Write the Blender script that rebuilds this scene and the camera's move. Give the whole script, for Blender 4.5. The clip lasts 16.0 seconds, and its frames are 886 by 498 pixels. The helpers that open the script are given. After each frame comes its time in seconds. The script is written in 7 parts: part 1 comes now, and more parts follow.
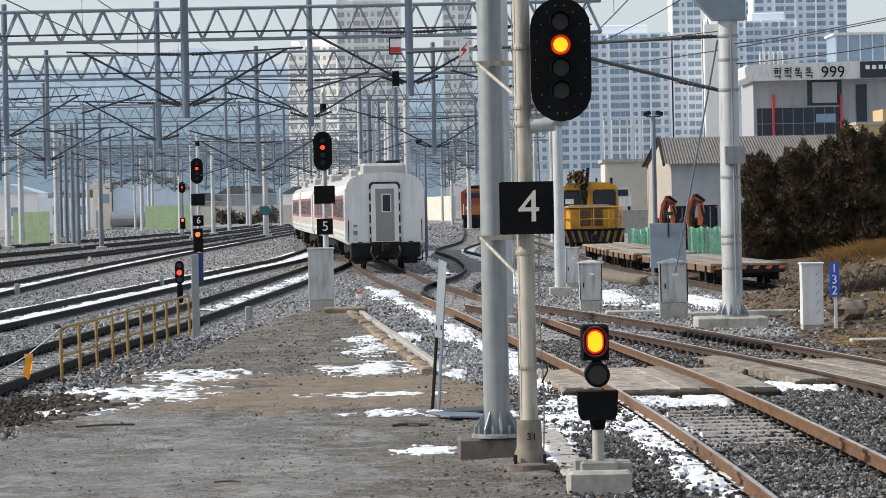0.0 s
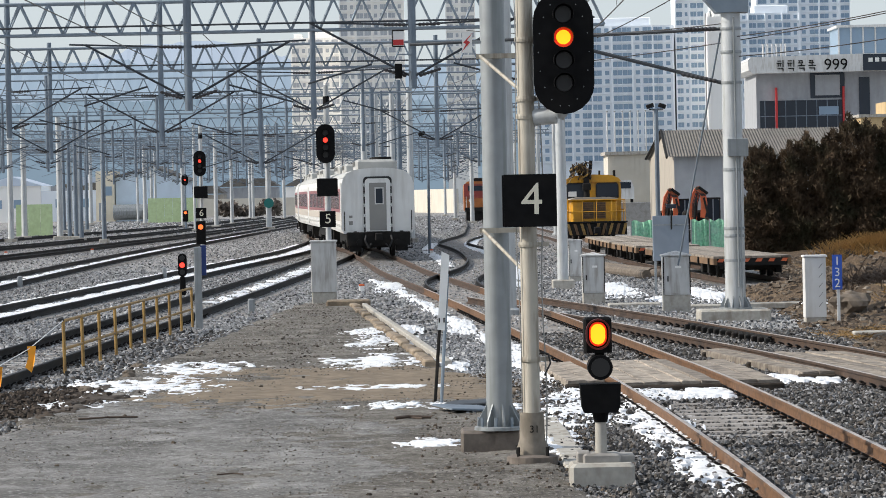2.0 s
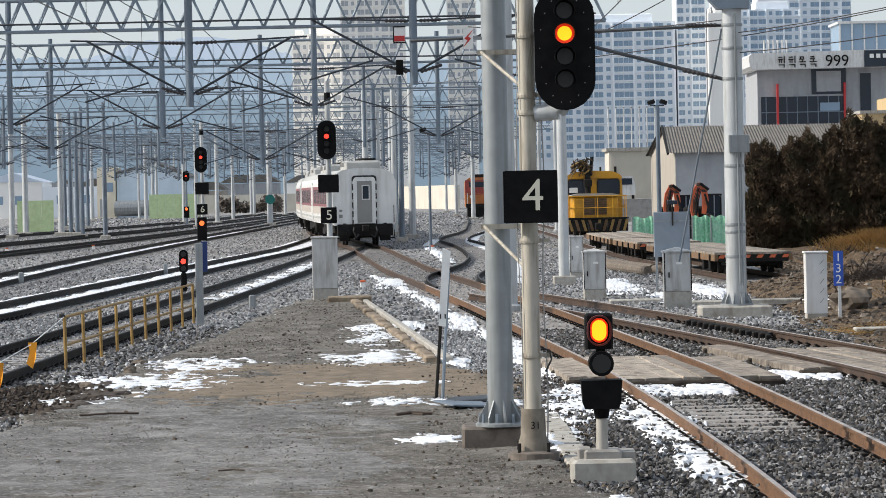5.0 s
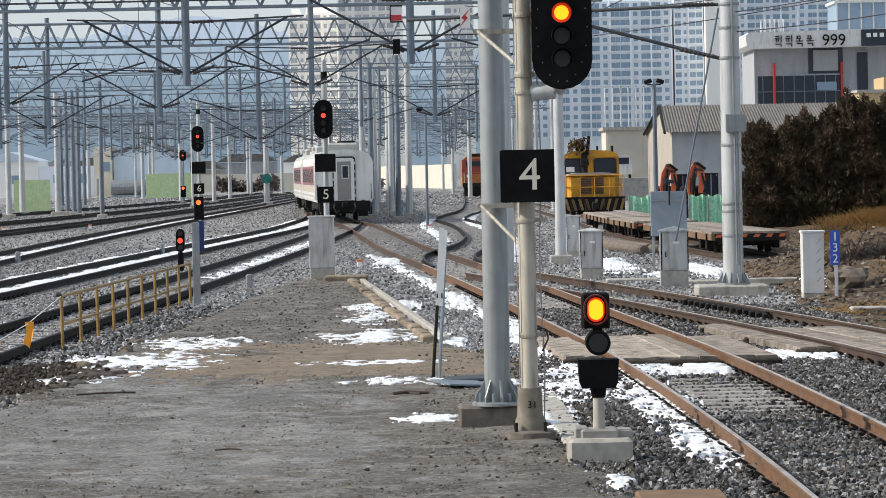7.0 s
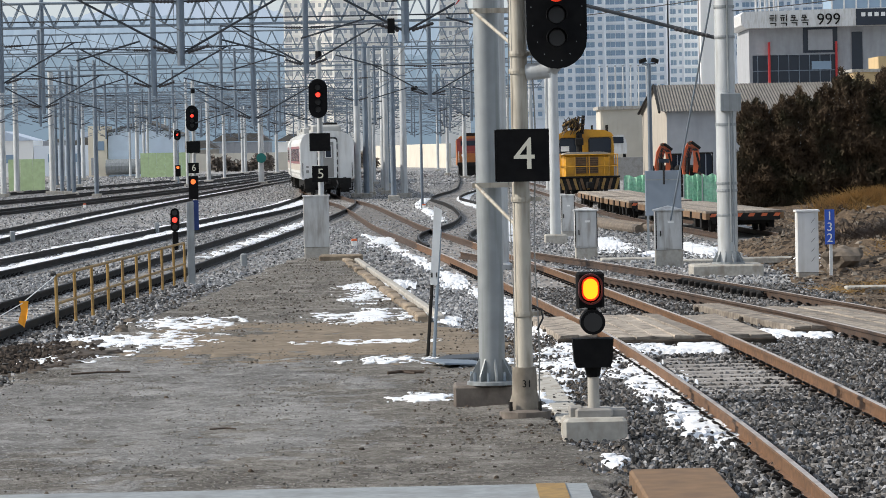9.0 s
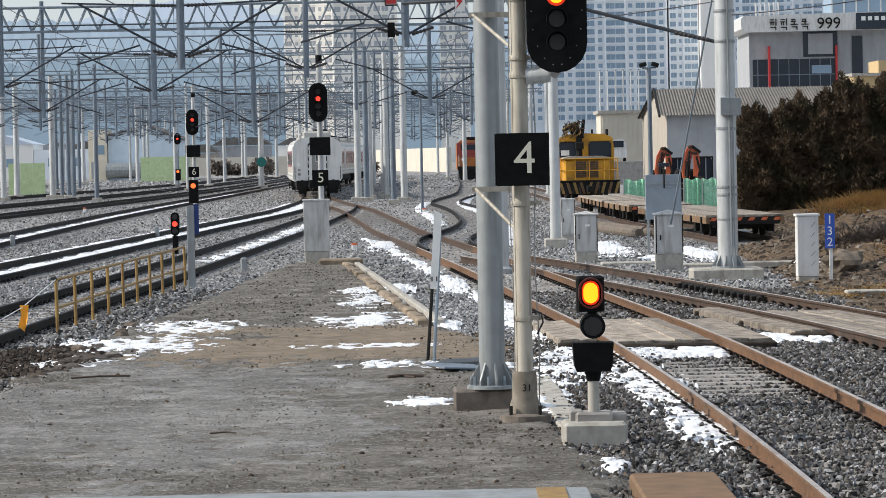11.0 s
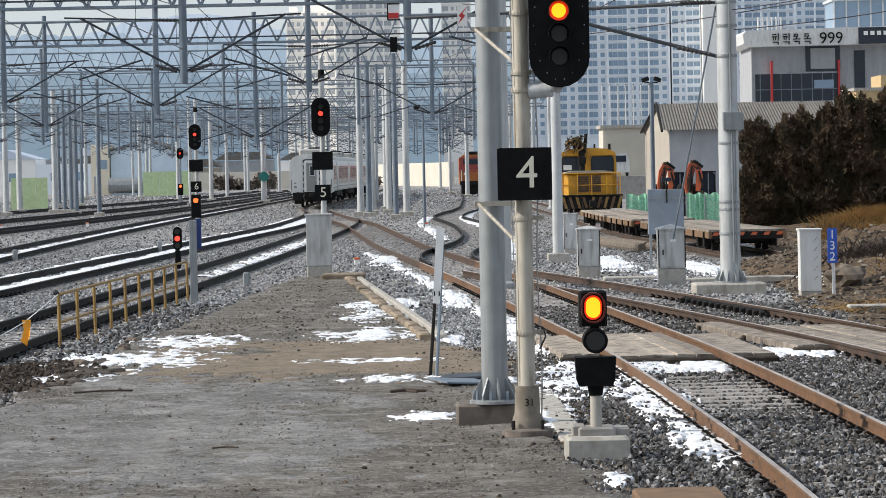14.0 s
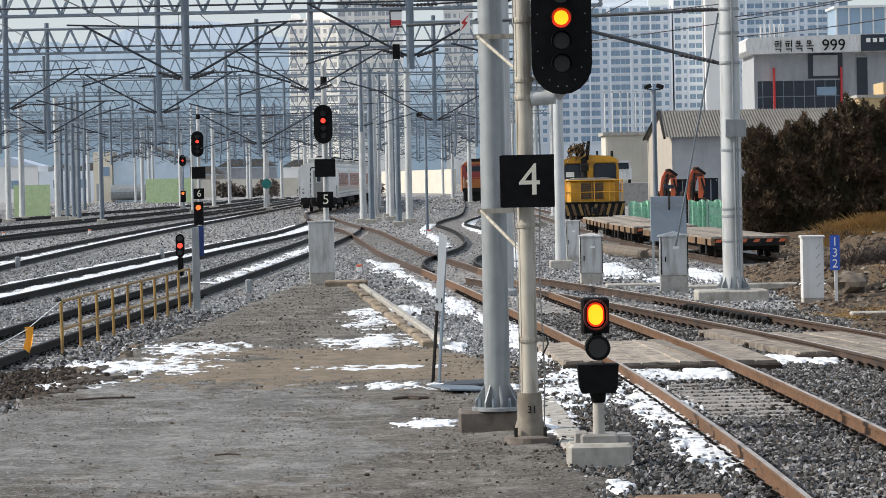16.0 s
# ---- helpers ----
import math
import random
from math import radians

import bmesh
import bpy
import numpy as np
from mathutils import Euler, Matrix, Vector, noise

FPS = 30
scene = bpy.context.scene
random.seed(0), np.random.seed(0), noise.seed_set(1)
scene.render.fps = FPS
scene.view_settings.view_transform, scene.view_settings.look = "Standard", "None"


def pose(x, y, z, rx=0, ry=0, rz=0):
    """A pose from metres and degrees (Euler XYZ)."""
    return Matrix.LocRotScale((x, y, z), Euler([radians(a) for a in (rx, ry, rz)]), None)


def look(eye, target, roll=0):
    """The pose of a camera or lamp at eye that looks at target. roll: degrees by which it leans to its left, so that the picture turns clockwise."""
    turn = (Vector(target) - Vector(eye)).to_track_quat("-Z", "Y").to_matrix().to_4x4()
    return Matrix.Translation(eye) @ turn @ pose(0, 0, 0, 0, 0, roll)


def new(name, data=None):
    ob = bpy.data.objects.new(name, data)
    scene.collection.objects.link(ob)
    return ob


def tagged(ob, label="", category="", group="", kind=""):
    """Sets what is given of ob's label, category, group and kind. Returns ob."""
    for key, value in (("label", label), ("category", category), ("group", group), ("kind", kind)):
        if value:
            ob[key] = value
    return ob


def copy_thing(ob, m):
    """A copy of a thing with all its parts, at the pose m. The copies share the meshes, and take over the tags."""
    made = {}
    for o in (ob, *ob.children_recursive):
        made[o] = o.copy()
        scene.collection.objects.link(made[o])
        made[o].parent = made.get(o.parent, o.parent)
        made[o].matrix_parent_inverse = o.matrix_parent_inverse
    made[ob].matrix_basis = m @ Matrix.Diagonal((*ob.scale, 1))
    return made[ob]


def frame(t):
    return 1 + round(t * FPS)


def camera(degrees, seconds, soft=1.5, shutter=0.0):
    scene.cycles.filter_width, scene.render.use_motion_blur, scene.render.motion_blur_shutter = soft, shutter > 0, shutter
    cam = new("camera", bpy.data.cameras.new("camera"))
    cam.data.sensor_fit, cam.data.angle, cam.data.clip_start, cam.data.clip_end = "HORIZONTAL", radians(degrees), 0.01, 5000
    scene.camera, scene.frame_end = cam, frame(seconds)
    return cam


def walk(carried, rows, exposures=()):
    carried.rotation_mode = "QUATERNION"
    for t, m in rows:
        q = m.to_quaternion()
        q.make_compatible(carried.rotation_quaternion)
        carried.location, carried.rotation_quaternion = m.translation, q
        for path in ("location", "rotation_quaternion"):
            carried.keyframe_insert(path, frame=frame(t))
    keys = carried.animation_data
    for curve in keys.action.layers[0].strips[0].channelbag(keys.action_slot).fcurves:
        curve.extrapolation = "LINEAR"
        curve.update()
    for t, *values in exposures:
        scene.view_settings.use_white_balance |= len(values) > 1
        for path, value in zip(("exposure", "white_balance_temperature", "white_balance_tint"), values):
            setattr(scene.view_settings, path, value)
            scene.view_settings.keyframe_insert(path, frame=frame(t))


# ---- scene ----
# the camera stands on the platform end and is held by hand: seconds, turn to the right, tilt down (degrees)
cam = camera(15.4, 16.0, soft=0.8)
EYE = (0.0, 0.0, 2.5)
PATH = [(0.0, 0.024, 0.815), (0.5, 0.0053, 0.9196), (1.0, 0.0079, 0.9748), (1.5, -0.0097, 0.9844), (2.0, -0.0278, 0.9439),
        (2.5, -0.0514, 0.9234), (3.0, -0.0514, 0.9221), (3.5, -0.0565, 0.9245), (4.0, -0.0567, 0.9382), (6.5, -0.0112, 1.2517),
        (7.0, 0.0, 1.3729), (7.5, -0.0026, 1.5039), (8.0, 0.0104, 1.6151), (8.5, 0.0393, 1.676), (9.0, 0.0861, 1.7362),
        (11.5, 0.0848, 1.614), (12.0, 0.0736, 1.5432), (12.5, 0.0486, 1.4671), (13.0, 0.0153, 1.435), (13.5, 0.0157, 1.4174),
        (14.0, 0.0472, 1.4092), (14.5, 0.0454, 1.3749), (15.0, 0.0421, 1.3524), (15.5, 0.0353, 1.3119), (16.0, 0.0056, 1.2848)]


def aim(turn, down):
    return look(EYE, (100 * math.tan(radians(turn)), 100.0, EYE[2] - 100 * math.tan(radians(down))), -1.15)


walk(cam, [(t, aim(a, b)) for t, a, b in PATH], exposures=[(0.0, 0.15, 6500, 9), (16.0, 0.15, 6500, 9)])

# ---- light ----
SUN_ELEV, SUN_AZ = 33.0, -92.0          # degrees; azimuth from +y towards +x: the sun stands on the left
world = bpy.data.worlds.new("world")
scene.world = world
world.use_nodes = True
wn = world.node_tree.nodes
sky = wn.new("ShaderNodeTexSky")
sky.sky_type, sky.sun_disc = "NISHITA", False
sky.sun_elevation, sky.sun_rotation = radians(SUN_ELEV), radians(SUN_AZ)
sky.air_density, sky.dust_density, sky.ozone_density = 1.0, 1.2, 2.0
veil = wn.new("ShaderNodeMix")          # thin high haze over the blue
veil.data_type, veil.clamp_result = "RGBA", False
veil.inputs[0].default_value = 0.6
veil.inputs[7].default_value = (6.0, 6.5, 7.2, 1)
world.node_tree.links.new(sky.outputs[0], veil.inputs[6])
world.node_tree.links.new(veil.outputs[2], wn["Background"].inputs[0])
wn["Background"].inputs[1].default_value = 0.115
sun = new("sun", bpy.data.lights.new("sun", "SUN"))
sun.data.energy, sun.data.angle, sun.data.color = 4.1, radians(1.0), (1.0, 0.93, 0.84)
sd = Vector((math.sin(radians(SUN_AZ)) * math.cos(radians(SUN_ELEV)), math.cos(radians(SUN_AZ)) * math.cos(radians(SUN_ELEV)), math.sin(radians(SUN_ELEV))))
sun.matrix_world = look(sd * 50, (0, 0, 0))


# ---- materials ----
def surf(name, col, rough=0.6, metal=0.0, var=0.12, scale=8.0, bump=0.15, dirt=None, dirt_amt=0.35, dirt_scale=1.5, spec=0.5, each=0.0, depth=0.01, streak=0.0):
    """A painted or mineral surface: base colour, grain at two scales, stains of a second colour, fine relief."""
    m = bpy.data.materials.new(name)
    m.use_nodes = True
    nt = m.node_tree
    n, l = nt.nodes, nt.links
    b = n["Principled BSDF"]
    tc = n.new("ShaderNodeTexCoord")
    n1 = n.new("ShaderNodeTexNoise")
    n1.inputs["Scale"].default_value, n1.inputs["Detail"].default_value = scale, 6
    n2 = n.new("ShaderNodeTexNoise")
    n2.inputs["Scale"].default_value, n2.inputs["Detail"].default_value = dirt_scale, 4
    l.new(tc.outputs["Object"], n1.inputs["Vector"])
    mp = n.new("ShaderNodeMapping")
    mp.inputs["Scale"].default_value = (1, 1, streak or 1)
    l.new(tc.outputs["Object"], mp.inputs["Vector"])
    l.new(mp.outputs[0], n2.inputs["Vector"])
    r1 = n.new("ShaderNodeMapRange")
    r1.inputs[1].default_value, r1.inputs[2].default_value = 0.3, 0.7
    r1.inputs[3].default_value, r1.inputs[4].default_value = 1 - var, 1 + var
    l.new(n1.outputs[0], r1.inputs[0])
    hsv = n.new("ShaderNodeHueSaturation")
    hsv.inputs["Color"].default_value = (*col, 1)
    val = r1.outputs[0]
    if each:
        oi = n.new("ShaderNodeObjectInfo")
        r2 = n.new("ShaderNodeMapRange")
        r2.inputs[3].default_value, r2.inputs[4].default_value = 1 - each, 1 + each
        l.new(oi.outputs["Random"], r2.inputs[0])
        mu = n.new("ShaderNodeMath")
        mu.operation = "MULTIPLY"
        l.new(r1.outputs[0], mu.inputs[0])
        l.new(r2.outputs[0], mu.inputs[1])
        val = mu.outputs[0]
    l.new(val, hsv.inputs["Value"])
    out = hsv.outputs[0]
    if dirt:
        mx = n.new("ShaderNodeMix")
        mx.data_type = "RGBA"
        rr = n.new("ShaderNodeMapRange")
        rr.inputs[1].default_value, rr.inputs[2].default_value = 0.48, 0.68
        rr.inputs[3].default_value, rr.inputs[4].default_value = 0.0, dirt_amt
        l.new(n2.outputs[0], rr.inputs[0])
        l.new(rr.outputs[0], mx.inputs[0])
        l.new(out, mx.inputs[6])
        mx.inputs[7].default_value = (*dirt, 1)
        out = mx.outputs[2]
    l.new(out, b.inputs["Base Color"])
    b.inputs["Roughness"].default_value, b.inputs["Metallic"].default_value = rough, metal
    b.inputs["Specular IOR Level"].default_value = spec
    if bump:
        bp = n.new("ShaderNodeBump")
        bp.inputs["Strength"].default_value, bp.inputs["Distance"].default_value = bump, depth
        l.new(n1.outputs[0], bp.inputs["Height"])
        l.new(bp.outputs[0], b.inputs["Normal"])
    return m


def glow(name, col, power):
    m = bpy.data.materials.new(name)
    m.use_nodes = True
    b = m.node_tree.nodes["Principled BSDF"]
    b.inputs["Base Color"].default_value = (*col, 1)
    b.inputs["Emission Color"].default_value = (*col, 1)
    b.inputs["Emission Strength"].default_value = power
    return m


def gravel(name, cols, scale, bump, stain=None, stain_scale=0.12, stain_range=(0.5, 0.65)):
    """Crushed stone: a cell pattern with a colour for each stone, relief between the stones, broad stains."""
    m = bpy.data.materials.new(name)
    m.use_nodes = True
    n, l = m.node_tree.nodes, m.node_tree.links
    b = n["Principled BSDF"]
    tc = n.new("ShaderNodeTexCoord")
    vo = n.new("ShaderNodeTexVoronoi")
    vo.inputs["Scale"].default_value = scale
    wob = n.new("ShaderNodeTexNoise")
    wob.inputs["Scale"].default_value = scale * 1.7
    ad = n.new("ShaderNodeMix")
    ad.data_type = "VECTOR"
    ad.inputs[0].default_value = 0.05
    l.new(tc.outputs["Object"], wob.inputs["Vector"])
    l.new(tc.outputs["Object"], ad.inputs[4])
    l.new(wob.outputs["Color"], ad.inputs[5])
    l.new(ad.outputs[1], vo.inputs["Vector"])
    sep = n.new("ShaderNodeSeparateColor")
    l.new(vo.outputs["Color"], sep.inputs[0])
    ramp = n.new("ShaderNodeValToRGB")
    e = ramp.color_ramp.elements
    e[0].color, e[1].color = (*cols[0], 1), (*cols[-1], 1)
    for i, c in enumerate(cols[1:-1]):
        k = e.new((i + 1) / (len(cols) - 1))
        k.color = (*c, 1)
    l.new(sep.outputs[0], ramp.inputs[0])
    out = ramp.outputs[0]
    big = n.new("ShaderNodeTexNoise")
    big.inputs["Scale"].default_value, big.inputs["Detail"].default_value = stain_scale, 7
    l.new(tc.outputs["Object"], big.inputs["Vector"])
    if stain:
        mr = n.new("ShaderNodeMapRange")
        mr.inputs[1].default_value, mr.inputs[2].default_value = stain_range
        l.new(big.outputs[0], mr.inputs[0])
        mx = n.new("ShaderNodeMix")
        mx.data_type, mx.blend_type = "RGBA", "MULTIPLY"
        l.new(mr.outputs[0], mx.inputs[0])
        l.new(out, mx.inputs[6])
        mx.inputs[7].default_value = (*stain, 1)
        out = mx.outputs[2]
    l.new(out, b.inputs["Base Color"])
    b.inputs["Roughness"].default_value = 0.9
    b.inputs["Specular IOR Level"].default_value = 0.25
    bp = n.new("ShaderNodeBump")
    bp.invert = True
    bp.inputs["Strength"].default_value, bp.inputs["Distance"].default_value = bump, 0.03
    l.new(vo.outputs["Distance"], bp.inputs["Height"])
    l.new(bp.outputs[0], b.inputs["Normal"])
    return m


def crushed(name, cols):
    """Loose crushed stone: a colour for each stone."""
    m = bpy.data.materials.new(name)
    m.use_nodes = True
    n, l = m.node_tree.nodes, m.node_tree.links
    b = n["Principled BSDF"]
    ge = n.new("ShaderNodeNewGeometry")
    ramp = n.new("ShaderNodeValToRGB")
    e = ramp.color_ramp.elements
    e[0].color, e[1].color = (*cols[0], 1), (*cols[-1], 1)
    for i, c in enumerate(cols[1:-1]):
        e.new((i + 1) / (len(cols) - 1)).color = (*c, 1)
    l.new(ge.outputs["Random Per Island"], ramp.inputs[0])
    tc = n.new("ShaderNodeTexCoord")
    no = n.new("ShaderNodeTexNoise")
    no.inputs["Scale"].default_value, no.inputs["Detail"].default_value = 40, 4
    l.new(tc.outputs["Object"], no.inputs["Vector"])
    mx = n.new("ShaderNodeMix")
    mx.data_type, mx.blend_type = "RGBA", "OVERLAY"
    mx.inputs[0].default_value = 0.5
    l.new(ramp.outputs[0], mx.inputs[6])
    l.new(no.outputs[0], mx.inputs[7])
    l.new(mx.outputs[2], b.inputs["Base Color"])
    b.inputs["Roughness"].default_value, b.inputs["Specular IOR Level"].default_value = 0.9, 0.25
    return m


def trodden(name, pale, mid, dark):
    """Trodden dirt: broad pale and dark patches, smaller stains, grit."""
    m = bpy.data.materials.new(name)
    m.use_nodes = True
    n, l = m.node_tree.nodes, m.node_tree.links
    b = n["Principled BSDF"]
    tc = n.new("ShaderNodeTexCoord")
    last = None
    for k, (s, det, lo, hi, col) in enumerate(((0.35, 8, 0.40, 0.62, dark), (1.6, 9, 0.48, 0.66, pale), (7.0, 8, 0.50, 0.64, dark), (18.0, 6, 0.52, 0.66, pale), (46.0, 5, 0.54, 0.64, dark))):
        no = n.new("ShaderNodeTexNoise")
        no.inputs["Scale"].default_value, no.inputs["Detail"].default_value, no.inputs["Roughness"].default_value = s, det, 0.65
        l.new(tc.outputs["Object"], no.inputs["Vector"])
        mr = n.new("ShaderNodeMapRange")
        mr.inputs[1].default_value, mr.inputs[2].default_value, mr.inputs[4].default_value = lo, hi, (0.6, 0.6, 0.6, 0.7, 0.55)[k]
        l.new(no.outputs[0], mr.inputs[0])
        mx = n.new("ShaderNodeMix")
        mx.data_type = "RGBA"
        l.new(mr.outputs[0], mx.inputs[0])
        if last:
            l.new(last, mx.inputs[6])
        else:
            mx.inputs[6].default_value = (*mid, 1)
        mx.inputs[7].default_value = (*col, 1)
        last = mx.outputs[2]
    l.new(last, b.inputs["Base Color"])
    b.inputs["Roughness"].default_value, b.inputs["Specular IOR Level"].default_value = 0.95, 0.2
    bp = n.new("ShaderNodeBump")
    bp.inputs["Strength"].default_value, bp.inputs["Distance"].default_value = 1.0, 0.045
    lump = n.new("ShaderNodeTexNoise")
    lump.inputs["Scale"].default_value, lump.inputs["Detail"].default_value, lump.inputs["Roughness"].default_value = 14.0, 8, 0.7
    l.new(tc.outputs["Object"], lump.inputs["Vector"])
    l.new(lump.outputs[0], bp.inputs["Height"])
    l.new(bp.outputs[0], b.inputs["Normal"])
    return m


def glass(name, col, rough=0.08):
    m = surf(name, col, rough, 0.0, 0.05, 1.0, 0.0, spec=0.35)
    return m


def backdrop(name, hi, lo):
    """Distant hills, the haze over them put into a glowing colour."""
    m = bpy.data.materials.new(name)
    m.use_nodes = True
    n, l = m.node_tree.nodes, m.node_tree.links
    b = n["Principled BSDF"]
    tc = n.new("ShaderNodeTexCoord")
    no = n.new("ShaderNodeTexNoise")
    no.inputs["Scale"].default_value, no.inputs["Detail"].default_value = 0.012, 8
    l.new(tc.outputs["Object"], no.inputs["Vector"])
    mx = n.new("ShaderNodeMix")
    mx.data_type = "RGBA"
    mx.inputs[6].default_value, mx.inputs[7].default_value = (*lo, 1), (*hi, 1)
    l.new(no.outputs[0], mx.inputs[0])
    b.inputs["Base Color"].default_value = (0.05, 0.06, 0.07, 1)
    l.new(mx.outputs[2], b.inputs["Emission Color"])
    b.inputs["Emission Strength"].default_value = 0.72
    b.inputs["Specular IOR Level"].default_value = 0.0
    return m


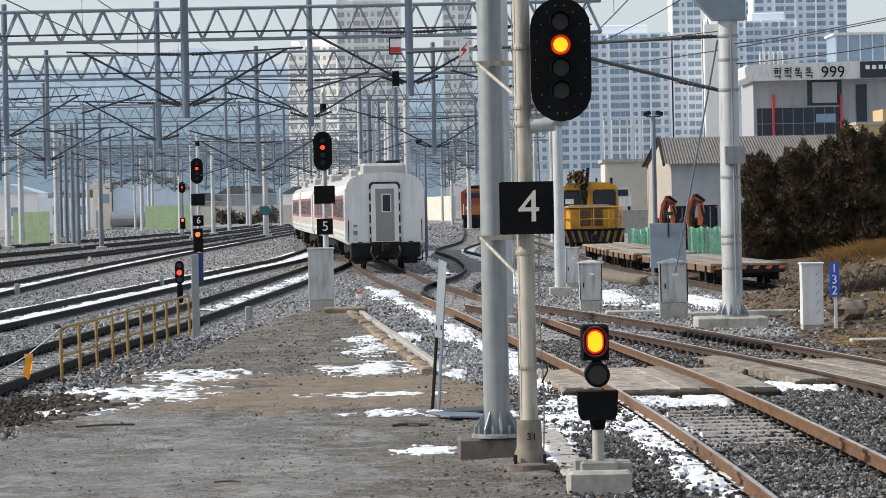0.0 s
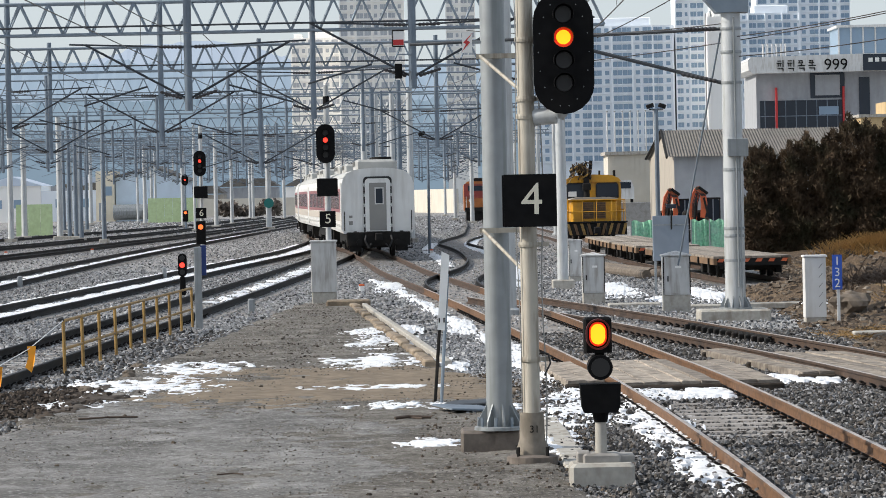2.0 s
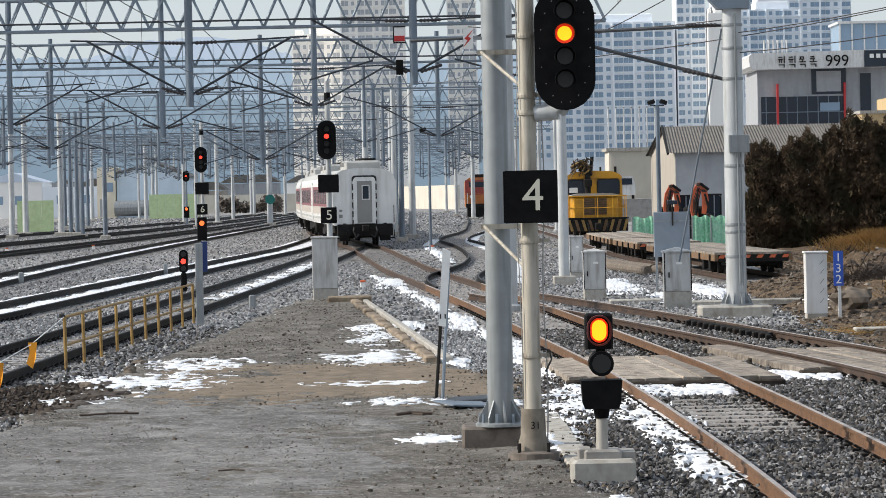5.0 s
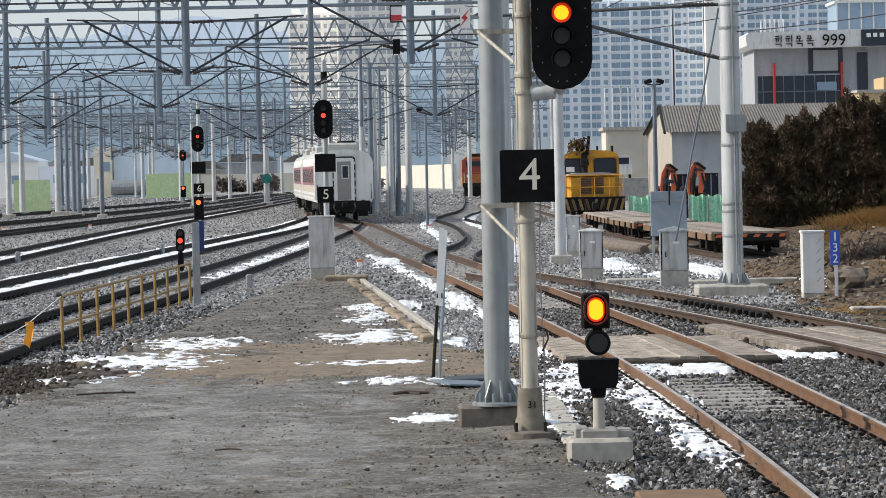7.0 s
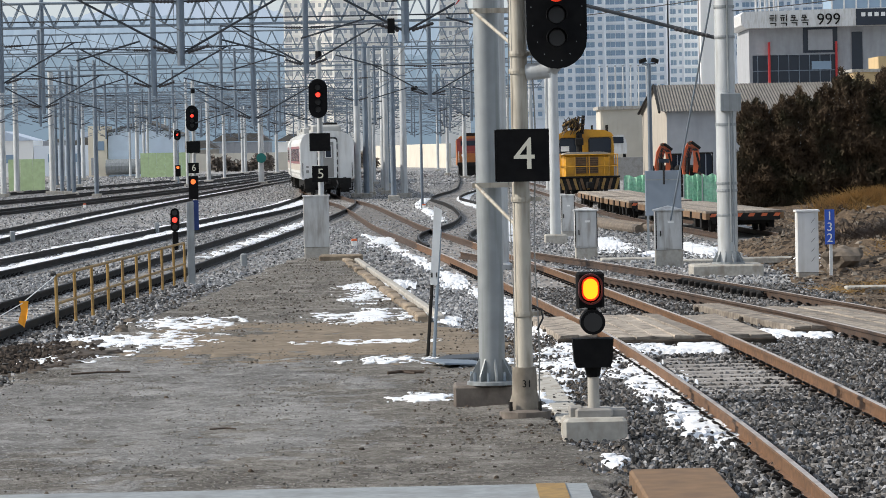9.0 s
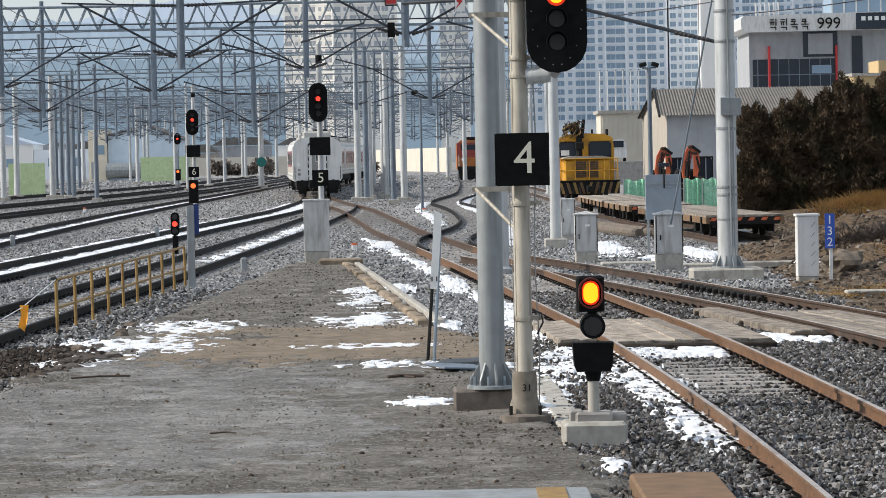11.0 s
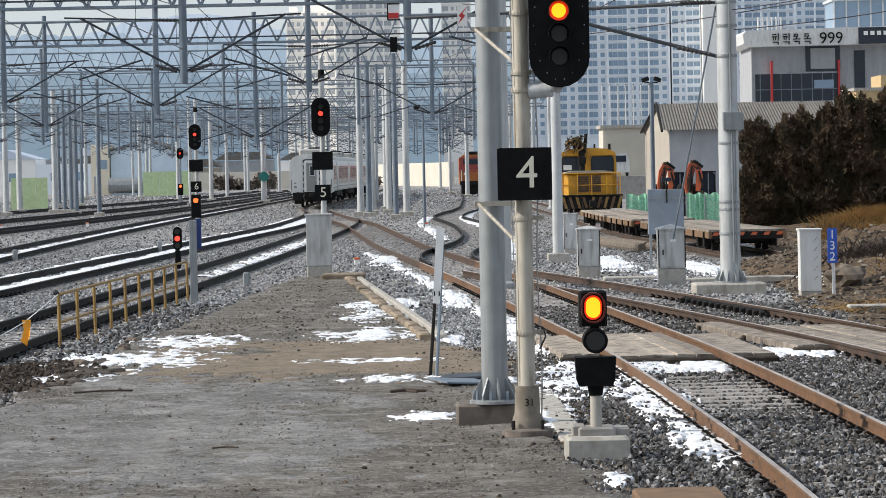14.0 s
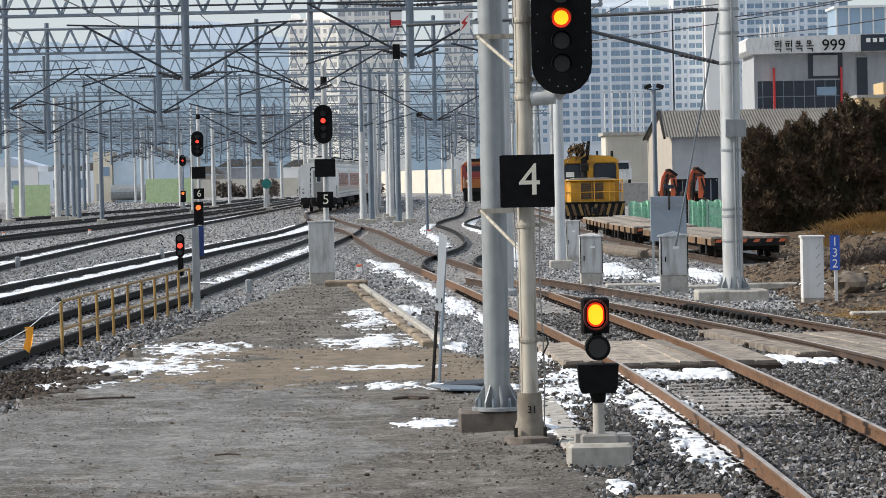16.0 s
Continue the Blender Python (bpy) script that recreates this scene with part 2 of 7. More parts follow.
M = dict(
    ballast=gravel("ballast", [(0.13, 0.125, 0.12), (0.34, 0.335, 0.33), (0.23, 0.225, 0.22), (0.46, 0.455, 0.45)], 15, 1.0, (0.8, 0.77, 0.74)),
    stone=crushed("crushed_stone", [(0.016, 0.0155, 0.015), (0.065, 0.063, 0.061), (0.15, 0.15, 0.152), (0.09, 0.076, 0.063), (0.38, 0.38, 0.388)]),
    palestone=crushed("washed_crushed_stone", [(0.035, 0.036, 0.038), (0.21, 0.214, 0.22), (0.35, 0.356, 0.366), (0.14, 0.137, 0.134), (0.58, 0.586, 0.598)]),
    grit=crushed("path_grit", [(0.08, 0.07, 0.06), (0.17, 0.155, 0.135), (0.30, 0.285, 0.26), (0.12, 0.10, 0.08)]),
    brownstone=crushed("brown_rubble", [(0.03, 0.024, 0.02), (0.085, 0.064, 0.047), (0.15, 0.118, 0.088), (0.055, 0.044, 0.035), (0.25, 0.215, 0.175)]),
    soil=trodden("soil", (0.36, 0.343, 0.313), (0.170, 0.157, 0.138), (0.055, 0.048, 0.041)),
    earth=trodden("earth", (0.25, 0.18, 0.115), (0.125, 0.088, 0.057), (0.042, 0.031, 0.023)),
    yellowwall=surf("yellow_render", (0.52, 0.38, 0.20), 0.8, 0, 0.06, 2, 0.05, (0.36, 0.26, 0.15), 0.4, 1.0, streak=0.2),
    mud=surf("dark_mud", (0.055, 0.042, 0.032), 0.8, 0, 0.35, 8.0, 0.6, (0.11, 0.09, 0.07), 0.6, 2.0, spec=0.3),
    boulder=surf("weathered_boulder", (0.15, 0.122, 0.095), 0.9, 0, 0.35, 7, 0.6, (0.09, 0.075, 0.06), 0.6, 2.5),
    snow=surf("snow", (0.80, 0.82, 0.85), 0.6, 0, 0.10, 18, 0.6, (0.46, 0.45, 0.43), 0.5, 6.0, depth=0.02),
    rust=surf("rusty_rail", (0.150, 0.078, 0.038), 0.75, 0.1, 0.3, 14, 0.3, (0.065, 0.038, 0.024), 0.6, 5.0),
    oldrust=surf("dark_rusty_rail", (0.070, 0.042, 0.027), 0.7, 0.15, 0.3, 14, 0.3, (0.024, 0.017, 0.014), 0.7, 2.2),
    railhead=surf("worn_rail_head", (0.60, 0.50, 0.42), 0.32, 0.75, 0.2, 6, 0.05, (0.30, 0.17, 0.09), 0.7, 1.6),
    darkhead=surf("dark_rail_head", (0.03, 0.028, 0.027), 0.55, 0.1, 0.2, 8, 0.1, (0.018, 0.015, 0.013), 0.5, 1.0, spec=0.25),
    coachglass=surf("tinted_coach_window", (0.075, 0.035, 0.036), 0.25, 0, 0.08, 1.0, 0.0, (0.05, 0.03, 0.03), 0.4, 0.7, spec=0.25),
    darkrail=surf("dark_rail", (0.010, 0.0095, 0.009), 0.7, 0.0, 0.2, 8, 0.1, (0.035, 0.024, 0.018), 0.5, 1.0, spec=0.2),
    sleeper=surf("concrete_sleeper", (0.32, 0.30, 0.28), 0.85, 0, 0.2, 12, 0.3, (0.16, 0.14, 0.12), 0.6, 3.0, each=0.15),
    concrete=surf("concrete", (0.31, 0.30, 0.285), 0.85, 0, 0.12, 14, 0.25, (0.20, 0.18, 0.155), 0.6, 3.0),
    concrete_pale=surf("pale_concrete", (0.40, 0.38, 0.34), 0.85, 0, 0.12, 14, 0.2, (0.22, 0.19, 0.15), 0.7, 6.0, streak=0.5),
    wood=surf("weathered_timber", (0.31, 0.265, 0.215), 0.85, 0, 0.35, 9, 0.6, (0.06, 0.045, 0.035), 0.7, 4.0, each=0.28),
    galv=surf("galvanised_steel", (0.29, 0.31, 0.32), 0.5, 0.35, 0.1, 5, 0.05, (0.17, 0.185, 0.18), 0.75, 9.0, streak=0.08),
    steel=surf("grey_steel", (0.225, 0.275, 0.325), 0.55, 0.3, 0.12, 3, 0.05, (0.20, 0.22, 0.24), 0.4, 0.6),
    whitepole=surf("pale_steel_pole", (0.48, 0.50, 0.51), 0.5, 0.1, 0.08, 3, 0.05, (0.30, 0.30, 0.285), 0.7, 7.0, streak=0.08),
    cream_pole=surf("ivory_painted_pole", (0.42, 0.385, 0.32), 0.55, 0.1, 0.08, 6, 0.08, (0.21, 0.17, 0.125), 0.75, 14.0, streak=0.12),
    black=surf("matt_black_paint", (0.006, 0.006, 0.0065), 0.75, 0, 0.3, 12, 0.05, (0.014, 0.013, 0.012), 0.4, 5.0, spec=0.12),
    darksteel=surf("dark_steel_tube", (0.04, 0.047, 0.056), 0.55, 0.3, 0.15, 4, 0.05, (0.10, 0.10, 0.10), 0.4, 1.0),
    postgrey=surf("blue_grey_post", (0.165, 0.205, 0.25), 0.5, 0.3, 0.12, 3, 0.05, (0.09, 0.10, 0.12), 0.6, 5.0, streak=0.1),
    # tower panes kept pale; the haze before them is in the colour
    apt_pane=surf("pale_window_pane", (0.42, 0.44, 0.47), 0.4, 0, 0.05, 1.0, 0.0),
    mastconcrete=surf("stained_concrete", (0.22, 0.192, 0.155), 0.85, 0, 0.15, 14, 0.3, (0.12, 0.10, 0.075), 0.7, 7.0, streak=0.4),
    sand=surf("sandy_soil", (0.20, 0.162, 0.12), 0.95, 0, 0.25, 6.0, 0.4, (0.17, 0.135, 0.10), 0.7, 1.3, spec=0.2),
    rubber=surf("dark_rubber", (0.02, 0.02, 0.021), 0.7, 0, 0.2, 10, 0.1),
    whitepaint=surf("white_paint", (0.66, 0.66, 0.65), 0.45, 0, 0.05, 4, 0.03, (0.42, 0.39, 0.34), 0.5, 6.0, streak=0.15),
    coach_white=surf("coach_white_paint", (0.74, 0.74, 0.72), 0.35, 0, 0.04, 2, 0.02, (0.46, 0.44, 0.40), 0.55, 2.5, streak=0.15),
    coach_red=surf("coach_red_band", (0.27, 0.085, 0.09), 0.35, 0, 0.08, 2, 0.0, (0.20, 0.07, 0.06), 0.3, 1.0),
    coach_cream=surf("coach_cream_paint", (0.52, 0.465, 0.40), 0.4, 0, 0.05, 2, 0.02, (0.42, 0.35, 0.27), 0.4, 0.8),
    coach_roof=surf("coach_roof_grey", (0.46, 0.46, 0.44), 0.55, 0.1, 0.1, 2, 0.05, (0.28, 0.26, 0.24), 0.5, 0.7),
    door_grey=surf("door_grey_paint", (0.27, 0.265, 0.25), 0.45, 0.1, 0.06, 3, 0.02, (0.17, 0.16, 0.15), 0.4, 1.5),
    under=surf("grimy_underframe", (0.010, 0.0096, 0.0092), 0.8, 0.0, 0.3, 6, 0.2, (0.034, 0.028, 0.023), 0.45, 2.0, spec=0.25),
    glassdark=glass("dark_window_glass", (0.022, 0.03, 0.045), 0.2),
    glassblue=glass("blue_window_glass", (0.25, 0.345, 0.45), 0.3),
    cabinet=surf("cabinet_grey_paint", (0.52, 0.525, 0.52), 0.5, 0.1, 0.05, 6, 0.03, (0.22, 0.19, 0.16), 0.6, 9.0, streak=0.15),
    cabinet_blue=surf("blue_grey_steel_plate", (0.24, 0.28, 0.33), 0.5, 0.3, 0.08, 4, 0.03, (0.16, 0.17, 0.18), 0.4, 2.0),
    yellow=surf("yellow_paint", (0.62, 0.30, 0.015), 0.45, 0, 0.1, 5, 0.05, (0.30, 0.16, 0.04), 0.5, 2.0),
    fence_yellow=surf("faded_yellow_paint", (0.31, 0.19, 0.052), 0.6, 0.1, 0.2, 14, 0.1, (0.14, 0.085, 0.05), 0.7, 6.0),
    orange=surf("orange_paint", (0.62, 0.13, 0.045), 0.45, 0, 0.1, 4, 0.05, (0.26, 0.09, 0.04), 0.5, 1.5),
    red=surf("red_paint", (0.50, 0.03, 0.03), 0.5, 0, 0.1, 4, 0.03),
    blue=surf("blue_sign_enamel", (0.03, 0.10, 0.50), 0.4, 0, 0.06, 4, 0.0),
    signwhite=surf("sign_white", (0.80, 0.80, 0.78), 0.45, 0, 0.04, 8, 0.0),
    digit=surf("digit_ivory", (0.72, 0.68, 0.55), 0.5, 0, 0.05, 8, 0.0),
    green_net=surf("green_mesh_sheet", (0.26, 0.55, 0.37), 0.7, 0, 0.3, 9, 0.1, (0.42, 0.62, 0.48), 0.7, 2.5),
    lime=surf("lime_fence_sheet", (0.49, 0.61, 0.34), 0.7, 0, 0.1, 3, 0.05, (0.38, 0.48, 0.24), 0.4, 1.0),
    teal=surf("teal_disc", (0.01, 0.16, 0.14), 0.5, 0, 0.05, 4, 0.0),
    copper=surf("bronze_wire", (0.09, 0.085, 0.08), 0.5, 0.7, 0.1, 2, 0.0),
    insul=surf("brown_insulator", (0.035, 0.032, 0.034), 0.3, 0, 0.1, 4, 0.0),
    roofsheet=surf("fibre_cement_roof", (0.145, 0.133, 0.118), 0.85, 0, 0.2, 1.5, 0.1, (0.11, 0.10, 0.09), 0.5, 0.6),
    creamwall=surf("cream_render", (0.39, 0.35, 0.295), 0.8, 0, 0.06, 2, 0.05, (0.26, 0.23, 0.19), 0.5, 1.5, streak=0.15),
    greywall=surf("grey_render", (0.36, 0.37, 0.39), 0.8, 0, 0.06, 2, 0.05, (0.24, 0.25, 0.26), 0.5, 1.2, streak=0.15),
    # blue cladding made paler, with the haze over it in the colour
    bluewall=surf("pale_blue_cladding", (0.72, 0.83, 0.93), 0.7, 0, 0.05, 1, 0.0, (0.62, 0.71, 0.80), 0.4, 0.3),
    # pale tower walls: the haze of distance is put into these colours
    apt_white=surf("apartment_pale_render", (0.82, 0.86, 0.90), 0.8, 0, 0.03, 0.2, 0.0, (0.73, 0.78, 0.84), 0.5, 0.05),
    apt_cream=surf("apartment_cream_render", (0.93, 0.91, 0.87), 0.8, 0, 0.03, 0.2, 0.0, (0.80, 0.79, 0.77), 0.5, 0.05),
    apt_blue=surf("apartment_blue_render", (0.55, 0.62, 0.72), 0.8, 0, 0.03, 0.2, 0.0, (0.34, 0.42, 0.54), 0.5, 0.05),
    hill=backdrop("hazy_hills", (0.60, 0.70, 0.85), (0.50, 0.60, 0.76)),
    bark=surf("bark", (0.07, 0.05, 0.038), 0.9, 0, 0.2, 10, 0.3),
    leaf=surf("winter_conifer_leaf", (0.062, 0.042, 0.026), 0.85, 0, 0.45, 1.6, 0.0, (0.028, 0.032, 0.016), 0.8, 0.7, spec=0.2),
    straw=surf("dry_grass", (0.36, 0.215, 0.075), 0.9, 0, 0.3, 6, 0.0, (0.12, 0.08, 0.04), 0.5, 2.0, spec=0.2),
    amber=glow("amber_lamp", (1.0, 0.40, 0.008), 1.5),
    # red glow for rings that imitate the halo round a lit lens
    amber_halo=glow("amber_halo_glow", (1.0, 0.045, 0.005), 0.28),
    orange_lamp=glow("orange_lamp", (1.0, 0.15, 0.03), 1.3),
    redlamp=glow("red_lamp", (1.0, 0.05, 0.03), 1.6),
    darklens=surf("unlit_lens", (0.012, 0.011, 0.011), 0.5, 0, 0.1, 4, 0.0),
    tie=surf("orange_ribbon", (0.85, 0.36, 0.02), 0.6, 0, 0.1, 8, 0.1),
)

M["loco_orange"] = surf("faded_orange_paint", (0.46, 0.15, 0.035), 0.6, 0, 0.15, 3, 0.05, (0.22, 0.09, 0.04), 0.6, 1.0)
M["loco_red"] = surf("faded_red_paint", (0.30, 0.05, 0.04), 0.6, 0, 0.15, 3, 0.05, (0.14, 0.05, 0.04), 0.6, 1.0)
M["brownplate"] = surf("rusty_plate", (0.17, 0.10, 0.05), 0.8, 0, 0.2, 5, 0.2, (0.10, 0.06, 0.035), 0.6, 3.0)
M["whitewall"] = surf("cream_wall_paint", (0.60, 0.56, 0.48), 0.8, 0, 0.05, 1, 0.05, (0.48, 0.44, 0.37), 0.4, 0.4)
M["silt"] = trodden("washed_silt", (0.42, 0.413, 0.40), (0.232, 0.227, 0.217), (0.085, 0.08, 0.075))
M["mudclod"] = crushed("dark_mud_clods", [(0.018, 0.014, 0.011), (0.05, 0.038, 0.03), (0.09, 0.072, 0.058), (0.03, 0.023, 0.018)])
# near-black brown holds the shade under the board ends
M["edge_shade"] = surf("shaded_board_edge", (0.035, 0.028, 0.022), 0.85, 0, 0.4, 8, 0.5, (0.08, 0.065, 0.05), 0.5, 4.0, spec=0.2)
M["brownconcrete"] = surf("dark_brown_concrete", (0.155, 0.13, 0.11), 0.85, 0, 0.2, 14, 0.4, (0.07, 0.055, 0.045), 0.7, 6.0, streak=0.5)
# near-black brown stands in for shade in the gaps between stones
M["gap_shade"] = surf("shaded_stone_gaps", (0.026, 0.023, 0.02), 0.95, 0, 0.4, 30, 0.6, (0.09, 0.078, 0.066), 0.6, 3.0, spec=0.15)
# haze tones of the two added layers, the nearer one darker
M["ridge"] = backdrop("haze_tone_near", (0.31, 0.42, 0.53), (0.22, 0.31, 0.40))
M["ridge_far"] = backdrop("haze_tone_far", (0.45, 0.57, 0.71), (0.36, 0.47, 0.60))
M["annexwall"] = surf("cream_annex_render", (0.78, 0.70, 0.55), 0.8, 0, 0.05, 1, 0.0, (0.62, 0.54, 0.42), 0.4, 0.5)
# twig grey lightened; the haze before the shrubs is in it
M["haze_twig"] = surf("hazed_winter_twigs", (0.17, 0.145, 0.125), 0.9, 0, 0.3, 2, 0.0, (0.10, 0.085, 0.07), 0.5, 0.7, spec=0.2)
M["platform"] = surf("damp_platform_concrete", (0.25, 0.27, 0.28), 0.7, 0, 0.15, 12, 0.25, (0.16, 0.165, 0.165), 0.7, 2.5)
M["navy"] = surf("dark_blue_enamel", (0.015, 0.04, 0.17), 0.5, 0, 0.1, 6, 0.0)
M["kerbstone"] = surf("brown_weathered_kerb", (0.235, 0.185, 0.13), 0.9, 0, 0.35, 9, 0.5, (0.14, 0.105, 0.075), 0.7, 4.0, each=0.2)
M["cranerust"] = surf("grimy_hydraulics", (0.06, 0.045, 0.032), 0.6, 0.3, 0.4, 8, 0.1, (0.16, 0.09, 0.05), 0.6, 5.0)
# dark red puts the lamp's glow on its hood into the colour
M["lens_rim"] = surf("hood_glow_red", (0.10, 0.006, 0.004), 0.4, 0, 0.1, 8, 0.0)

# ---- mesh tools ----
class Solid:
    """Collects the faces of one mesh."""

    def __init__(self):
        self.v, self.f = [], []

    def add(self, verts, faces):
        o = len(self.v)
        self.v += [tuple(p) for p in verts]
        self.f += [tuple(i + o for i in f) for f in faces]
        return self

    def box(self, x, y, z, sx, sy, sz, bev=0.0, m=None):
        """A box about (x, y, z); bev cuts the four upright edges and the top's rim."""
        hx, hy, hz = sx / 2, sy / 2, sz / 2
        if bev <= 0:
            vs = [(x + i * hx, y + j * hy, z + k * hz) for k in (-1, 1) for i, j in ((-1, -1), (1, -1), (1, 1), (-1, 1))]
            fs = [(3, 2, 1, 0), (4, 5, 6, 7), (0, 1, 5, 4), (1, 2, 6, 5), (2, 3, 7, 6), (3, 0, 4, 7)]
        else:
            ring = lambda c, z1, s: [(x + i * (hx - s - (c if j2 else 0)), y + j * (hy - s - (0 if j2 else c)), z1) for i, j, j2 in ((-1, -1, 0), (-1, -1, 1), (1, -1, 1), (1, -1, 0), (1, 1, 0), (1, 1, 1), (-1, 1, 1), (-1, 1, 0))]
            vs = ring(bev, z - hz, 0) + ring(bev, z + hz - bev, 0) + ring(bev, z + hz, bev)
            fs = [tuple(range(7, -1, -1)), tuple(range(16, 24))]
            for a in (0, 8):
                fs += [(a + i, a + (i + 1) % 8, a + 8 + (i + 1) % 8, a + 8 + i) for i in range(8)]
        if m is not None:
            vs = [m @ Vector(p) for p in vs]
        return self.add(vs, fs)

    def tube(self, p, q, r, r2=None, n=8, cap=True):
        p, q = Vector(p), Vector(q)
        r2 = r if r2 is None else r2
        d = (q - p).normalized()
        a = d.orthogonal().normalized()
        b = d.cross(a)
        vs = [p + r * (a * math.cos(t) + b * math.sin(t)) for t in (2 * math.pi * i / n for i in range(n))]
        vs += [q + r2 * (a * math.cos(t) + b * math.sin(t)) for t in (2 * math.pi * i / n for i in range(n))]
        fs = [(i, (i + 1) % n, n + (i + 1) % n, n + i) for i in range(n)]
        if cap:
            fs += [tuple(range(n - 1, -1, -1)), tuple(range(n, 2 * n))]
        return self.add(vs, fs)

    def lathe(self, x, y, rz, n=16):
        """Turned about the upright through (x, y); rz: radius and height, from the foot up."""
        vs = [(x + r * math.cos(2 * math.pi * i / n), y + r * math.sin(2 * math.pi * i / n), z) for r, z in rz for i in range(n)]
        k = len(rz)
        fs = [(a * n + i, a * n + (i + 1) % n, (a + 1) * n + (i + 1) % n, (a + 1) * n + i) for a in range(k - 1) for i in range(n)]
        fs += [tuple(range(n - 1, -1, -1)), tuple(range((k - 1) * n, k * n))]
        return self.add(vs, fs)

    def path(self, pts, r, n=6):
        """A round cord along points."""
        vs, k = [], len(pts)
        for i, p in enumerate(pts):
            d = (Vector(pts[min(i + 1, k - 1)]) - Vector(pts[max(i - 1, 0)])).normalized()
            s = d.cross(Vector((0.3, 1, 0.2))).normalized()
            u = d.cross(s)
            vs += [Vector(p) + r * (s * math.cos(2 * math.pi * j / n) + u * math.sin(2 * math.pi * j / n)) for j in range(n)]
        fs = [(i * n + j, i * n + (j + 1) % n, (i + 1) * n + (j + 1) % n, (i + 1) * n + j) for i in range(k - 1) for j in range(n)]
        return self.add(vs, fs + [tuple(range(n - 1, -1, -1)), tuple(range((k - 1) * n, k * n))])

    def ribbed(self, p, q, r, r2, ribs=6, n=8):
        """A ribbed rod from p to q."""
        p, q = Vector(p), Vector(q)
        d = (q - p).normalized()
        s = d.orthogonal().normalized()
        u = d.cross(s)
        k = 2 * ribs + 1
        vs = [p.lerp(q, i / (k - 1)) + (r if i % 2 else r2) * (s * math.cos(2 * math.pi * j / n) + u * math.sin(2 * math.pi * j / n)) for i in range(k) for j in range(n)]
        fs = [(i * n + j, i * n + (j + 1) % n, (i + 1) * n + (j + 1) % n, (i + 1) * n + j) for i in range(k - 1) for j in range(n)]
        return self.add(vs, fs + [tuple(range(n - 1, -1, -1)), tuple(range((k - 1) * n, k * n))])

    def prism(self, outline, y0, y1):
        """An outline in x and z, given a depth from y0 to y1."""
        n = len(outline)
        vs = [(x, y0, z) for x, z in outline] + [(x, y1, z) for x, z in outline]
        fs = [tuple(range(n)), tuple(range(2 * n - 1, n - 1, -1))] + [(i, n + i, n + (i + 1) % n, (i + 1) % n) for i in range(n)]
        return self.add(vs, fs)

    def sweep(self, line, outline, shift=0.0):
        """An outline (sideways, up) carried along a level line of (x, y, z)."""
        n, k, vs = len(outline), len(line), []
        for i, p in enumerate(line):
            a, b = Vector(line[max(i - 1, 0)]), Vector(line[min(i + 1, k - 1)])
            d = (b - a).normalized()
            s = Vector((d.y, -d.x, 0)).normalized()
            vs += [Vector(p) + s * (o + shift) + Vector((0, 0, u)) for o, u in outline]
        fs = [(a * n + i, (a + 1) * n + i, (a + 1) * n + (i + 1) % n, a * n + (i + 1) % n) for a in range(k - 1) for i in range(n)]
        fs += [tuple(range(n)), tuple(range(k * n - 1, (k - 1) * n - 1, -1))]
        return self.add(vs, fs)

    def mesh(self, name, mat, smooth=False):
        me = bpy.data.meshes.new(name)
        me.from_pydata(self.v, [], self.f)
        me.materials.append(mat)
        bm = bmesh.new()
        bm.from_mesh(me)
        bmesh.ops.recalc_face_normals(bm, faces=bm.faces)
        bm.to_mesh(me)
        bm.free()
        if smooth:
            me.polygons.foreach_set("use_smooth", [True] * len(me.polygons))
            me.set_sharp_from_angle(angle=radians(40))
        me.update()
        return me


def part(name, solid, mat, parent=None, label="", smooth=False):
    ob = new(name, solid.mesh(name, mat, smooth) if isinstance(solid, Solid) else solid)
    ob.parent = parent
    if label:
        tagged(ob, label)
    return ob


def thing(name, label, category, group="", m=None):
    ob = new(name)
    ob.empty_display_size = 0.2
    if m is not None:
        ob.matrix_basis = m
    return tagged(ob, label, category, group)


def ring_outline(w, h, n=10):
    """A slab with round ends: width w, height h, about the origin."""
    r = w / 2
    top = [(r * math.cos(a), h / 2 - r + r * math.sin(a)) for a in (math.pi * i / n for i in range(n + 1))]
    return top + [(-x, -z) for x, z in top]


def lettering(name, text, size, x, y, z, mat, parent, thick=0.004, rx=90, rz=0):
    cu = bpy.data.curves.new(name, "FONT")
    cu.body, cu.size, cu.extrude, cu.align_x, cu.align_y = text, size, thick, "CENTER", "CENTER"
    tmp = new(name + "_curve", cu)
    dg = bpy.context.evaluated_depsgraph_get()
    me = bpy.data.meshes.new_from_object(tmp.evaluated_get(dg))
    bpy.data.objects.remove(tmp)
    me.materials.clear()
    me.materials.append(mat)
    ob = new(name, me)
    ob.parent = parent
    ob.matrix_basis = pose(x, y, z, rx, 0, rz)
    return ob


# ---- ground ----
def smooth_line(pts, step=1.0, win=9):
    """A smooth way through (x, y) points, one point for each step of y."""
    ys = np.arange(pts[0][1], pts[-1][1] + step / 2, step)
    xs = np.interp(ys, [p[1] for p in pts], [p[0] for p in pts])
    for _ in range(2):
        pad = np.concatenate([2 * xs[0] - xs[win:0:-1], xs, 2 * xs[-1] - xs[-2:-win - 2:-1]])
        xs = np.convolve(pad, np.ones(2 * win + 1) / (2 * win + 1), "same")[win:-win]
    return xs, ys


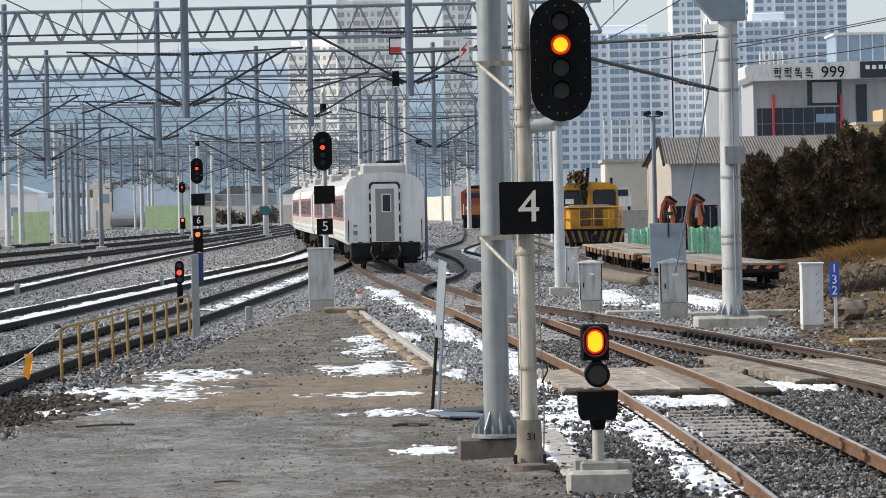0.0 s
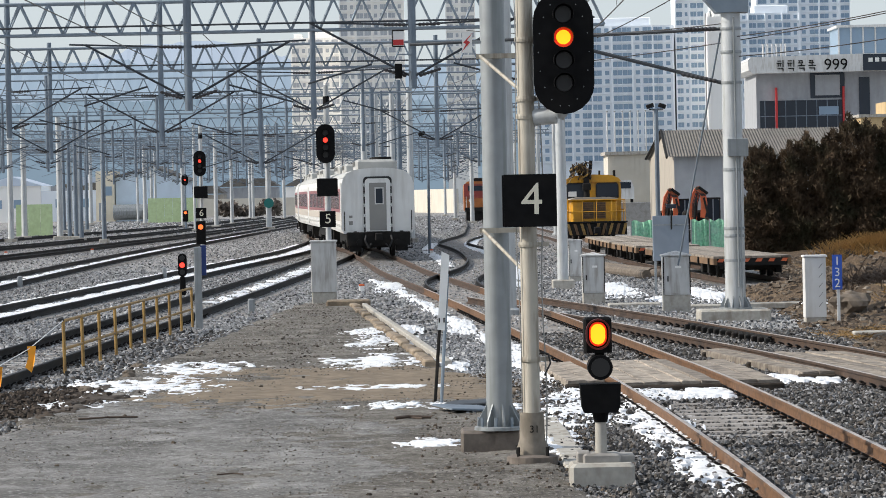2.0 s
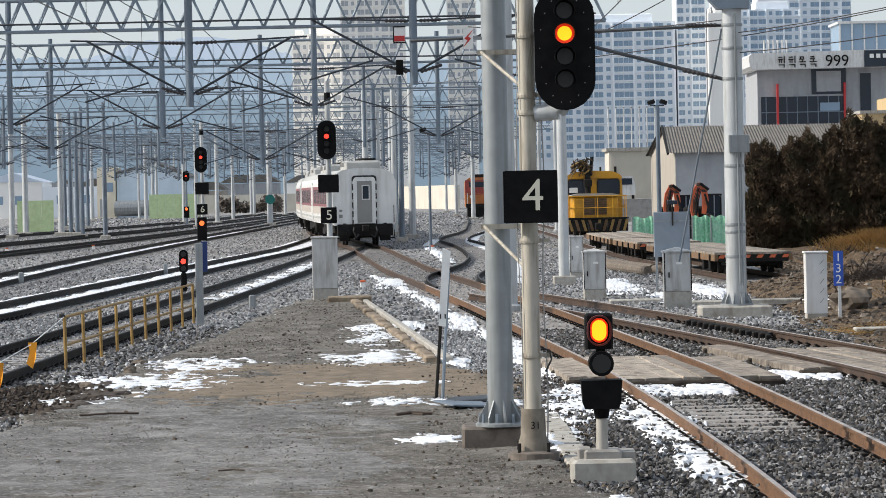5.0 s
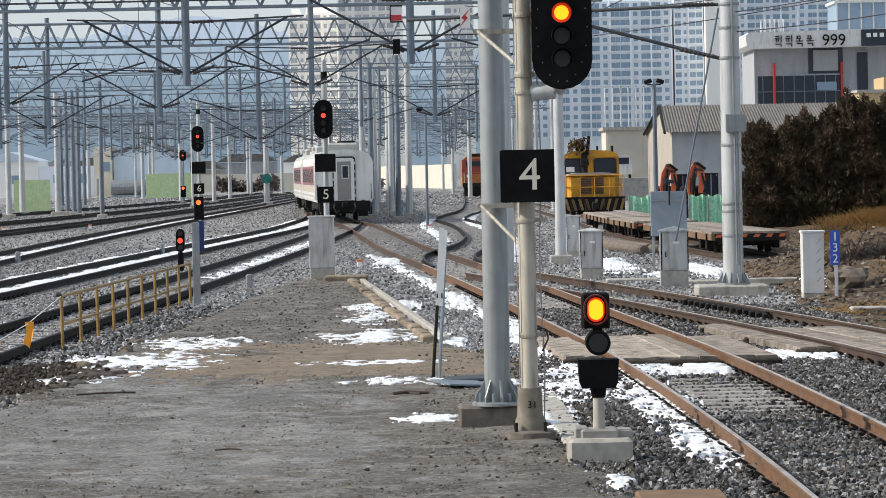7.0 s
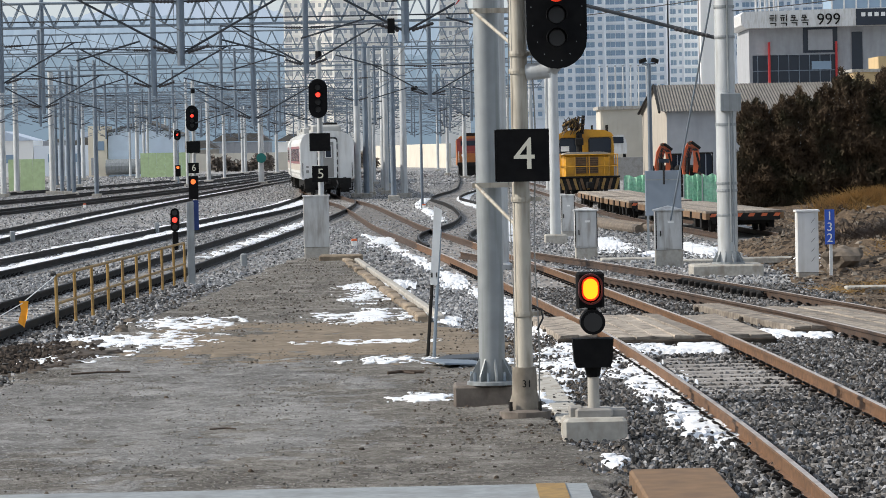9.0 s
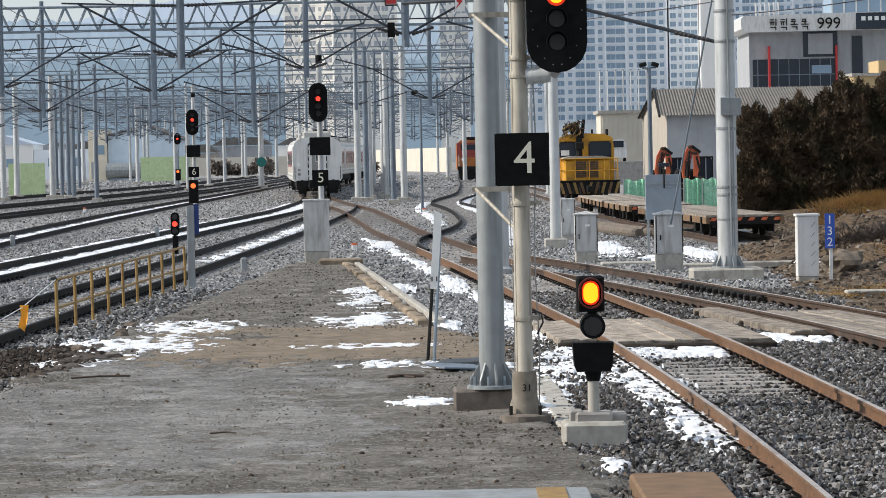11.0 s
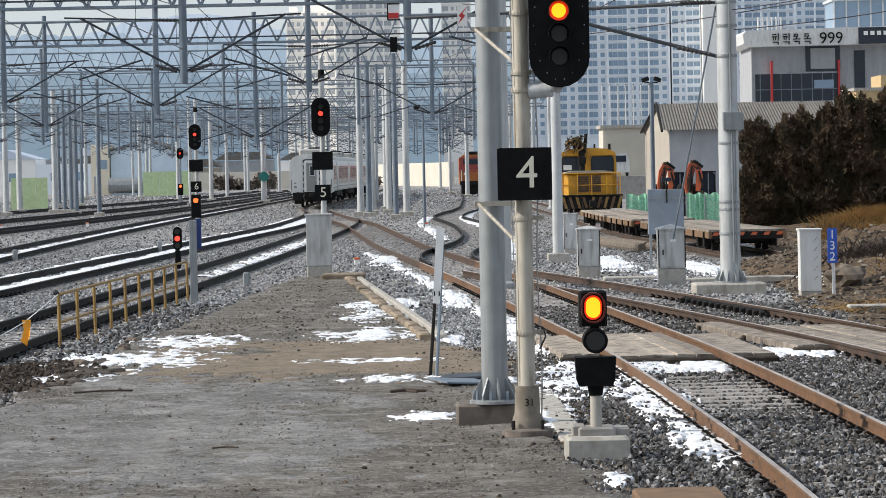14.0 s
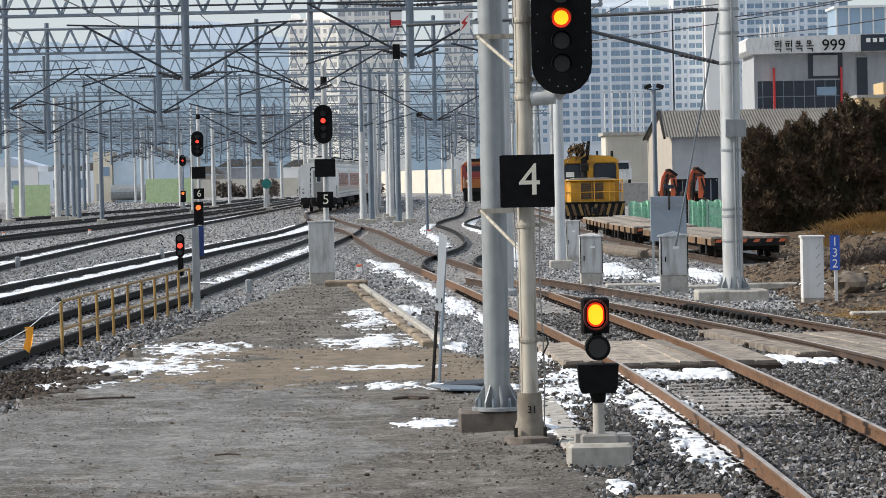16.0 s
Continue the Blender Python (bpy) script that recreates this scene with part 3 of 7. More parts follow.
def sheet(name, mat, x0, x1, y0, y1, nx, ny, height, keep=None, smooth=True):
    """A sheet of ground on a grid, with a height for each point; keep drops the cells where it is false."""
    gx, gy = np.meshgrid(np.linspace(x0, x1, nx), np.linspace(y0, y1, ny))
    z = np.array([[height(a, b) for a, b in zip(ra, rb)] for ra, rb in zip(gx, gy)])
    verts = np.stack([gx, gy, z], -1).reshape(-1, 3)
    faces = []
    for j in range(ny - 1):
        for i in range(nx - 1):
            a = j * nx + i
            q = (a, a + 1, a + nx + 1, a + nx)
            if keep is None or any(verts[k][2] > keep for k in q):
                faces.append(q)
    used = sorted({k for f in faces for k in f})
    idx = {k: i for i, k in enumerate(used)}
    me = bpy.data.meshes.new(name)
    me.from_pydata([tuple(verts[k]) for k in used], [], [tuple(idx[k] for k in f) for f in faces])
    me.materials.append(mat)
    me.polygons.foreach_set("use_smooth", [smooth] * len(me.polygons))
    me.update()
    return new(name, me)


GZ = -0.20          # ballast level; the rail heads lie at 0
g = Solid()
g.add([(-2500, 5, GZ), (2500, 5, GZ), (2500, 4500, GZ), (-2500, 4500, GZ), (-2500, -60, GZ), (2500, -60, GZ)], [(0, 1, 2, 3), (4, 5, 1, 0)])
tagged(part("ground", g, M["ballast"]), "grey crushed-stone ballast spread over the yard", "ground", kind="structure")


# added sheet; its dark colour holds the shade among the loose stones
bd = Solid()
bd.add([(-0.4, 20, GZ + 0.008), (9.5, 20, GZ + 0.008), (9.5, 62, GZ + 0.008), (1.5, 62, GZ + 0.008), (2.0, 45, GZ + 0.008), (-0.4, 45, GZ + 0.008)], [(0, 1, 2, 3, 4, 5)])
tagged(part("ballast_bed", bd, M["gap_shade"]), "dark sheet, shade between ballast stones put into its colour", "ground", kind="structure")


def nz(x, y, s, k=0.0):
    return noise.noise(Vector((x * s, y * s, k)))


LEFT_EDGE = ((22, -5.4), (37, -5.0), (46, -4.9), (57, -4.4), (76, -3.7), (84, -3.2))
RIGHT_EDGE = ((22, 1.25), (33, 1.15), (44, 0.75), (50, -0.2), (61, -0.95), (77, -2.1), (84, -2.6))


def soil_height(x, y):
    l = np.interp(y, [p[0] for p in LEFT_EDGE], [p[1] for p in LEFT_EDGE])
    r = np.interp(y, [p[0] for p in RIGHT_EDGE], [p[1] for p in RIGHT_EDGE])
    d = min(x - l, r - x, 83 - y) + 0.35 * nz(x, y, 1.2) + 0.15 * nz(x, y, 4.0, 3)
    return -0.12 + min(0.0, d) * 0.35 + 0.022 * nz(x, y, 1.8, 7) + 0.012 * nz(x, y, 5.0, 11) + 0.012 * nz(x, y, 0.6, 9)


tagged(sheet("dirt_path", M["soil"], -6.6, 2.0, 24.0, 84.0, 110, 480, soil_height, -0.3), "trodden grey-brown dirt path beside the tracks", "path", kind="structure")


def bank_height(x, y):
    l = 6.9 + 0.02 * (y - 50) + 2.6 * min(1, max(0, (y - 86) / 5))
    d = min(x - l, 124 - y, y - 44) + 0.5 * nz(x, y, 0.8)
    mound = 0.80 * min(1, max(0, (x - 7.3) / 2.2)) * math.exp(-((y - 76) / 9) ** 2) * (1 + 0.45 * nz(x, y, 1.1, 15))
    return -0.15 + min(0.0, d) * 0.3 + mound + 0.055 * min(max(x - 8.6, 0), 7) * min(1, max(0, (y - 56) / 10)) + 0.05 * nz(x, y, 1.7, 5) + 0.03 * nz(x, y, 5.0, 8)


tagged(sheet("earth_bank", M["earth"], 5.0, 20.0, 42.0, 126.0, 120, 270, bank_height, -0.3), "rough brown earth bank with stones beside the sidings", "ground", kind="structure")

def sand_height(x, y):
    q = 1 - ((x + 1.4) / 2.7) ** 4 - ((y - 46) / 4.2) ** 2 + 1.6 * nz(x, y * 0.5, 0.9, 21) + 1.1 * nz(x, y, 3.0, 22) + 0.5 * nz(x, y, 9.0, 23)
    return soil_height(x, y) + (0.006 if q > 0 else -0.03)


tagged(sheet("sand_patch", M["sand"], -4.8, 1.4, 40, 52, 110, 160, sand_height), "worn sandy brown patch across the path", "path", kind="structure")


def silt_height(x, y):
    q = 1 - ((x + 3.4) / 2.6) ** 2 - ((y - 33) / 8.5) ** 2 + 1.3 * nz(x, y * 0.5, 0.7, 41) + 1.0 * nz(x, y, 2.6, 42) + 0.6 * nz(x, y, 8.0, 43)
    return soil_height(x, y) + (0.005 if q > 0 else -0.03)


tagged(sheet("silt_patch", M["silt"], -5.6, 0.4, 24.6, 44, 130, 260, silt_height), "pale washed silt dried on the path", "path", kind="structure")


def mud_height(x, y):
    q = 1 - ((x + 5.4) / 0.9) ** 2 - ((y - 43.2) / 3.2) ** 2 + 1.2 * nz(x, y * 0.5, 1.2, 31) + 0.9 * nz(x, y, 4.0, 32)
    return max(soil_height(x, y), GZ + 0.03) + (0.012 + 0.03 * abs(nz(x, y, 6.0, 33)) if q > 0 else -0.05)


tagged(sheet("mud_patch", M["mud"], -6.8, -4.2, 38, 48, 70, 130, mud_height), "dark wet mud at the path's edge", "mud", kind="structure")

pl = Solid()
pl.box(-2.4, 8.5, -0.20, 7.0, 33.0, 0.26)
platform = tagged(part("platform_slab", pl, M["platform"]), "worn grey concrete platform slab", "platform", kind="structure")
stripe = Solid()
stripe.box(0.82, 23.0, -0.066, 0.22, 3.9, 0.012)
part("yellow_edge_stripe", stripe, M["fence_yellow"], platform, "worn yellow painted line")


# ---- tracks ----
def profile(w=0.0):
    return [(-0.066, -0.152), (0.066, -0.152), (0.066, -0.140), (0.012, -0.118), (0.010, -0.045), (0.034, -0.036), (0.035, -0.006), (0.026, 0.0), (-0.026, 0.0), (-0.035, -0.006), (-0.034, -0.036), (-0.010, -0.045), (-0.012, -0.118), (-0.066, -0.140)]


HEAD = [(-0.024, -0.001), (0.024, -0.001), (0.022, 0.0025), (-0.022, 0.0025)]
SLEEPER = Solid().box(0, 0, -0.245, 2.4, 0.24, 0.17, 0.03).mesh("sleeper", M["sleeper"])
CLIP = Solid()
for sx in (-1, 1):
    CLIP.tube((sx * 0.06, -0.06, -0.13), (sx * 0.12, -0.05, -0.095), 0.014, n=5).tube((sx * 0.12, -0.05, -0.095), (sx * 0.12, 0.05, -0.095), 0.014, n=5).tube((sx * 0.12, 0.05, -0.095), (sx * 0.06, 0.06, -0.13), 0.014, n=5)
    CLIP.box(sx * 0.10, 0, -0.145, 0.09, 0.13, 0.03)


def railway(pts, label, side=None, head=None, near=0, tie_from=0, tie_to=0, step=1.0, dz=0.0, win=9):
    """Two rails on sleepers along a way; near: how many sleepers are pieces of their own."""
    xs, ys = smooth_line(pts, step, win)
    line = [(a, b, dz) for a, b in zip(xs, ys)]
    tr = thing("railway_track", label, "railway track", "tracks of the yard")
    for s in (-0.7525, 0.7525):
        r = part("rail", Solid().sweep(line, profile(), s), side or M["darkrail"], tr)
        part("rail_head", Solid().sweep(line, HEAD, s), head or M["darkhead" if side is None else "railhead"], r, "worn bright running surface")
    ties, clips = Solid(), Solid()
    n, y = 0, max(tie_from, ys[0])
    spots = []
    while y < (tie_to or ys[-1]):
        x = np.interp(y, ys, xs)
        h = math.atan2(-(np.interp(y + 1, ys, xs) - np.interp(y - 1, ys, xs)), 2.0)
        spots.append((x, y, h))
        y += 0.6
    for i, (x, y, h) in enumerate(spots):
        m = Matrix.Translation((x, y, dz)) @ Matrix.Rotation(h, 4, "Z")
        if i < near:
            o = part("sleeper", SLEEPER, None, tr)
            o.matrix_basis = m
        else:
            ties.box(0, 0, -0.245, 2.4, 0.24, 0.17, m=m)
        if y < 75:
            for s in (-0.7525, 0.7525):
                ms = m @ Matrix.Translation((s, 0, 0))
                clips.add([ms @ Vector(p) for p in CLIP.v], CLIP.f)
    if ties.v:
        tagged(part("sleeper_rest", ties, M["sleeper"], tr), kind="stuff")
    if clips.v:
        tagged(part("clip_rest", clips, M["darkrail"], tr), kind="stuff")
    return xs, ys


LINE_MAIN = [(3.5, 12), (3.52, 25), (3.45, 30.5), (3.25, 37), (3.05, 43.5), (2.72, 49), (2.05, 60), (1.45, 70), (0.35, 86), (-1.3, 108), (-2.95, 139), (-3.9, 156), (-5.0, 168), (-6.0, 182), (-7.45, 203), (-8.25, 216), (-8.9, 230), (-9.2, 244), (-9.05, 267), (-8.7, 290), (-8.4, 314), (-8.2, 340), (-8.0, 400), (-7.8, 460)]
MAIN_X, MAIN_Y = smooth_line(LINE_MAIN, 0.5)
near_main = [(float(x), float(y)) for x, y in zip(MAIN_X, MAIN_Y) if y <= 88]
far_main = [(float(x), float(y)) for x, y in zip(MAIN_X, MAIN_Y) if y >= 88]
railway(near_main, "rusty curved main track on concrete sleepers", M["rust"], near=130, step=0.5, win=1)
railway(far_main, "dark curved continuation of the main track", M["oldrust"], M["rust"], near=0, step=1.0, win=1)
LINE_RIGHT = [(7.9, 20), (6.9, 38), (6.25, 46), (5.2, 53.5), (4.25, 61), (3.2, 68), (2.1, 75), (1.3, 80)]
RIGHT_LINE = railway(LINE_RIGHT, "rusty diverging track with worn rails", M["oldrust"], near=0, tie_from=30, tie_to=66, step=0.5)
LINE_S = [(0.5, 86), (0.2, 92), (0.12, 96), (0.32, 102), (1.0, 108), (1.45, 116), (1.68, 127), (1.5, 142), (1.15, 155), (0.45, 169), (0.4, 175), (0.9, 188), (1.6, 200), (2.1, 215), (2.6, 260), (2.9, 300), (3.2, 370)]
railway(LINE_S, "dark winding siding with snow beside the rails", near=0, win=3)
railway([(-7.6, 20), (-7.2, 48), (-6.25, 75), (-5.25, 111), (-4.8, 136), (-4.6, 160), (-5.1, 172)], "dark side track with snow between the rails")
railway([(-12.2, 30), (-10.5, 72), (-8.6, 120), (-7.1, 155), (-7.0, 190), (-8.1, 215), (-8.9, 232)], "dark through track with snow between the rails")
railway([(-13.2, 60), (-14.4, 100), (-14.9, 135), (-15.0, 180), (-14.6, 240), (-14.0, 330), (-13.0, 450)], "dark yard track on pale ballast")
railway([(-23.0, 110), (-21.0, 154), (-19.6, 194), (-18.6, 227), (-17.5, 290), (-17.0, 400)], "dark yard track curving between the masts")
railway([(-28.0, 150), (-25.0, 200), (-22.5, 260), (-21.0, 330), (-20.0, 450)], "dark yard track on pale ballast")
railway([(-36.0, 170), (-32.0, 220), (-28.0, 280), (-25.0, 350), (-24.0, 450)], "dark yard track on pale ballast")
SIDING = [(8.75, 90), (8.35, 98), (7.6, 112), (7.15, 128), (7.0, 150), (6.85, 176), (6.1, 235), (5.0, 300), (5.0, 420)]
SID_X, SID_Y = railway(SIDING, "rusty siding under a row of flat wagons", M["oldrust"])


def timber_crossing(label, line, off0, off1, y0, y1, n):
    """Boards laid along a track, between two offsets from its middle."""
    t = thing("plank_crossing", label, "crossing", "timber crossings")
    xs, ys = line
    w = (off1 - off0) / n
    for i in range(n):
        a0, a1 = y0 + random.uniform(-0.05, 0.05), y1 + random.uniform(-0.2, 0.2)
        tip = random.uniform(-0.01, 0.01)
        o = off0 + (i + 0.5) * w
        way = [(float(np.interp(y, ys, xs)), y, -0.105 + random.uniform(-0.01, 0.006)) for y in np.linspace(a0, a1, 8)]
        part("plank", Solid().sweep(way, [(-w * 0.47, -0.05), (w * 0.47, -0.05), (w * 0.48, 0.045 + tip), (w * 0.45, 0.062 + tip), (-w * 0.45, 0.062 - tip), (-w * 0.48, 0.045 - tip)], o), M["wood"], t)
    # bars added below the boards, coloured as the undercut's shade
    for y in (y0 + 0.08, (y0 + y1) / 2, y1 - 0.3):
        x = float(np.interp(y, ys, xs))
        part("bearer", Solid().box(x + (off0 + off1) / 2, y - 0.14, -0.14, off1 - off0 + 0.06, 0.2, 0.12, 0.02), M["edge_shade"], t, "dark bar under the boards, shade put into its colour")
    return t


MAIN_LINE = (MAIN_X, MAIN_Y)
timber_crossing("weathered timber boards between the rails of the main track", MAIN_LINE, -0.64, 0.64, 43.6, 49.4, 5)
timber_crossing("weathered timber boards outside the main track", MAIN_LINE, 0.84, 1.45, 43.6, 49.0, 2)
timber_crossing("worn timber boards on the path side of the track", MAIN_LINE, -1.35, -0.84, 44.2, 49.2, 2)
timber_crossing("weathered timber boards beside the diverging track", RIGHT_LINE, -1.3, -0.84, 45.5, 52.5, 2)
timber_crossing("weathered timber boards between the diverging rails", RIGHT_LINE, -0.64, 0.64, 43.5, 51.0, 4)


# ---- catenary gantries ----
def truss(x0, x1, y, zt, zb, bay=0.66, r=0.045):
    chords, web = [], Solid()
    for dy in (-0.2, 0.2) if y < 150 else (0.0,):
        for z in (zt, zb):
            chords.append(Solid().tube((x0, y + dy, z), (x1, y + dy, z), r, n=6))
        n = max(2, int((x1 - x0) / bay))
        for i in range(n):
            a, b = x0 + (x1 - x0) * i / n, x0 + (x1 - x0) * (i + 1) / n
            lo, hi = ((a, zb), (b, zt)) if i % 2 else ((a, zt), (b, zb))
            web.tube((lo[0], y + dy, lo[1]), (hi[0], y + dy, hi[1]), r * 0.75, n=5)
    return chords, web


def bracket(parent, x, y, z, side, reach=2.6):
    """A catenary cantilever: top tube, slanting strut, register arm and insulators."""
    s = Solid()
    tip = x + side * reach
    s.tube((x, y, z + 1.15), (tip, y, z + 1.25), 0.02, n=6)
    s.tube((x, y, z), (tip - side * 0.35, y, z + 1.24), 0.027, n=6)
    s.tube((x + side * 0.9, y, z + 0.30), (tip - side * 0.3, y, z - 0.1), 0.022, n=5)
    # far arms take a paler blue-grey: haze put into the colour
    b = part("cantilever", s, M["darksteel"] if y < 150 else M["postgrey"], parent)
    for z1, dz in ((z + 1.15, 0.03), (z, 0.3)):
        part("insulator", Solid().ribbed((x + side * 0.14, y, z1 + dz * 0.1), (x + side * 0.62, y, z1 + dz * 0.6), 0.045, 0.026), M["insul"], b, "brown ribbed insulator")
    return tip


def gantry(y, x0, x1, zt, depth, drops, masts, bay=0.43, r=0.045, mast_r=0.16, low=4.6):
    ga = thing("catenary_gantry", "grey lattice gantry spanning the tracks with hanging posts and cantilevers", "gantry", "gantries over the yard")
    c, w = truss(x0, x1, y, zt, zt - depth, bay, r)
    for ch in c:
        part("chord", ch, M["steel"], ga)
    tagged(part("bracing", w, M["steel"], ga), kind="stuff")
    # the tube's colour also pales beyond 150 m, for the haze
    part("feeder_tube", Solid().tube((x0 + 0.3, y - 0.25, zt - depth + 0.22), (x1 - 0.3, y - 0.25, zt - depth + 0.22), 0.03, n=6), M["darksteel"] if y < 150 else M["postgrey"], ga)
    for x in masts:
        part("mast", Solid().lathe(x, y, [(mast_r * 1.5, GZ), (mast_r * 1.5, GZ + 0.15), (mast_r, GZ + 0.2), (mast_r * 0.9, zt + 0.15)], 12), M["whitepole"], ga, "pale round steel mast", True)
    for x, lo, sides in drops:
        part("drop_post", Solid().tube((x, y, lo), (x, y, zt + 0.25), 0.088, n=10), M["postgrey"], ga, smooth=True)
        for s in sides:
            bracket(ga, x, y, lo + 0.25, s)
    return ga


gantry(72, -17, 1.5, 10.2, 1.0, [(-5.55, 4.46, (-1, 1)), (-0.62, 4.85, (-1, 1))], [-16.5, 1.4])
gantry(100, -18.0, 5.0, 8.55, 0.95, [(-8.55, 4.3, (-1, 1)), (-3.9, 4.9, (-1, 1)), (-13.2, 4.5, (1,))], [-17.8])
gantry(129, -24, 5.0, 8.55, 0.95, [(-7.15, 3.6, (-1, 1)), (-0.2, 4.4, (-1, 1)), (-15.4, 4.2, (-1, 1)), (-20, 4.4, (-1,))], [-23.8])
gantry(166, -34, 6.0, 8.7, 0.95, [(-10.8, 4.5, (-1, 1)), (-20, 4.2, (-1, 1)), (-4.0, 4.8, (-1, 1)), (-27, 4.3, (-1, 1))], [-33])
random.seed(5)
for y in (205, 241, 280, 318, 360, 402, 446):
    xs = [-38 + i * 4.9 + random.uniform(-1.2, 1.2) for i in range(10)]
    gantry(y, -46, 8, 8.6 + random.uniform(-0.2, 0.3), 0.95, [(x, 4.5 + random.uniform(-0.5, 0.4), (-1, 1)) for x in xs[1:-1]], [xs[0] - 3, 7.0], 0.5, 0.05)
for y in (222, 260, 338, 424):
    xs = [-36 + i * 6.1 + random.uniform(-1.5, 1.5) for i in range(7)]
    gantry(y, -42, 7.5, 7.6 + random.uniform(-0.3, 0.4), 0.8, [(x, 4.9 + random.uniform(-0.4, 0.5), (-1, 1)) for x in xs[::2]], [xs[0] - 4], 0.6, 0.042)


def line_mast(x, y, h, r, label="pale round steel catenary mast on a concrete foot", mat="whitepole"):
    ob = thing("catenary_mast", label, "mast", "masts of the yard")
    part("foot", Solid().box(x, y, GZ + 0.12, r * 4.2, r * 4.2, 0.3, 0.03), M["concrete_pale"], ob)
    part("tube", Solid().lathe(x, y, [(r * 1.05, GZ + 0.2), (r, 1.0), (r * 0.86, h)], 14), M[mat], ob, smooth=True)
    return ob


for x, y, h, r in ((-1.87, 187.8, 8.7, 0.2), (-4.6, 191.6, 8.7, 0.2), (-3.5, 216, 8.7, 0.18), (-4.7, 227, 8.7, 0.17), (-15.0, 280.6, 8.8, 0.24), (-21.4, 308, 8.8, 0.2),
                   (-33.0, 362, 8.8, 0.22), (-28.0, 239, 8.8, 0.22), (-31.2, 243.7, 8.8, 0.22), (-30.0, 227, 8.8, 0.2), (-40.9, 380, 8.8, 0.24), (2.6, 300, 8.8, 0.2),
                   (-20.0, 411, 8.8, 0.2), (-25.1, 425, 8.8, 0.2), (-22.0, 340, 8.8, 0.16), (-17.5, 330, 8.8, 0.16), (-12.0, 360, 8.8, 0.16), (-10.5, 400, 8.8, 0.16)):
    line_mast(x, y, h, r)

# the first mast's blue-grey holds the shade on it
for x, y, r, mat, lb in ((-4.05, 189, 0.17, "postgrey", "thick steel catenary mast, shade put into its blue-grey colour"), (-2.35, 178, 0.15, "postgrey", "dark blue-grey steel catenary mast")):
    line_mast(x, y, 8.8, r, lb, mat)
random.seed(17)
for k in range(16):
    line_mast(random.uniform(-40, -11), random.uniform(250, 470), 8.8, random.uniform(0.13, 0.2))
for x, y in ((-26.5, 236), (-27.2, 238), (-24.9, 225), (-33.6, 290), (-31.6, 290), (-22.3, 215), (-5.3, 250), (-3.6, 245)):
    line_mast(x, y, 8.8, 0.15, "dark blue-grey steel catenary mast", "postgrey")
for x, y in ((-4.0, 197), (-4.3, 210), (-3.1, 202), (-4.9, 238), (4.6, 330), (5.6, 372), (1.2, 345), (0.2, 410), (-5.0, 262)):
    line_mast(x, y, 8.8, 0.17)

# wires over the tracks
for wi, (pts, zc) in enumerate((([(-5.3, 40), (-5.3, 111), (-5.0, 170), (-8.0, 240), (-8, 440)], 5.1), ([(-10.8, 40), (-9.0, 120), (-7.2, 166), (-9, 240), (-10, 440)], 5.1), ([(-14, 60), (-14.9, 135), (-14.6, 240), (-13.5, 440)], 5.1),
                               ([(-22, 100), (-19.6, 194), (-17.5, 290), (-17, 440)], 5.1), ([(2.6, 30), (2.6, 67), (-2.9, 139), (-6, 182), (-8, 260), (-7, 440)], 5.2), ([(1.2, 72), (1.4, 136), (0.6, 180), (2.4, 260), (3, 440)], 5.1))):
    xs, ys = smooth_line(pts, 3.0, 4)
    s = Solid()
    for k in range(len(xs) - 1):
        sag = lambda y: 6.25 - 0.5 * (1 - ((y % 37 - 18.5) / 18.5) ** 2)
        s.tube((xs[k], ys[k], zc), (xs[k + 1], ys[k + 1], zc), 0.009, n=4, cap=False)
        s.tube((xs[k], ys[k], sag(ys[k])), (xs[k + 1], ys[k + 1], sag(ys[k + 1])), 0.009, n=4, cap=False)
        if k % 3 == 0:
            s.tube((xs[k], ys[k], zc), (xs[k], ys[k], sag(ys[k])), 0.006, n=4, cap=False)
    tagged(part("overhead_wire", s, M["copper"]), "thin dark overhead contact wire with droppers", "wire", "overhead wires")


# ---- far buildings and hills ----
def hills():
    xs = np.linspace(-1500, 1500, 900)
    v, f = [], []
    for i, x in enumerate(xs):
        h = 122 + 26 * math.exp(-((x + 230) / 110) ** 2) - 0.04 * max(x, 0) + 10 * nz(x, 0, 0.006) + 6 * nz(x, 3, 0.03) + 4 * nz(x, 8, 0.12) + 2 * nz(x, 8, 0.4)
        v += [(x, 3000, -20), (x, 3000, h * 0.6), (x, 3060, h)]
    for i in range(len(xs) - 1):
        a = 3 * i
        f += [(a, a + 3, a + 4, a + 1), (a + 1, a + 4, a + 5, a + 2)]
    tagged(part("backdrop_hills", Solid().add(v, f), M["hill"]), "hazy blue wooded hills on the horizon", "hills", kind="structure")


hills()


# layers added below the hills; the haze's deepening is in their glow
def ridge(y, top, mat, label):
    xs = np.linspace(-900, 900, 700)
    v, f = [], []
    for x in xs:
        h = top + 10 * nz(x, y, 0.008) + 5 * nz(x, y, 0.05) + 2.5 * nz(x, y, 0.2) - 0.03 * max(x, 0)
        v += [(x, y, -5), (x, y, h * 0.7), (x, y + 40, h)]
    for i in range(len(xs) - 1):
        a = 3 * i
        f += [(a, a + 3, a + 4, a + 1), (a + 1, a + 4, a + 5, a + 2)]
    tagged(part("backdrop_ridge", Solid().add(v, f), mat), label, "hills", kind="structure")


ridge(1600, 52, M["ridge"], "added darker blue layer, haze tone put into its glow")
ridge(2300, 98, M["ridge_far"], "added paler blue layer, haze tone put into its glow")


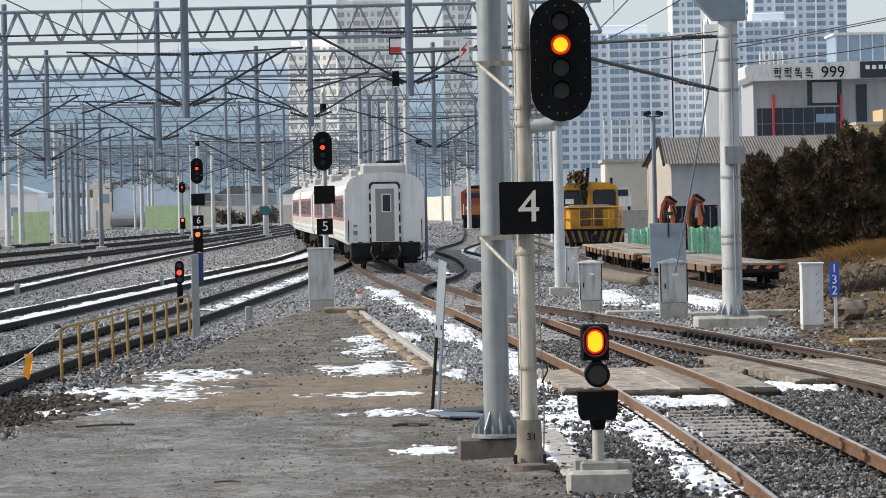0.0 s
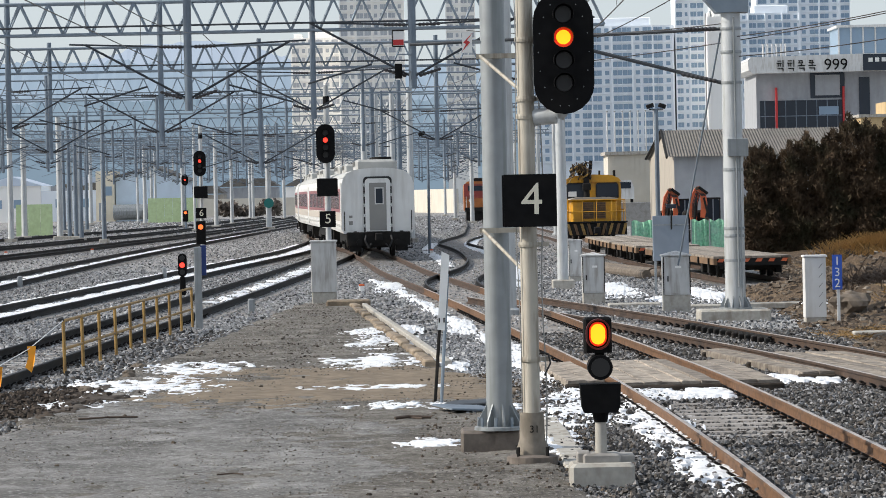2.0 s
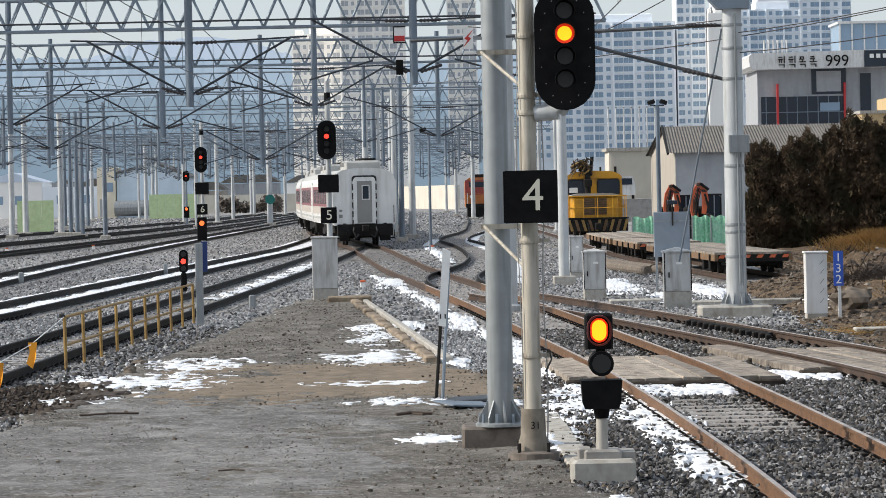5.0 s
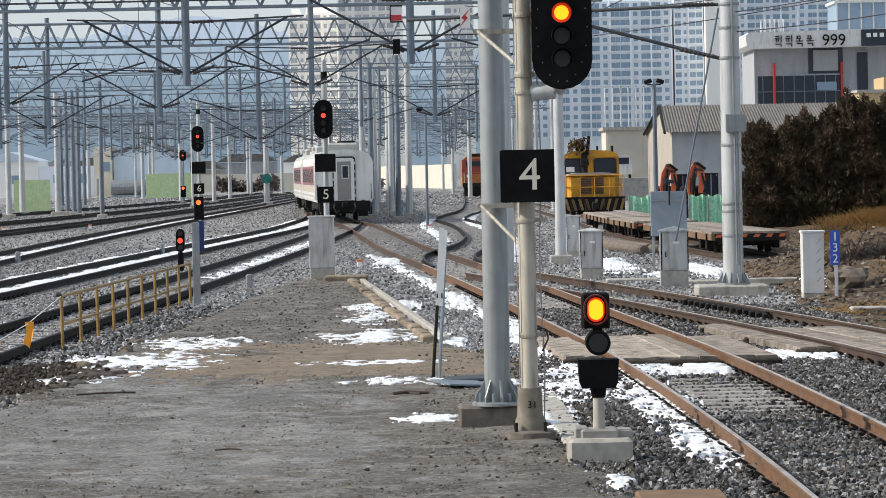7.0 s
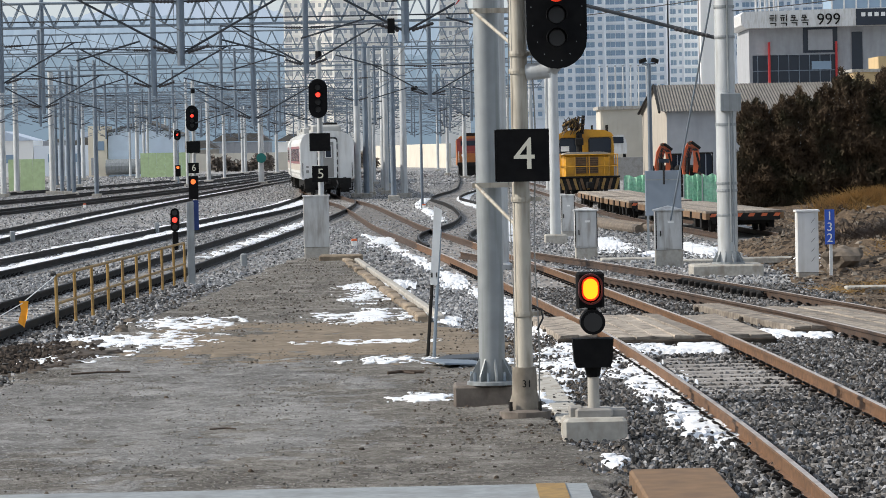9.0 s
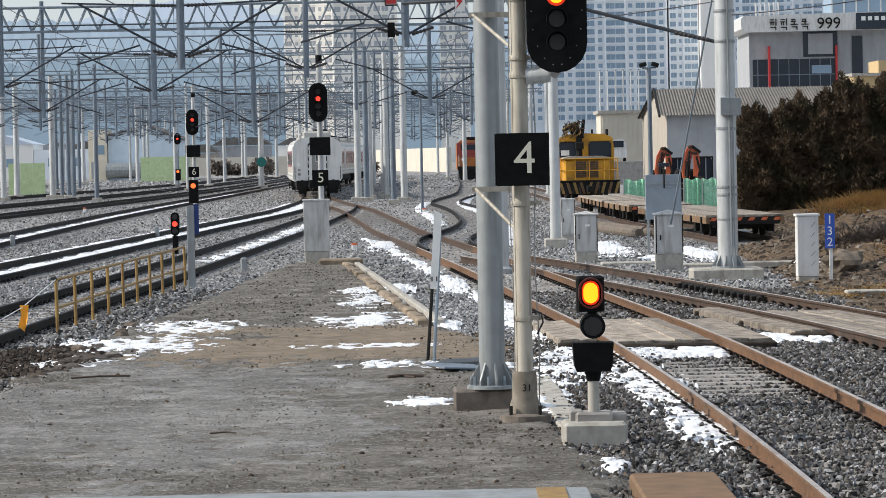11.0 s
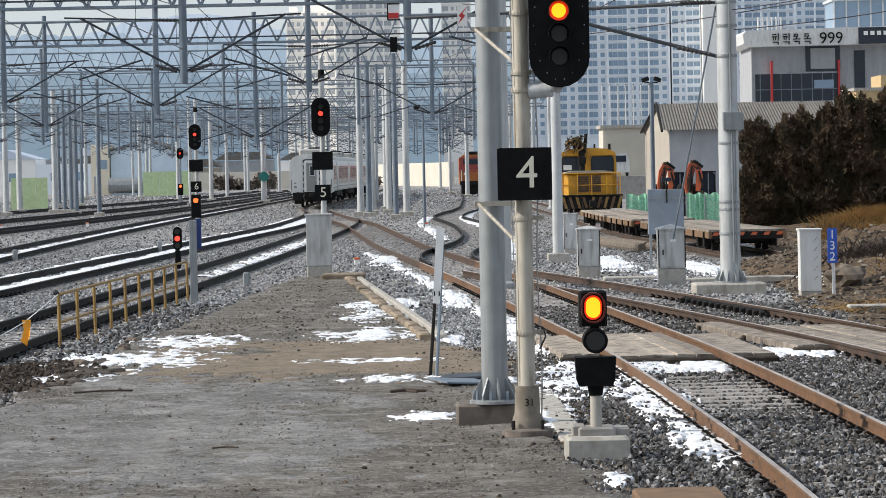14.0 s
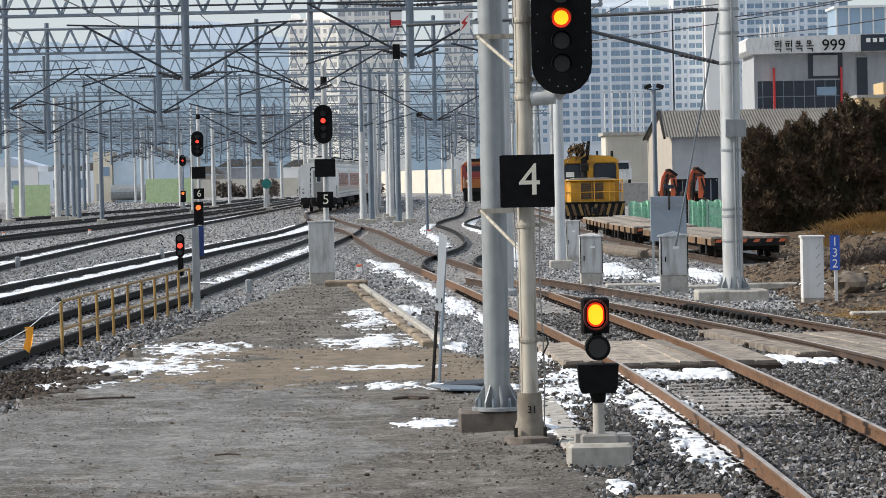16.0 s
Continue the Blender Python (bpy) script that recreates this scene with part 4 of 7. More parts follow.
def tower(label, x0, x1, y, top, wall, pane, cols, floor=2.85, base=0.0, depth=22.0, ribs=True, wide=0.68, tall=0.56, crown=3.0):
    """An apartment block: slab body, a pane to each bay and storey, floor bands, a stepped roof."""
    t = thing("apartment_tower", label, "apartment building", "apartment towers")
    w = x1 - x0
    body = Solid().box((x0 + x1) / 2, y + depth / 2, (top + GZ) / 2, w, depth, top - GZ)
    part("wall", body, wall, t)
    part("roof", Solid().box((x0 + x1) / 2 + w * 0.1, y + depth / 2, top + crown / 2, w * 0.5, depth * 0.6, crown, 0.3).box(x0 + w * 0.12, y + depth / 2, top + crown * 0.3, w * 0.16, depth * 0.5, crown * 0.6, 0.2), wall, t)
    n = int((top - base) / floor)
    cw = w / cols
    kinds = [Solid().box(-cw * f * 0.27, 0, 0, cw * f * 0.5, 0.3, floor * tall).box(cw * f * 0.27, 0, 0, cw * f * 0.5, 0.3, floor * tall).mesh("window", pane) if f > 0.6 else Solid().box(0, 0, 0, cw * f, 0.3, floor * tall * 0.8).mesh("window", pane) for f in (wide * 1.2, wide * 0.55, wide * 1.2)]
    band = Solid().box(0, 0, 0, w, 0.6, floor * 0.12).mesh("floor_band", wall)
    for k in range(n):
        z = top - (k + 0.5) * floor
        if z < base:
            break
        for c in range(cols):
            o = part("window", kinds[c % 3], None, t)
            o.location = (x0 + (c + 0.5) * cw, y - 0.05, z)
        if ribs:
            o = part("floor_band", band, None, t)
            o.location = ((x0 + x1) / 2, y - 0.3, z - floor * 0.42)
    fin = Solid().box(0, 0, 0, cw * 0.16, 0.7, top - GZ).mesh("fin", wall)
    for k in range(0, cols + 1, 2):
        o = part("fin", fin, None, t)
        o.location = (x0 + k * cw, y - 0.35, (top + GZ) / 2)
    return t


# the towers' haze lies in their wall and pane colours
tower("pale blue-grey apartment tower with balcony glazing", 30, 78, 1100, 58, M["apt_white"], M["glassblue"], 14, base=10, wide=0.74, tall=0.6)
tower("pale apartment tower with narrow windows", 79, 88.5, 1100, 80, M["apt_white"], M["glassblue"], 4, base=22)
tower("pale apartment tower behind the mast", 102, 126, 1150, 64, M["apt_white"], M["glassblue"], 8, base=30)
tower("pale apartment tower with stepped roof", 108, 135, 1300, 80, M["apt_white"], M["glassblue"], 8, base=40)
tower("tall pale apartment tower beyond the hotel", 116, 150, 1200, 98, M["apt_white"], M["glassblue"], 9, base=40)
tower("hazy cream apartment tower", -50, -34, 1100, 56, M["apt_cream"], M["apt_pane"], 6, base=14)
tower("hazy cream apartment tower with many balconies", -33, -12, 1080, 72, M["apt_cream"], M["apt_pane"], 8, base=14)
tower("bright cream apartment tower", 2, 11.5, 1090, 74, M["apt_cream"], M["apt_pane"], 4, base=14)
# front slab for a sunlit side wall; the sunlight is in its cream
tower("tower end wall, its sunlight put into the cream colour", 89, 94.5, 1090, 60, M["apt_cream"], M["apt_pane"], 1, base=70)


def hotel():
    t = thing("hotel_building", "grey and white hotel with dark glazed facade and sign", "building")
    y = 400.0
    part("wall", Solid().box(49, y + 9, 8.9, 21, 16, 18.0), M["greywall"], t)
    part("parapet", Solid().prism([(37.9, 16.5), (37.4, 16.9), (37.3, 18.1), (37.7, 18.5), (62, 18.8), (62, 16.6)], y - 1.4, y + 15), M["whitepaint"], t)
    ph = part("penthouse", Solid().box(53.5, y + 8, 20.4, 9, 9, 3.4), M["glassblue"], t, "glazed rooftop room")
    for i in range(7):
        part("mullion", Solid().box(49 + i * 1.5, y + 3.45, 20.4, 0.18, 0.2, 3.4), M["whitepaint"], ph)
    part("roof_edge", Solid().box(53.5, y + 8, 22.25, 9.6, 9.6, 0.3), M["whitepaint"], ph)
    for i in range(6):
        part("roof_pipe", Solid().tube((39.5 + i * 0.55, y + 2, 18.6), (39.5 + i * 0.55, y + 2, 20.2), 0.12, n=6), M["whitepaint"], t)
    for x, z, w, h in ((44.0, 11.0, 10.2, 4.4), (51.7, 13.6, 1.3, 4.6), (47.2, 15.0, 4.2, 3.1)):
        wdw = part("window", Solid().box(x, y + 0.95, z, w, 0.25, h), M["glassdark"], t)
        part("frame", Solid().box(x, y + 0.93, z + h / 2 + 0.1, w + 0.2, 0.3, 0.15), M["greywall"], wdw)
    part("panel", Solid().box(47.2, y + 0.78, 15.0, 3.0, 0.1, 2.5), M["greywall"], t)
    part("lit_pane", Solid().box(47.3, y + 0.78, 11.9, 2.4, 0.1, 1.0), M["glassblue"], t)
    for i in range(8):
        part("mullion", Solid().box(39.5 + i * 1.27, y + 0.8, 11.0, 0.09, 0.12, 4.4), M["postgrey"], t)
    part("transom", Solid().box(44.0, y + 0.79, 11.3, 10.2, 0.12, 0.1), M["postgrey"], t)
    for x in (40.9, 49.1):
        part("red_pillar", Solid().box(x, y + 0.6, 11.2, 0.24, 0.5, 7.2), M["red"], t)
    for i in range(4):
        x = 41.2 + i * 1.3
        ch = Solid().box(x - 0.1, y - 1.5, 17.95, 0.5, 0.1, 0.12).box(x - 0.1, y - 1.5, 17.68, 0.62, 0.1, 0.12)
        if i < 2:
            ch.box(x + 0.38, y - 1.5, 17.65, 0.12, 0.1, 0.85).box(x - 0.22, y - 1.5, 17.45, 0.12, 0.1, 0.34).box(x + 0.02, y - 1.5, 17.45, 0.12, 0.1, 0.34).box(x + 0.05, y - 1.5, 17.02, 0.75, 0.1, 0.12).box(x + 0.36, y - 1.5, 16.85, 0.12, 0.1, 0.3)
        else:
            ch.box(x - 0.25, y - 1.5, 17.8, 0.1, 0.1, 0.3).box(x + 0.1, y - 1.5, 17.8, 0.1, 0.1, 0.3).box(x, y - 1.5, 17.35, 0.9, 0.1, 0.12).box(x, y - 1.5, 17.5, 0.12, 0.1, 0.2).box(x + 0.02, y - 1.5, 17.05, 0.7, 0.1, 0.12).box(x + 0.32, y - 1.5, 16.85, 0.12, 0.1, 0.3)
        part("sign_character", ch, M["under"], t)
    lettering("sign_number", "999", 1.95, 48.0, y - 1.5, 17.35, M["under"], t, 0.05)
    part("banner", Solid().box(53.9, y - 1.5, 17.6, 5.2, 0.15, 2.0), M["glassdark"], t)
    for i in range(5):
        part("banner_character", Solid().box(52.2 + i * 0.8, y - 1.6, 17.9, 0.5, 0.05, 0.5), M["signwhite"], t)


hotel()


def shed():
    t = thing("warehouse", "grey warehouse with a cream gable and ribbed sheet roof", "building")
    y0, y1, x0, xr = 190.0, 206.0, 12.0, 26.0
    e, rz = 4.5, 6.1
    part("side_wall", Solid().box((13.4 + xr) / 2, y0 + 0.1, (e + GZ) / 2, xr - 13.4, 0.25, e - GZ), M["greywall"], t, "grey rendered long wall")
    gb = Solid()
    gb.add([(13.4, y0, GZ), (13.0, y1, GZ), (13.0, y1, e), (13.4, (y0 + y1) / 2, rz - 0.1), (13.4, y0, e)], [(0, 1, 2, 3, 4)])
    part("gable", gb, M["creamwall"], t, "cream gable wall")
    rf = Solid()
    n, rv = 150, []
    for i in range(n + 1):
        u, dz = i / n, 0.06 * (i % 2)
        rv += [(13.0 + (xr - 13.0) * u, y0 - 0.5, e - 0.08 + dz), (13.25 + (xr - 13.25) * u, y0 + 8, rz + dz), (12.8 + (xr - 12.8) * u, y1 + 0.3, e - 0.08 + dz)]
    rf.add(rv, [f for i in range(n) for f in ((3 * i, 3 * i + 3, 3 * i + 4, 3 * i + 1), (3 * i + 1, 3 * i + 4, 3 * i + 5, 3 * i + 2))])
    part("roof", rf, M["roofsheet"], t, "weathered ribbed roof sheets")
    part("verge", Solid().tube((12.95, y0 - 0.5, e - 0.1), (13.2, y0 + 8, rz + 0.05), 0.075, n=5).tube((13.2, y0 + 8, rz + 0.05), (12.75, y1, e), 0.075, n=5), M["under"], t)


shed()


def small_house():
    t = thing("yard_building", "low pale blue metal building with a cream annex", "building")
    y = 430.0
    part("wall", Solid().prism([(-43, GZ), (-34, GZ), (-34, 5.2), (-38.0, 6.8), (-43, 5.6)], y, y + 14), M["bluewall"], t)
    part("roof", Solid().prism([(-43.6, 5.45), (-38.0, 6.85), (-33.5, 5.0), (-33.5, 5.25), (-38.0, 7.15), (-43.6, 5.75)], y - 0.6, y + 15), M["roofsheet"], t)
    an = part("annex", Solid().box(-44.3, y + 3, 3.2, 2.4, 8, 6.6), M["annexwall"], t)
    part("door", Solid().box(-44.7, y - 1.03, 1.2, 0.9, 0.1, 2.3), M["greywall"], an)
    part("window", Solid().box(-43.8, y - 1.03, 3.9, 0.8, 0.1, 1.2), M["glassblue"], an)
    part("tank", Solid().tube((-43, y - 3, 1.1), (-38.5, y - 3, 1.1), 1.0, n=14), M["galv"], t)


small_house()


def pale_store():
    t = thing("store_building", "low white store with a pale grey end at the yard's edge", "building")
    y = 470.0
    part("wall", Solid().box(-62, y + 6, 2.4, 8.5, 12, 5.2), M["apt_cream"], t)
    part("lean_to", Solid().box(-53, y + 5, 2.0, 9.4, 10, 4.4), M["apt_white"], t)
    part("roof", Solid().prism([(-66.6, 5.0), (-57.4, 5.0), (-62, 6.4)], y - 0.4, y + 12.4), M["apt_blue"], t)
    for x in (-64, -61, -55, -51.5):
        part("window", Solid().box(x, y - 0.03, 2.4, 1.3, 0.1, 1.2), M["glassblue"], t)


pale_store()
for x0, x1, y, h in ((-35.0, -32.0, 268, 2.6), (-36.1, -30.1, 400, 3.0)):
    f = thing("site_fence", "lime green sheet fence at the yard's edge", "fence", "green sheet fences")
    n = int((x1 - x0) / 1.0)
    for i in range(n):
        part("panel", Solid().box(x0 + (i + 0.5), y, h / 2 + GZ, 0.98, 0.06, h), M["lime"], f)
w_ = part("boundary_wall", Solid().box(-41, 520, 1.2, 59, 0.4, 2.8), M["whitewall"])
tagged(w_, "long pale boundary wall behind the yard", "wall", kind="structure")


def yard_office():
    t = thing("yard_office", "low grey concrete building behind the sidings", "building")
    part("wall", Solid().box(17.6, 300, 2.8, 5.4, 8, 6.0), M["whitewall"], t)
    part("roof", Solid().box(17.6, 300, 5.95, 5.9, 8.6, 0.3), M["concrete_pale"], t)
    part("window", Solid().box(19.2, 295.97, 4.3, 0.9, 0.1, 0.9), M["glassdark"], t)
    for i in range(12):
        part("cladding_rib", Solid().box(15.1 + i * 0.45, 295.96, 2.8, 0.06, 0.08, 6.0), M["whitewall"], t)
    te = part("terrace", Solid().box(15.0, 262, 0.7, 5.0, 10, 1.8), M["concrete"])
    tagged(te, "raised concrete terrace behind the railcar", "terrace", kind="structure")
    v = thing("parked_van", "white van parked on the raised terrace", "van")
    part("body", Solid().prism([(13.55, 1.9), (15.05, 1.9), (15.05, 2.7), (14.85, 3.4), (13.75, 3.4), (13.55, 2.7)], 258.6, 262.6), M["whitepaint"], v)
    part("windscreen", Solid().box(14.3, 258.57, 2.98, 1.0, 0.05, 0.5), M["glassdark"], v)
    for x in (13.7, 14.9):
        part("wheel", Solid().tube((x - 0.1, 259.4, 1.9), (x + 0.1, 259.4, 1.9), 0.3, n=12), M["rubber"], v)
    for i in range(7):
        p = thing("flag_pole", "slender white pole standing behind the sidings", "pole", "slender white poles")
        x = 16.6 + i * 0.78
        part("tube", Solid().lathe(x, 330, [(0.09, GZ), (0.06, 10.5)], 8), M["whitepaint"], p)
        part("cap", Solid().lathe(x, 330, [(0.1, 10.5), (0.1, 10.62)], 8), M["galv"], p)


yard_office()


def yellow_building():
    t = thing("yellow_building", "yellow-cream rendered building behind the hedge", "building")
    part("wall", Solid().box(37.2, 264, 3.9, 8.0, 8, 8.2), M["yellowwall"], t)
    part("stair_tower", Solid().box(38.2, 263, 4.5, 6.0, 6, 9.4), M["yellowwall"], t)
    part("roof_edge", Solid().box(37.2, 264, 8.1, 8.3, 8.3, 0.25), M["concrete_pale"], t)
    for x in (34.6, 36.4):
        part("window", Solid().box(x, 259.97, 6.4, 0.9, 0.1, 1.2), M["glassdark"], t)


yellow_building()


def shrub_row(x0, x1, y, h, n, seed):
    rng = np.random.default_rng(seed)
    px = rng.uniform(x0, x1, n)
    top = h * (0.7 + 0.25 * np.sin(px * 0.9) + 0.15 * np.sin(px * 2.7))
    c = np.stack([px, y + rng.normal(0, 0.6, n), top * rng.random(n) ** 0.7], 1)
    a, b = rng.normal(0, 1, (n, 3)), rng.normal(0, 1, (n, 3))
    l = rng.uniform(0.12, 0.3, (n, 1))
    v = np.stack([c, c + a * l, c + a * l + b * l, c + b * l], 1).reshape(-1, 3)
    me = bpy.data.meshes.new("shrub_row")
    me.from_pydata(v.tolist(), [], [(4 * k, 4 * k + 1, 4 * k + 2, 4 * k + 3) for k in range(n)])
    me.materials.append(M["haze_twig"])
    tagged(new("shrub_row", me), "dark leafless shrubs along the far boundary", "shrubs", kind="stuff")


shrub_row(-34.5, -25, 500, 2.1, 2200, 1)
shrub_row(-22, -9, 505, 2.1, 2000, 2)
shrub_row(7, 16, 330, 3.2, 1800, 3)
random.seed(33)
for k in range(20):
    x, y, w, h = -112 + k * 8.2 + random.uniform(-3, 3), random.uniform(620, 900), random.uniform(7, 14), random.uniform(3.5, 7)
    if -17 < x * 600 / y < 50:
        continue
    tb = thing("town_house", "hazy low town house beyond the railway yard", "house", "town houses")
    part("wall", Solid().box(x, y + 5, h / 2 + GZ, w, 10, h), random.choice((M["apt_cream"], M["greywall"], M["creamwall"], M["greywall"])), tb)
    part("roof", Solid().prism([(x - w / 2 - 0.4, h), (x + w / 2 + 0.4, h), (x + w * 0.3, h + 1.6), (x - w * 0.3, h + 1.6)], y - 0.4, y + 10.4), random.choice((M["greywall"], M["roofsheet"], M["apt_blue"])), tb)
    for i in range(int(w / 3)):
        for j in range(int(h / 3)):
            part("window", Solid().box(x - w / 2 + 1.6 + i * 3, y - 0.03, 1.6 + j * 3, 1.4, 0.1, 1.3), M["glassblue"], tb)


# ---- signals and poles in front ----
def signal_head(parent, x, y, z, w, h, lit, lamps=4, r=0.09, gap=0.227, zt=None, lampmat=None):
    """A tall round-ended black board with hooded lenses; lit: which lens glows, from the top."""
    hd = part("backboard", Solid().prism([(x + a, z + b) for a, b in ring_outline(w, h)], y - 0.03, y + 0.03), M["black"], parent)
    part("lamp_case", Solid().box(x, y + 0.16, z, w * 0.55, 0.26, h * 0.86, 0.03), M["black"], hd)
    zt = z + gap * (lamps - 1) / 2 if zt is None else zt
    if r < 0.088:
        for k in range(18):
            an = 2 * math.pi * k / 18
            part("rivet", Solid().box(x + 0.42 * w * math.cos(an), y - 0.033, z + 0.44 * h * math.sin(an), 0.009, 0.012, 0.009), M["galv"], hd)
    for i in range(lamps):
        zz = zt - i * gap
        on = i == lit
        n = 18
        rl = r * (0.84 if on else 1.0)
        ln = Solid().tube((x, y - 0.031, zz), (x, y - 0.045, zz), rl, rl * 0.94, n=n)
        lens = part("lens", ln, lampmat if on else M["darklens"], hd, "lit signal lamp" if on else "", True)
        # ring added behind the lit lens as its halo
        if on and lampmat is M["amber"]:
            part("lens_rim", Solid().tube((x, y - 0.030, zz), (x, y - 0.034, zz), r * 1.14, n=n), M["amber_halo"], hd)
        k, hv = 12, []
        for j in range(k + 1):
            an = radians(-20 + 220 * j / k)
            for rr, yy in ((r * 1.22, y - 0.03), (r * 1.22, y - 0.03 - r * 1.6), (r * 1.14, y - 0.03 - r * 1.6), (r * 1.14, y - 0.03)):
                hv.append((x + rr * math.cos(an), yy, zz + rr * math.sin(an)))
        hood = Solid().add(hv, [(4 * j + q, 4 * j + 4 + q, 4 * j + 4 + (q + 1) % 4, 4 * j + (q + 1) % 4) for j in range(k) for q in range(4)])
        part("hood", hood, M["black"], hd)
    return hd


def number_plate(parent, x, y, z, s, text):
    p = part("number_plate", Solid().box(x, y, z, s, 0.05, s, 0.0), M["black"], parent, "black route plate with a pale figure")
    lettering("figure", text, s * 0.86, x + s * 0.03, y - 0.03, z, M["digit"], p)
    return p


def near_signal():
    t = thing("track_signal", "ivory signal post with black four-lens head, amber lamp lit", "signal", "yard signals")
    x, y = 0.82, 32.0
    part("pole", Solid().lathe(x, y, [(0.105, 0.3), (0.085, 0.35), (0.083, 4.6), (0.08, 5.4)], 20), M["cream_pole"], t, smooth=True)
    part("sleeve", Solid().lathe(x, y, [(0.155, -0.06), (0.15, 0.02), (0.125, 0.10), (0.118, 0.33), (0.112, 0.36)], 20), M["mastconcrete"], t, "weathered grey cast socket", True)
    part("base_plate", Solid().lathe(x, y, [(0.25, -0.15), (0.25, -0.07), (0.18, -0.05)], 20), M["brownconcrete"], t)
    for i in range(4):
        a = math.pi / 4 + i * math.pi / 2
        part("bolt", Solid().tube((x + 0.2 * math.cos(a), y + 0.2 * math.sin(a), -0.07), (x + 0.2 * math.cos(a), y + 0.2 * math.sin(a), 0.03), 0.018, n=6), M["under"], t)
    for z in (0.88, 2.0, 3.25, 3.42, 4.0):
        part("pipe_clamp", Solid().lathe(x, y, [(0.097, z - 0.025), (0.1, z), (0.097, z + 0.025)], 20).box(x + 0.14, y, z, 0.12, 0.03, 0.04), M["cream_pole"], t)
    signal_head(t, 1.19, 31.75, 3.86, 0.585, 1.20, 1, 4, 0.085, 0.222, 4.225, M["amber"])
    part("arm", Solid().tube((x + 0.08, y, 3.24), (1.12, y - 0.05, 3.26), 0.085, n=14).tube((1.12, y - 0.05, 3.26), (1.22, y - 0.1, 3.4), 0.085, n=14), M["whitepole"], t, smooth=True)
    number_plate(t, 0.84, 31.75, 2.43, 0.51, "4")
    part("plate_case", Solid().box(0.62, 31.85, 2.43, 0.1, 0.2, 0.5), M["black"], t)
    for dx, r, k in ((0.135, 0.007, 3.0), (-0.105, 0.005, 2.0)):
        part("cable", Solid().path([(x + dx + 0.014 * math.sin(z * k), y - 0.05, z) for z in np.linspace(0.0, 4.6, 40)], r), M["door_grey"], t)
    part("cable", Solid().path([(x + 0.1, y - 0.06, 0.95), (x + 0.17, y - 0.07, 0.93), (x + 0.19, y - 0.07, 0.84), (x + 0.13, y - 0.06, 0.72)], 0.009), M["rubber"], t)
    lettering("pole_number", "31", 0.1, x + 0.02, y - 0.128, 0.2, M["under"], t)


near_signal()


def stay_pole():
    t = thing("catenary_mast", "thick grey steel mast bolted to a concrete block", "mast", "masts of the yard")
    x, y = 0.53, 33.5
    part("foot", Solid().box(0.46, 33.65, -0.05, 0.66, 0.66, 0.28, 0.025), M["brownconcrete"], t, "weathered concrete block")
    part("flange", Solid().lathe(x, y, [(0.26, 0.09), (0.26, 0.12), (0.24, 0.13)], 24), M["galv"], t)
    part("tube", Solid().lathe(x, y, [(0.134, 0.12), (0.128, 3.0), (0.12, 9.5)], 28), M["galv"], t, smooth=True)
    for i in range(8):
        a = i * math.pi / 4 + 0.2
        c, s = math.cos(a), math.sin(a)
        q = Solid().add([(x + c * r - s * o, y + s * r + c * o, z) for o in (-0.008, 0.008) for r, z in ((0.125, 0.12), (0.235, 0.12), (0.235, 0.18), (0.13, 0.36))], [(0, 1, 2, 3), (7, 6, 5, 4), (0, 4, 5, 1), (1, 5, 6, 2), (2, 6, 7, 3), (3, 7, 4, 0)])
        part("gusset", q, M["galv"], t)
        part("bolt", Solid().tube((x + 0.215 * math.cos(a + 0.39), y + 0.215 * math.sin(a + 0.39), 0.1), (x + 0.215 * math.cos(a + 0.39), y + 0.215 * math.sin(a + 0.39), 0.22), 0.017, n=6), M["steel"], t)
    for z in (3.9, 2.13):
        part("clamp_bar", Solid().box(0.62, 33.3, z, 0.52, 0.06, 0.05), M["cream_pole"], t, "ivory steel clamp bar")
        part("strut", Solid().tube((0.40, 33.28, z), (0.80, 32.0, z - 0.42), 0.018, n=6), M["cream_pole"], t)


stay_pole()


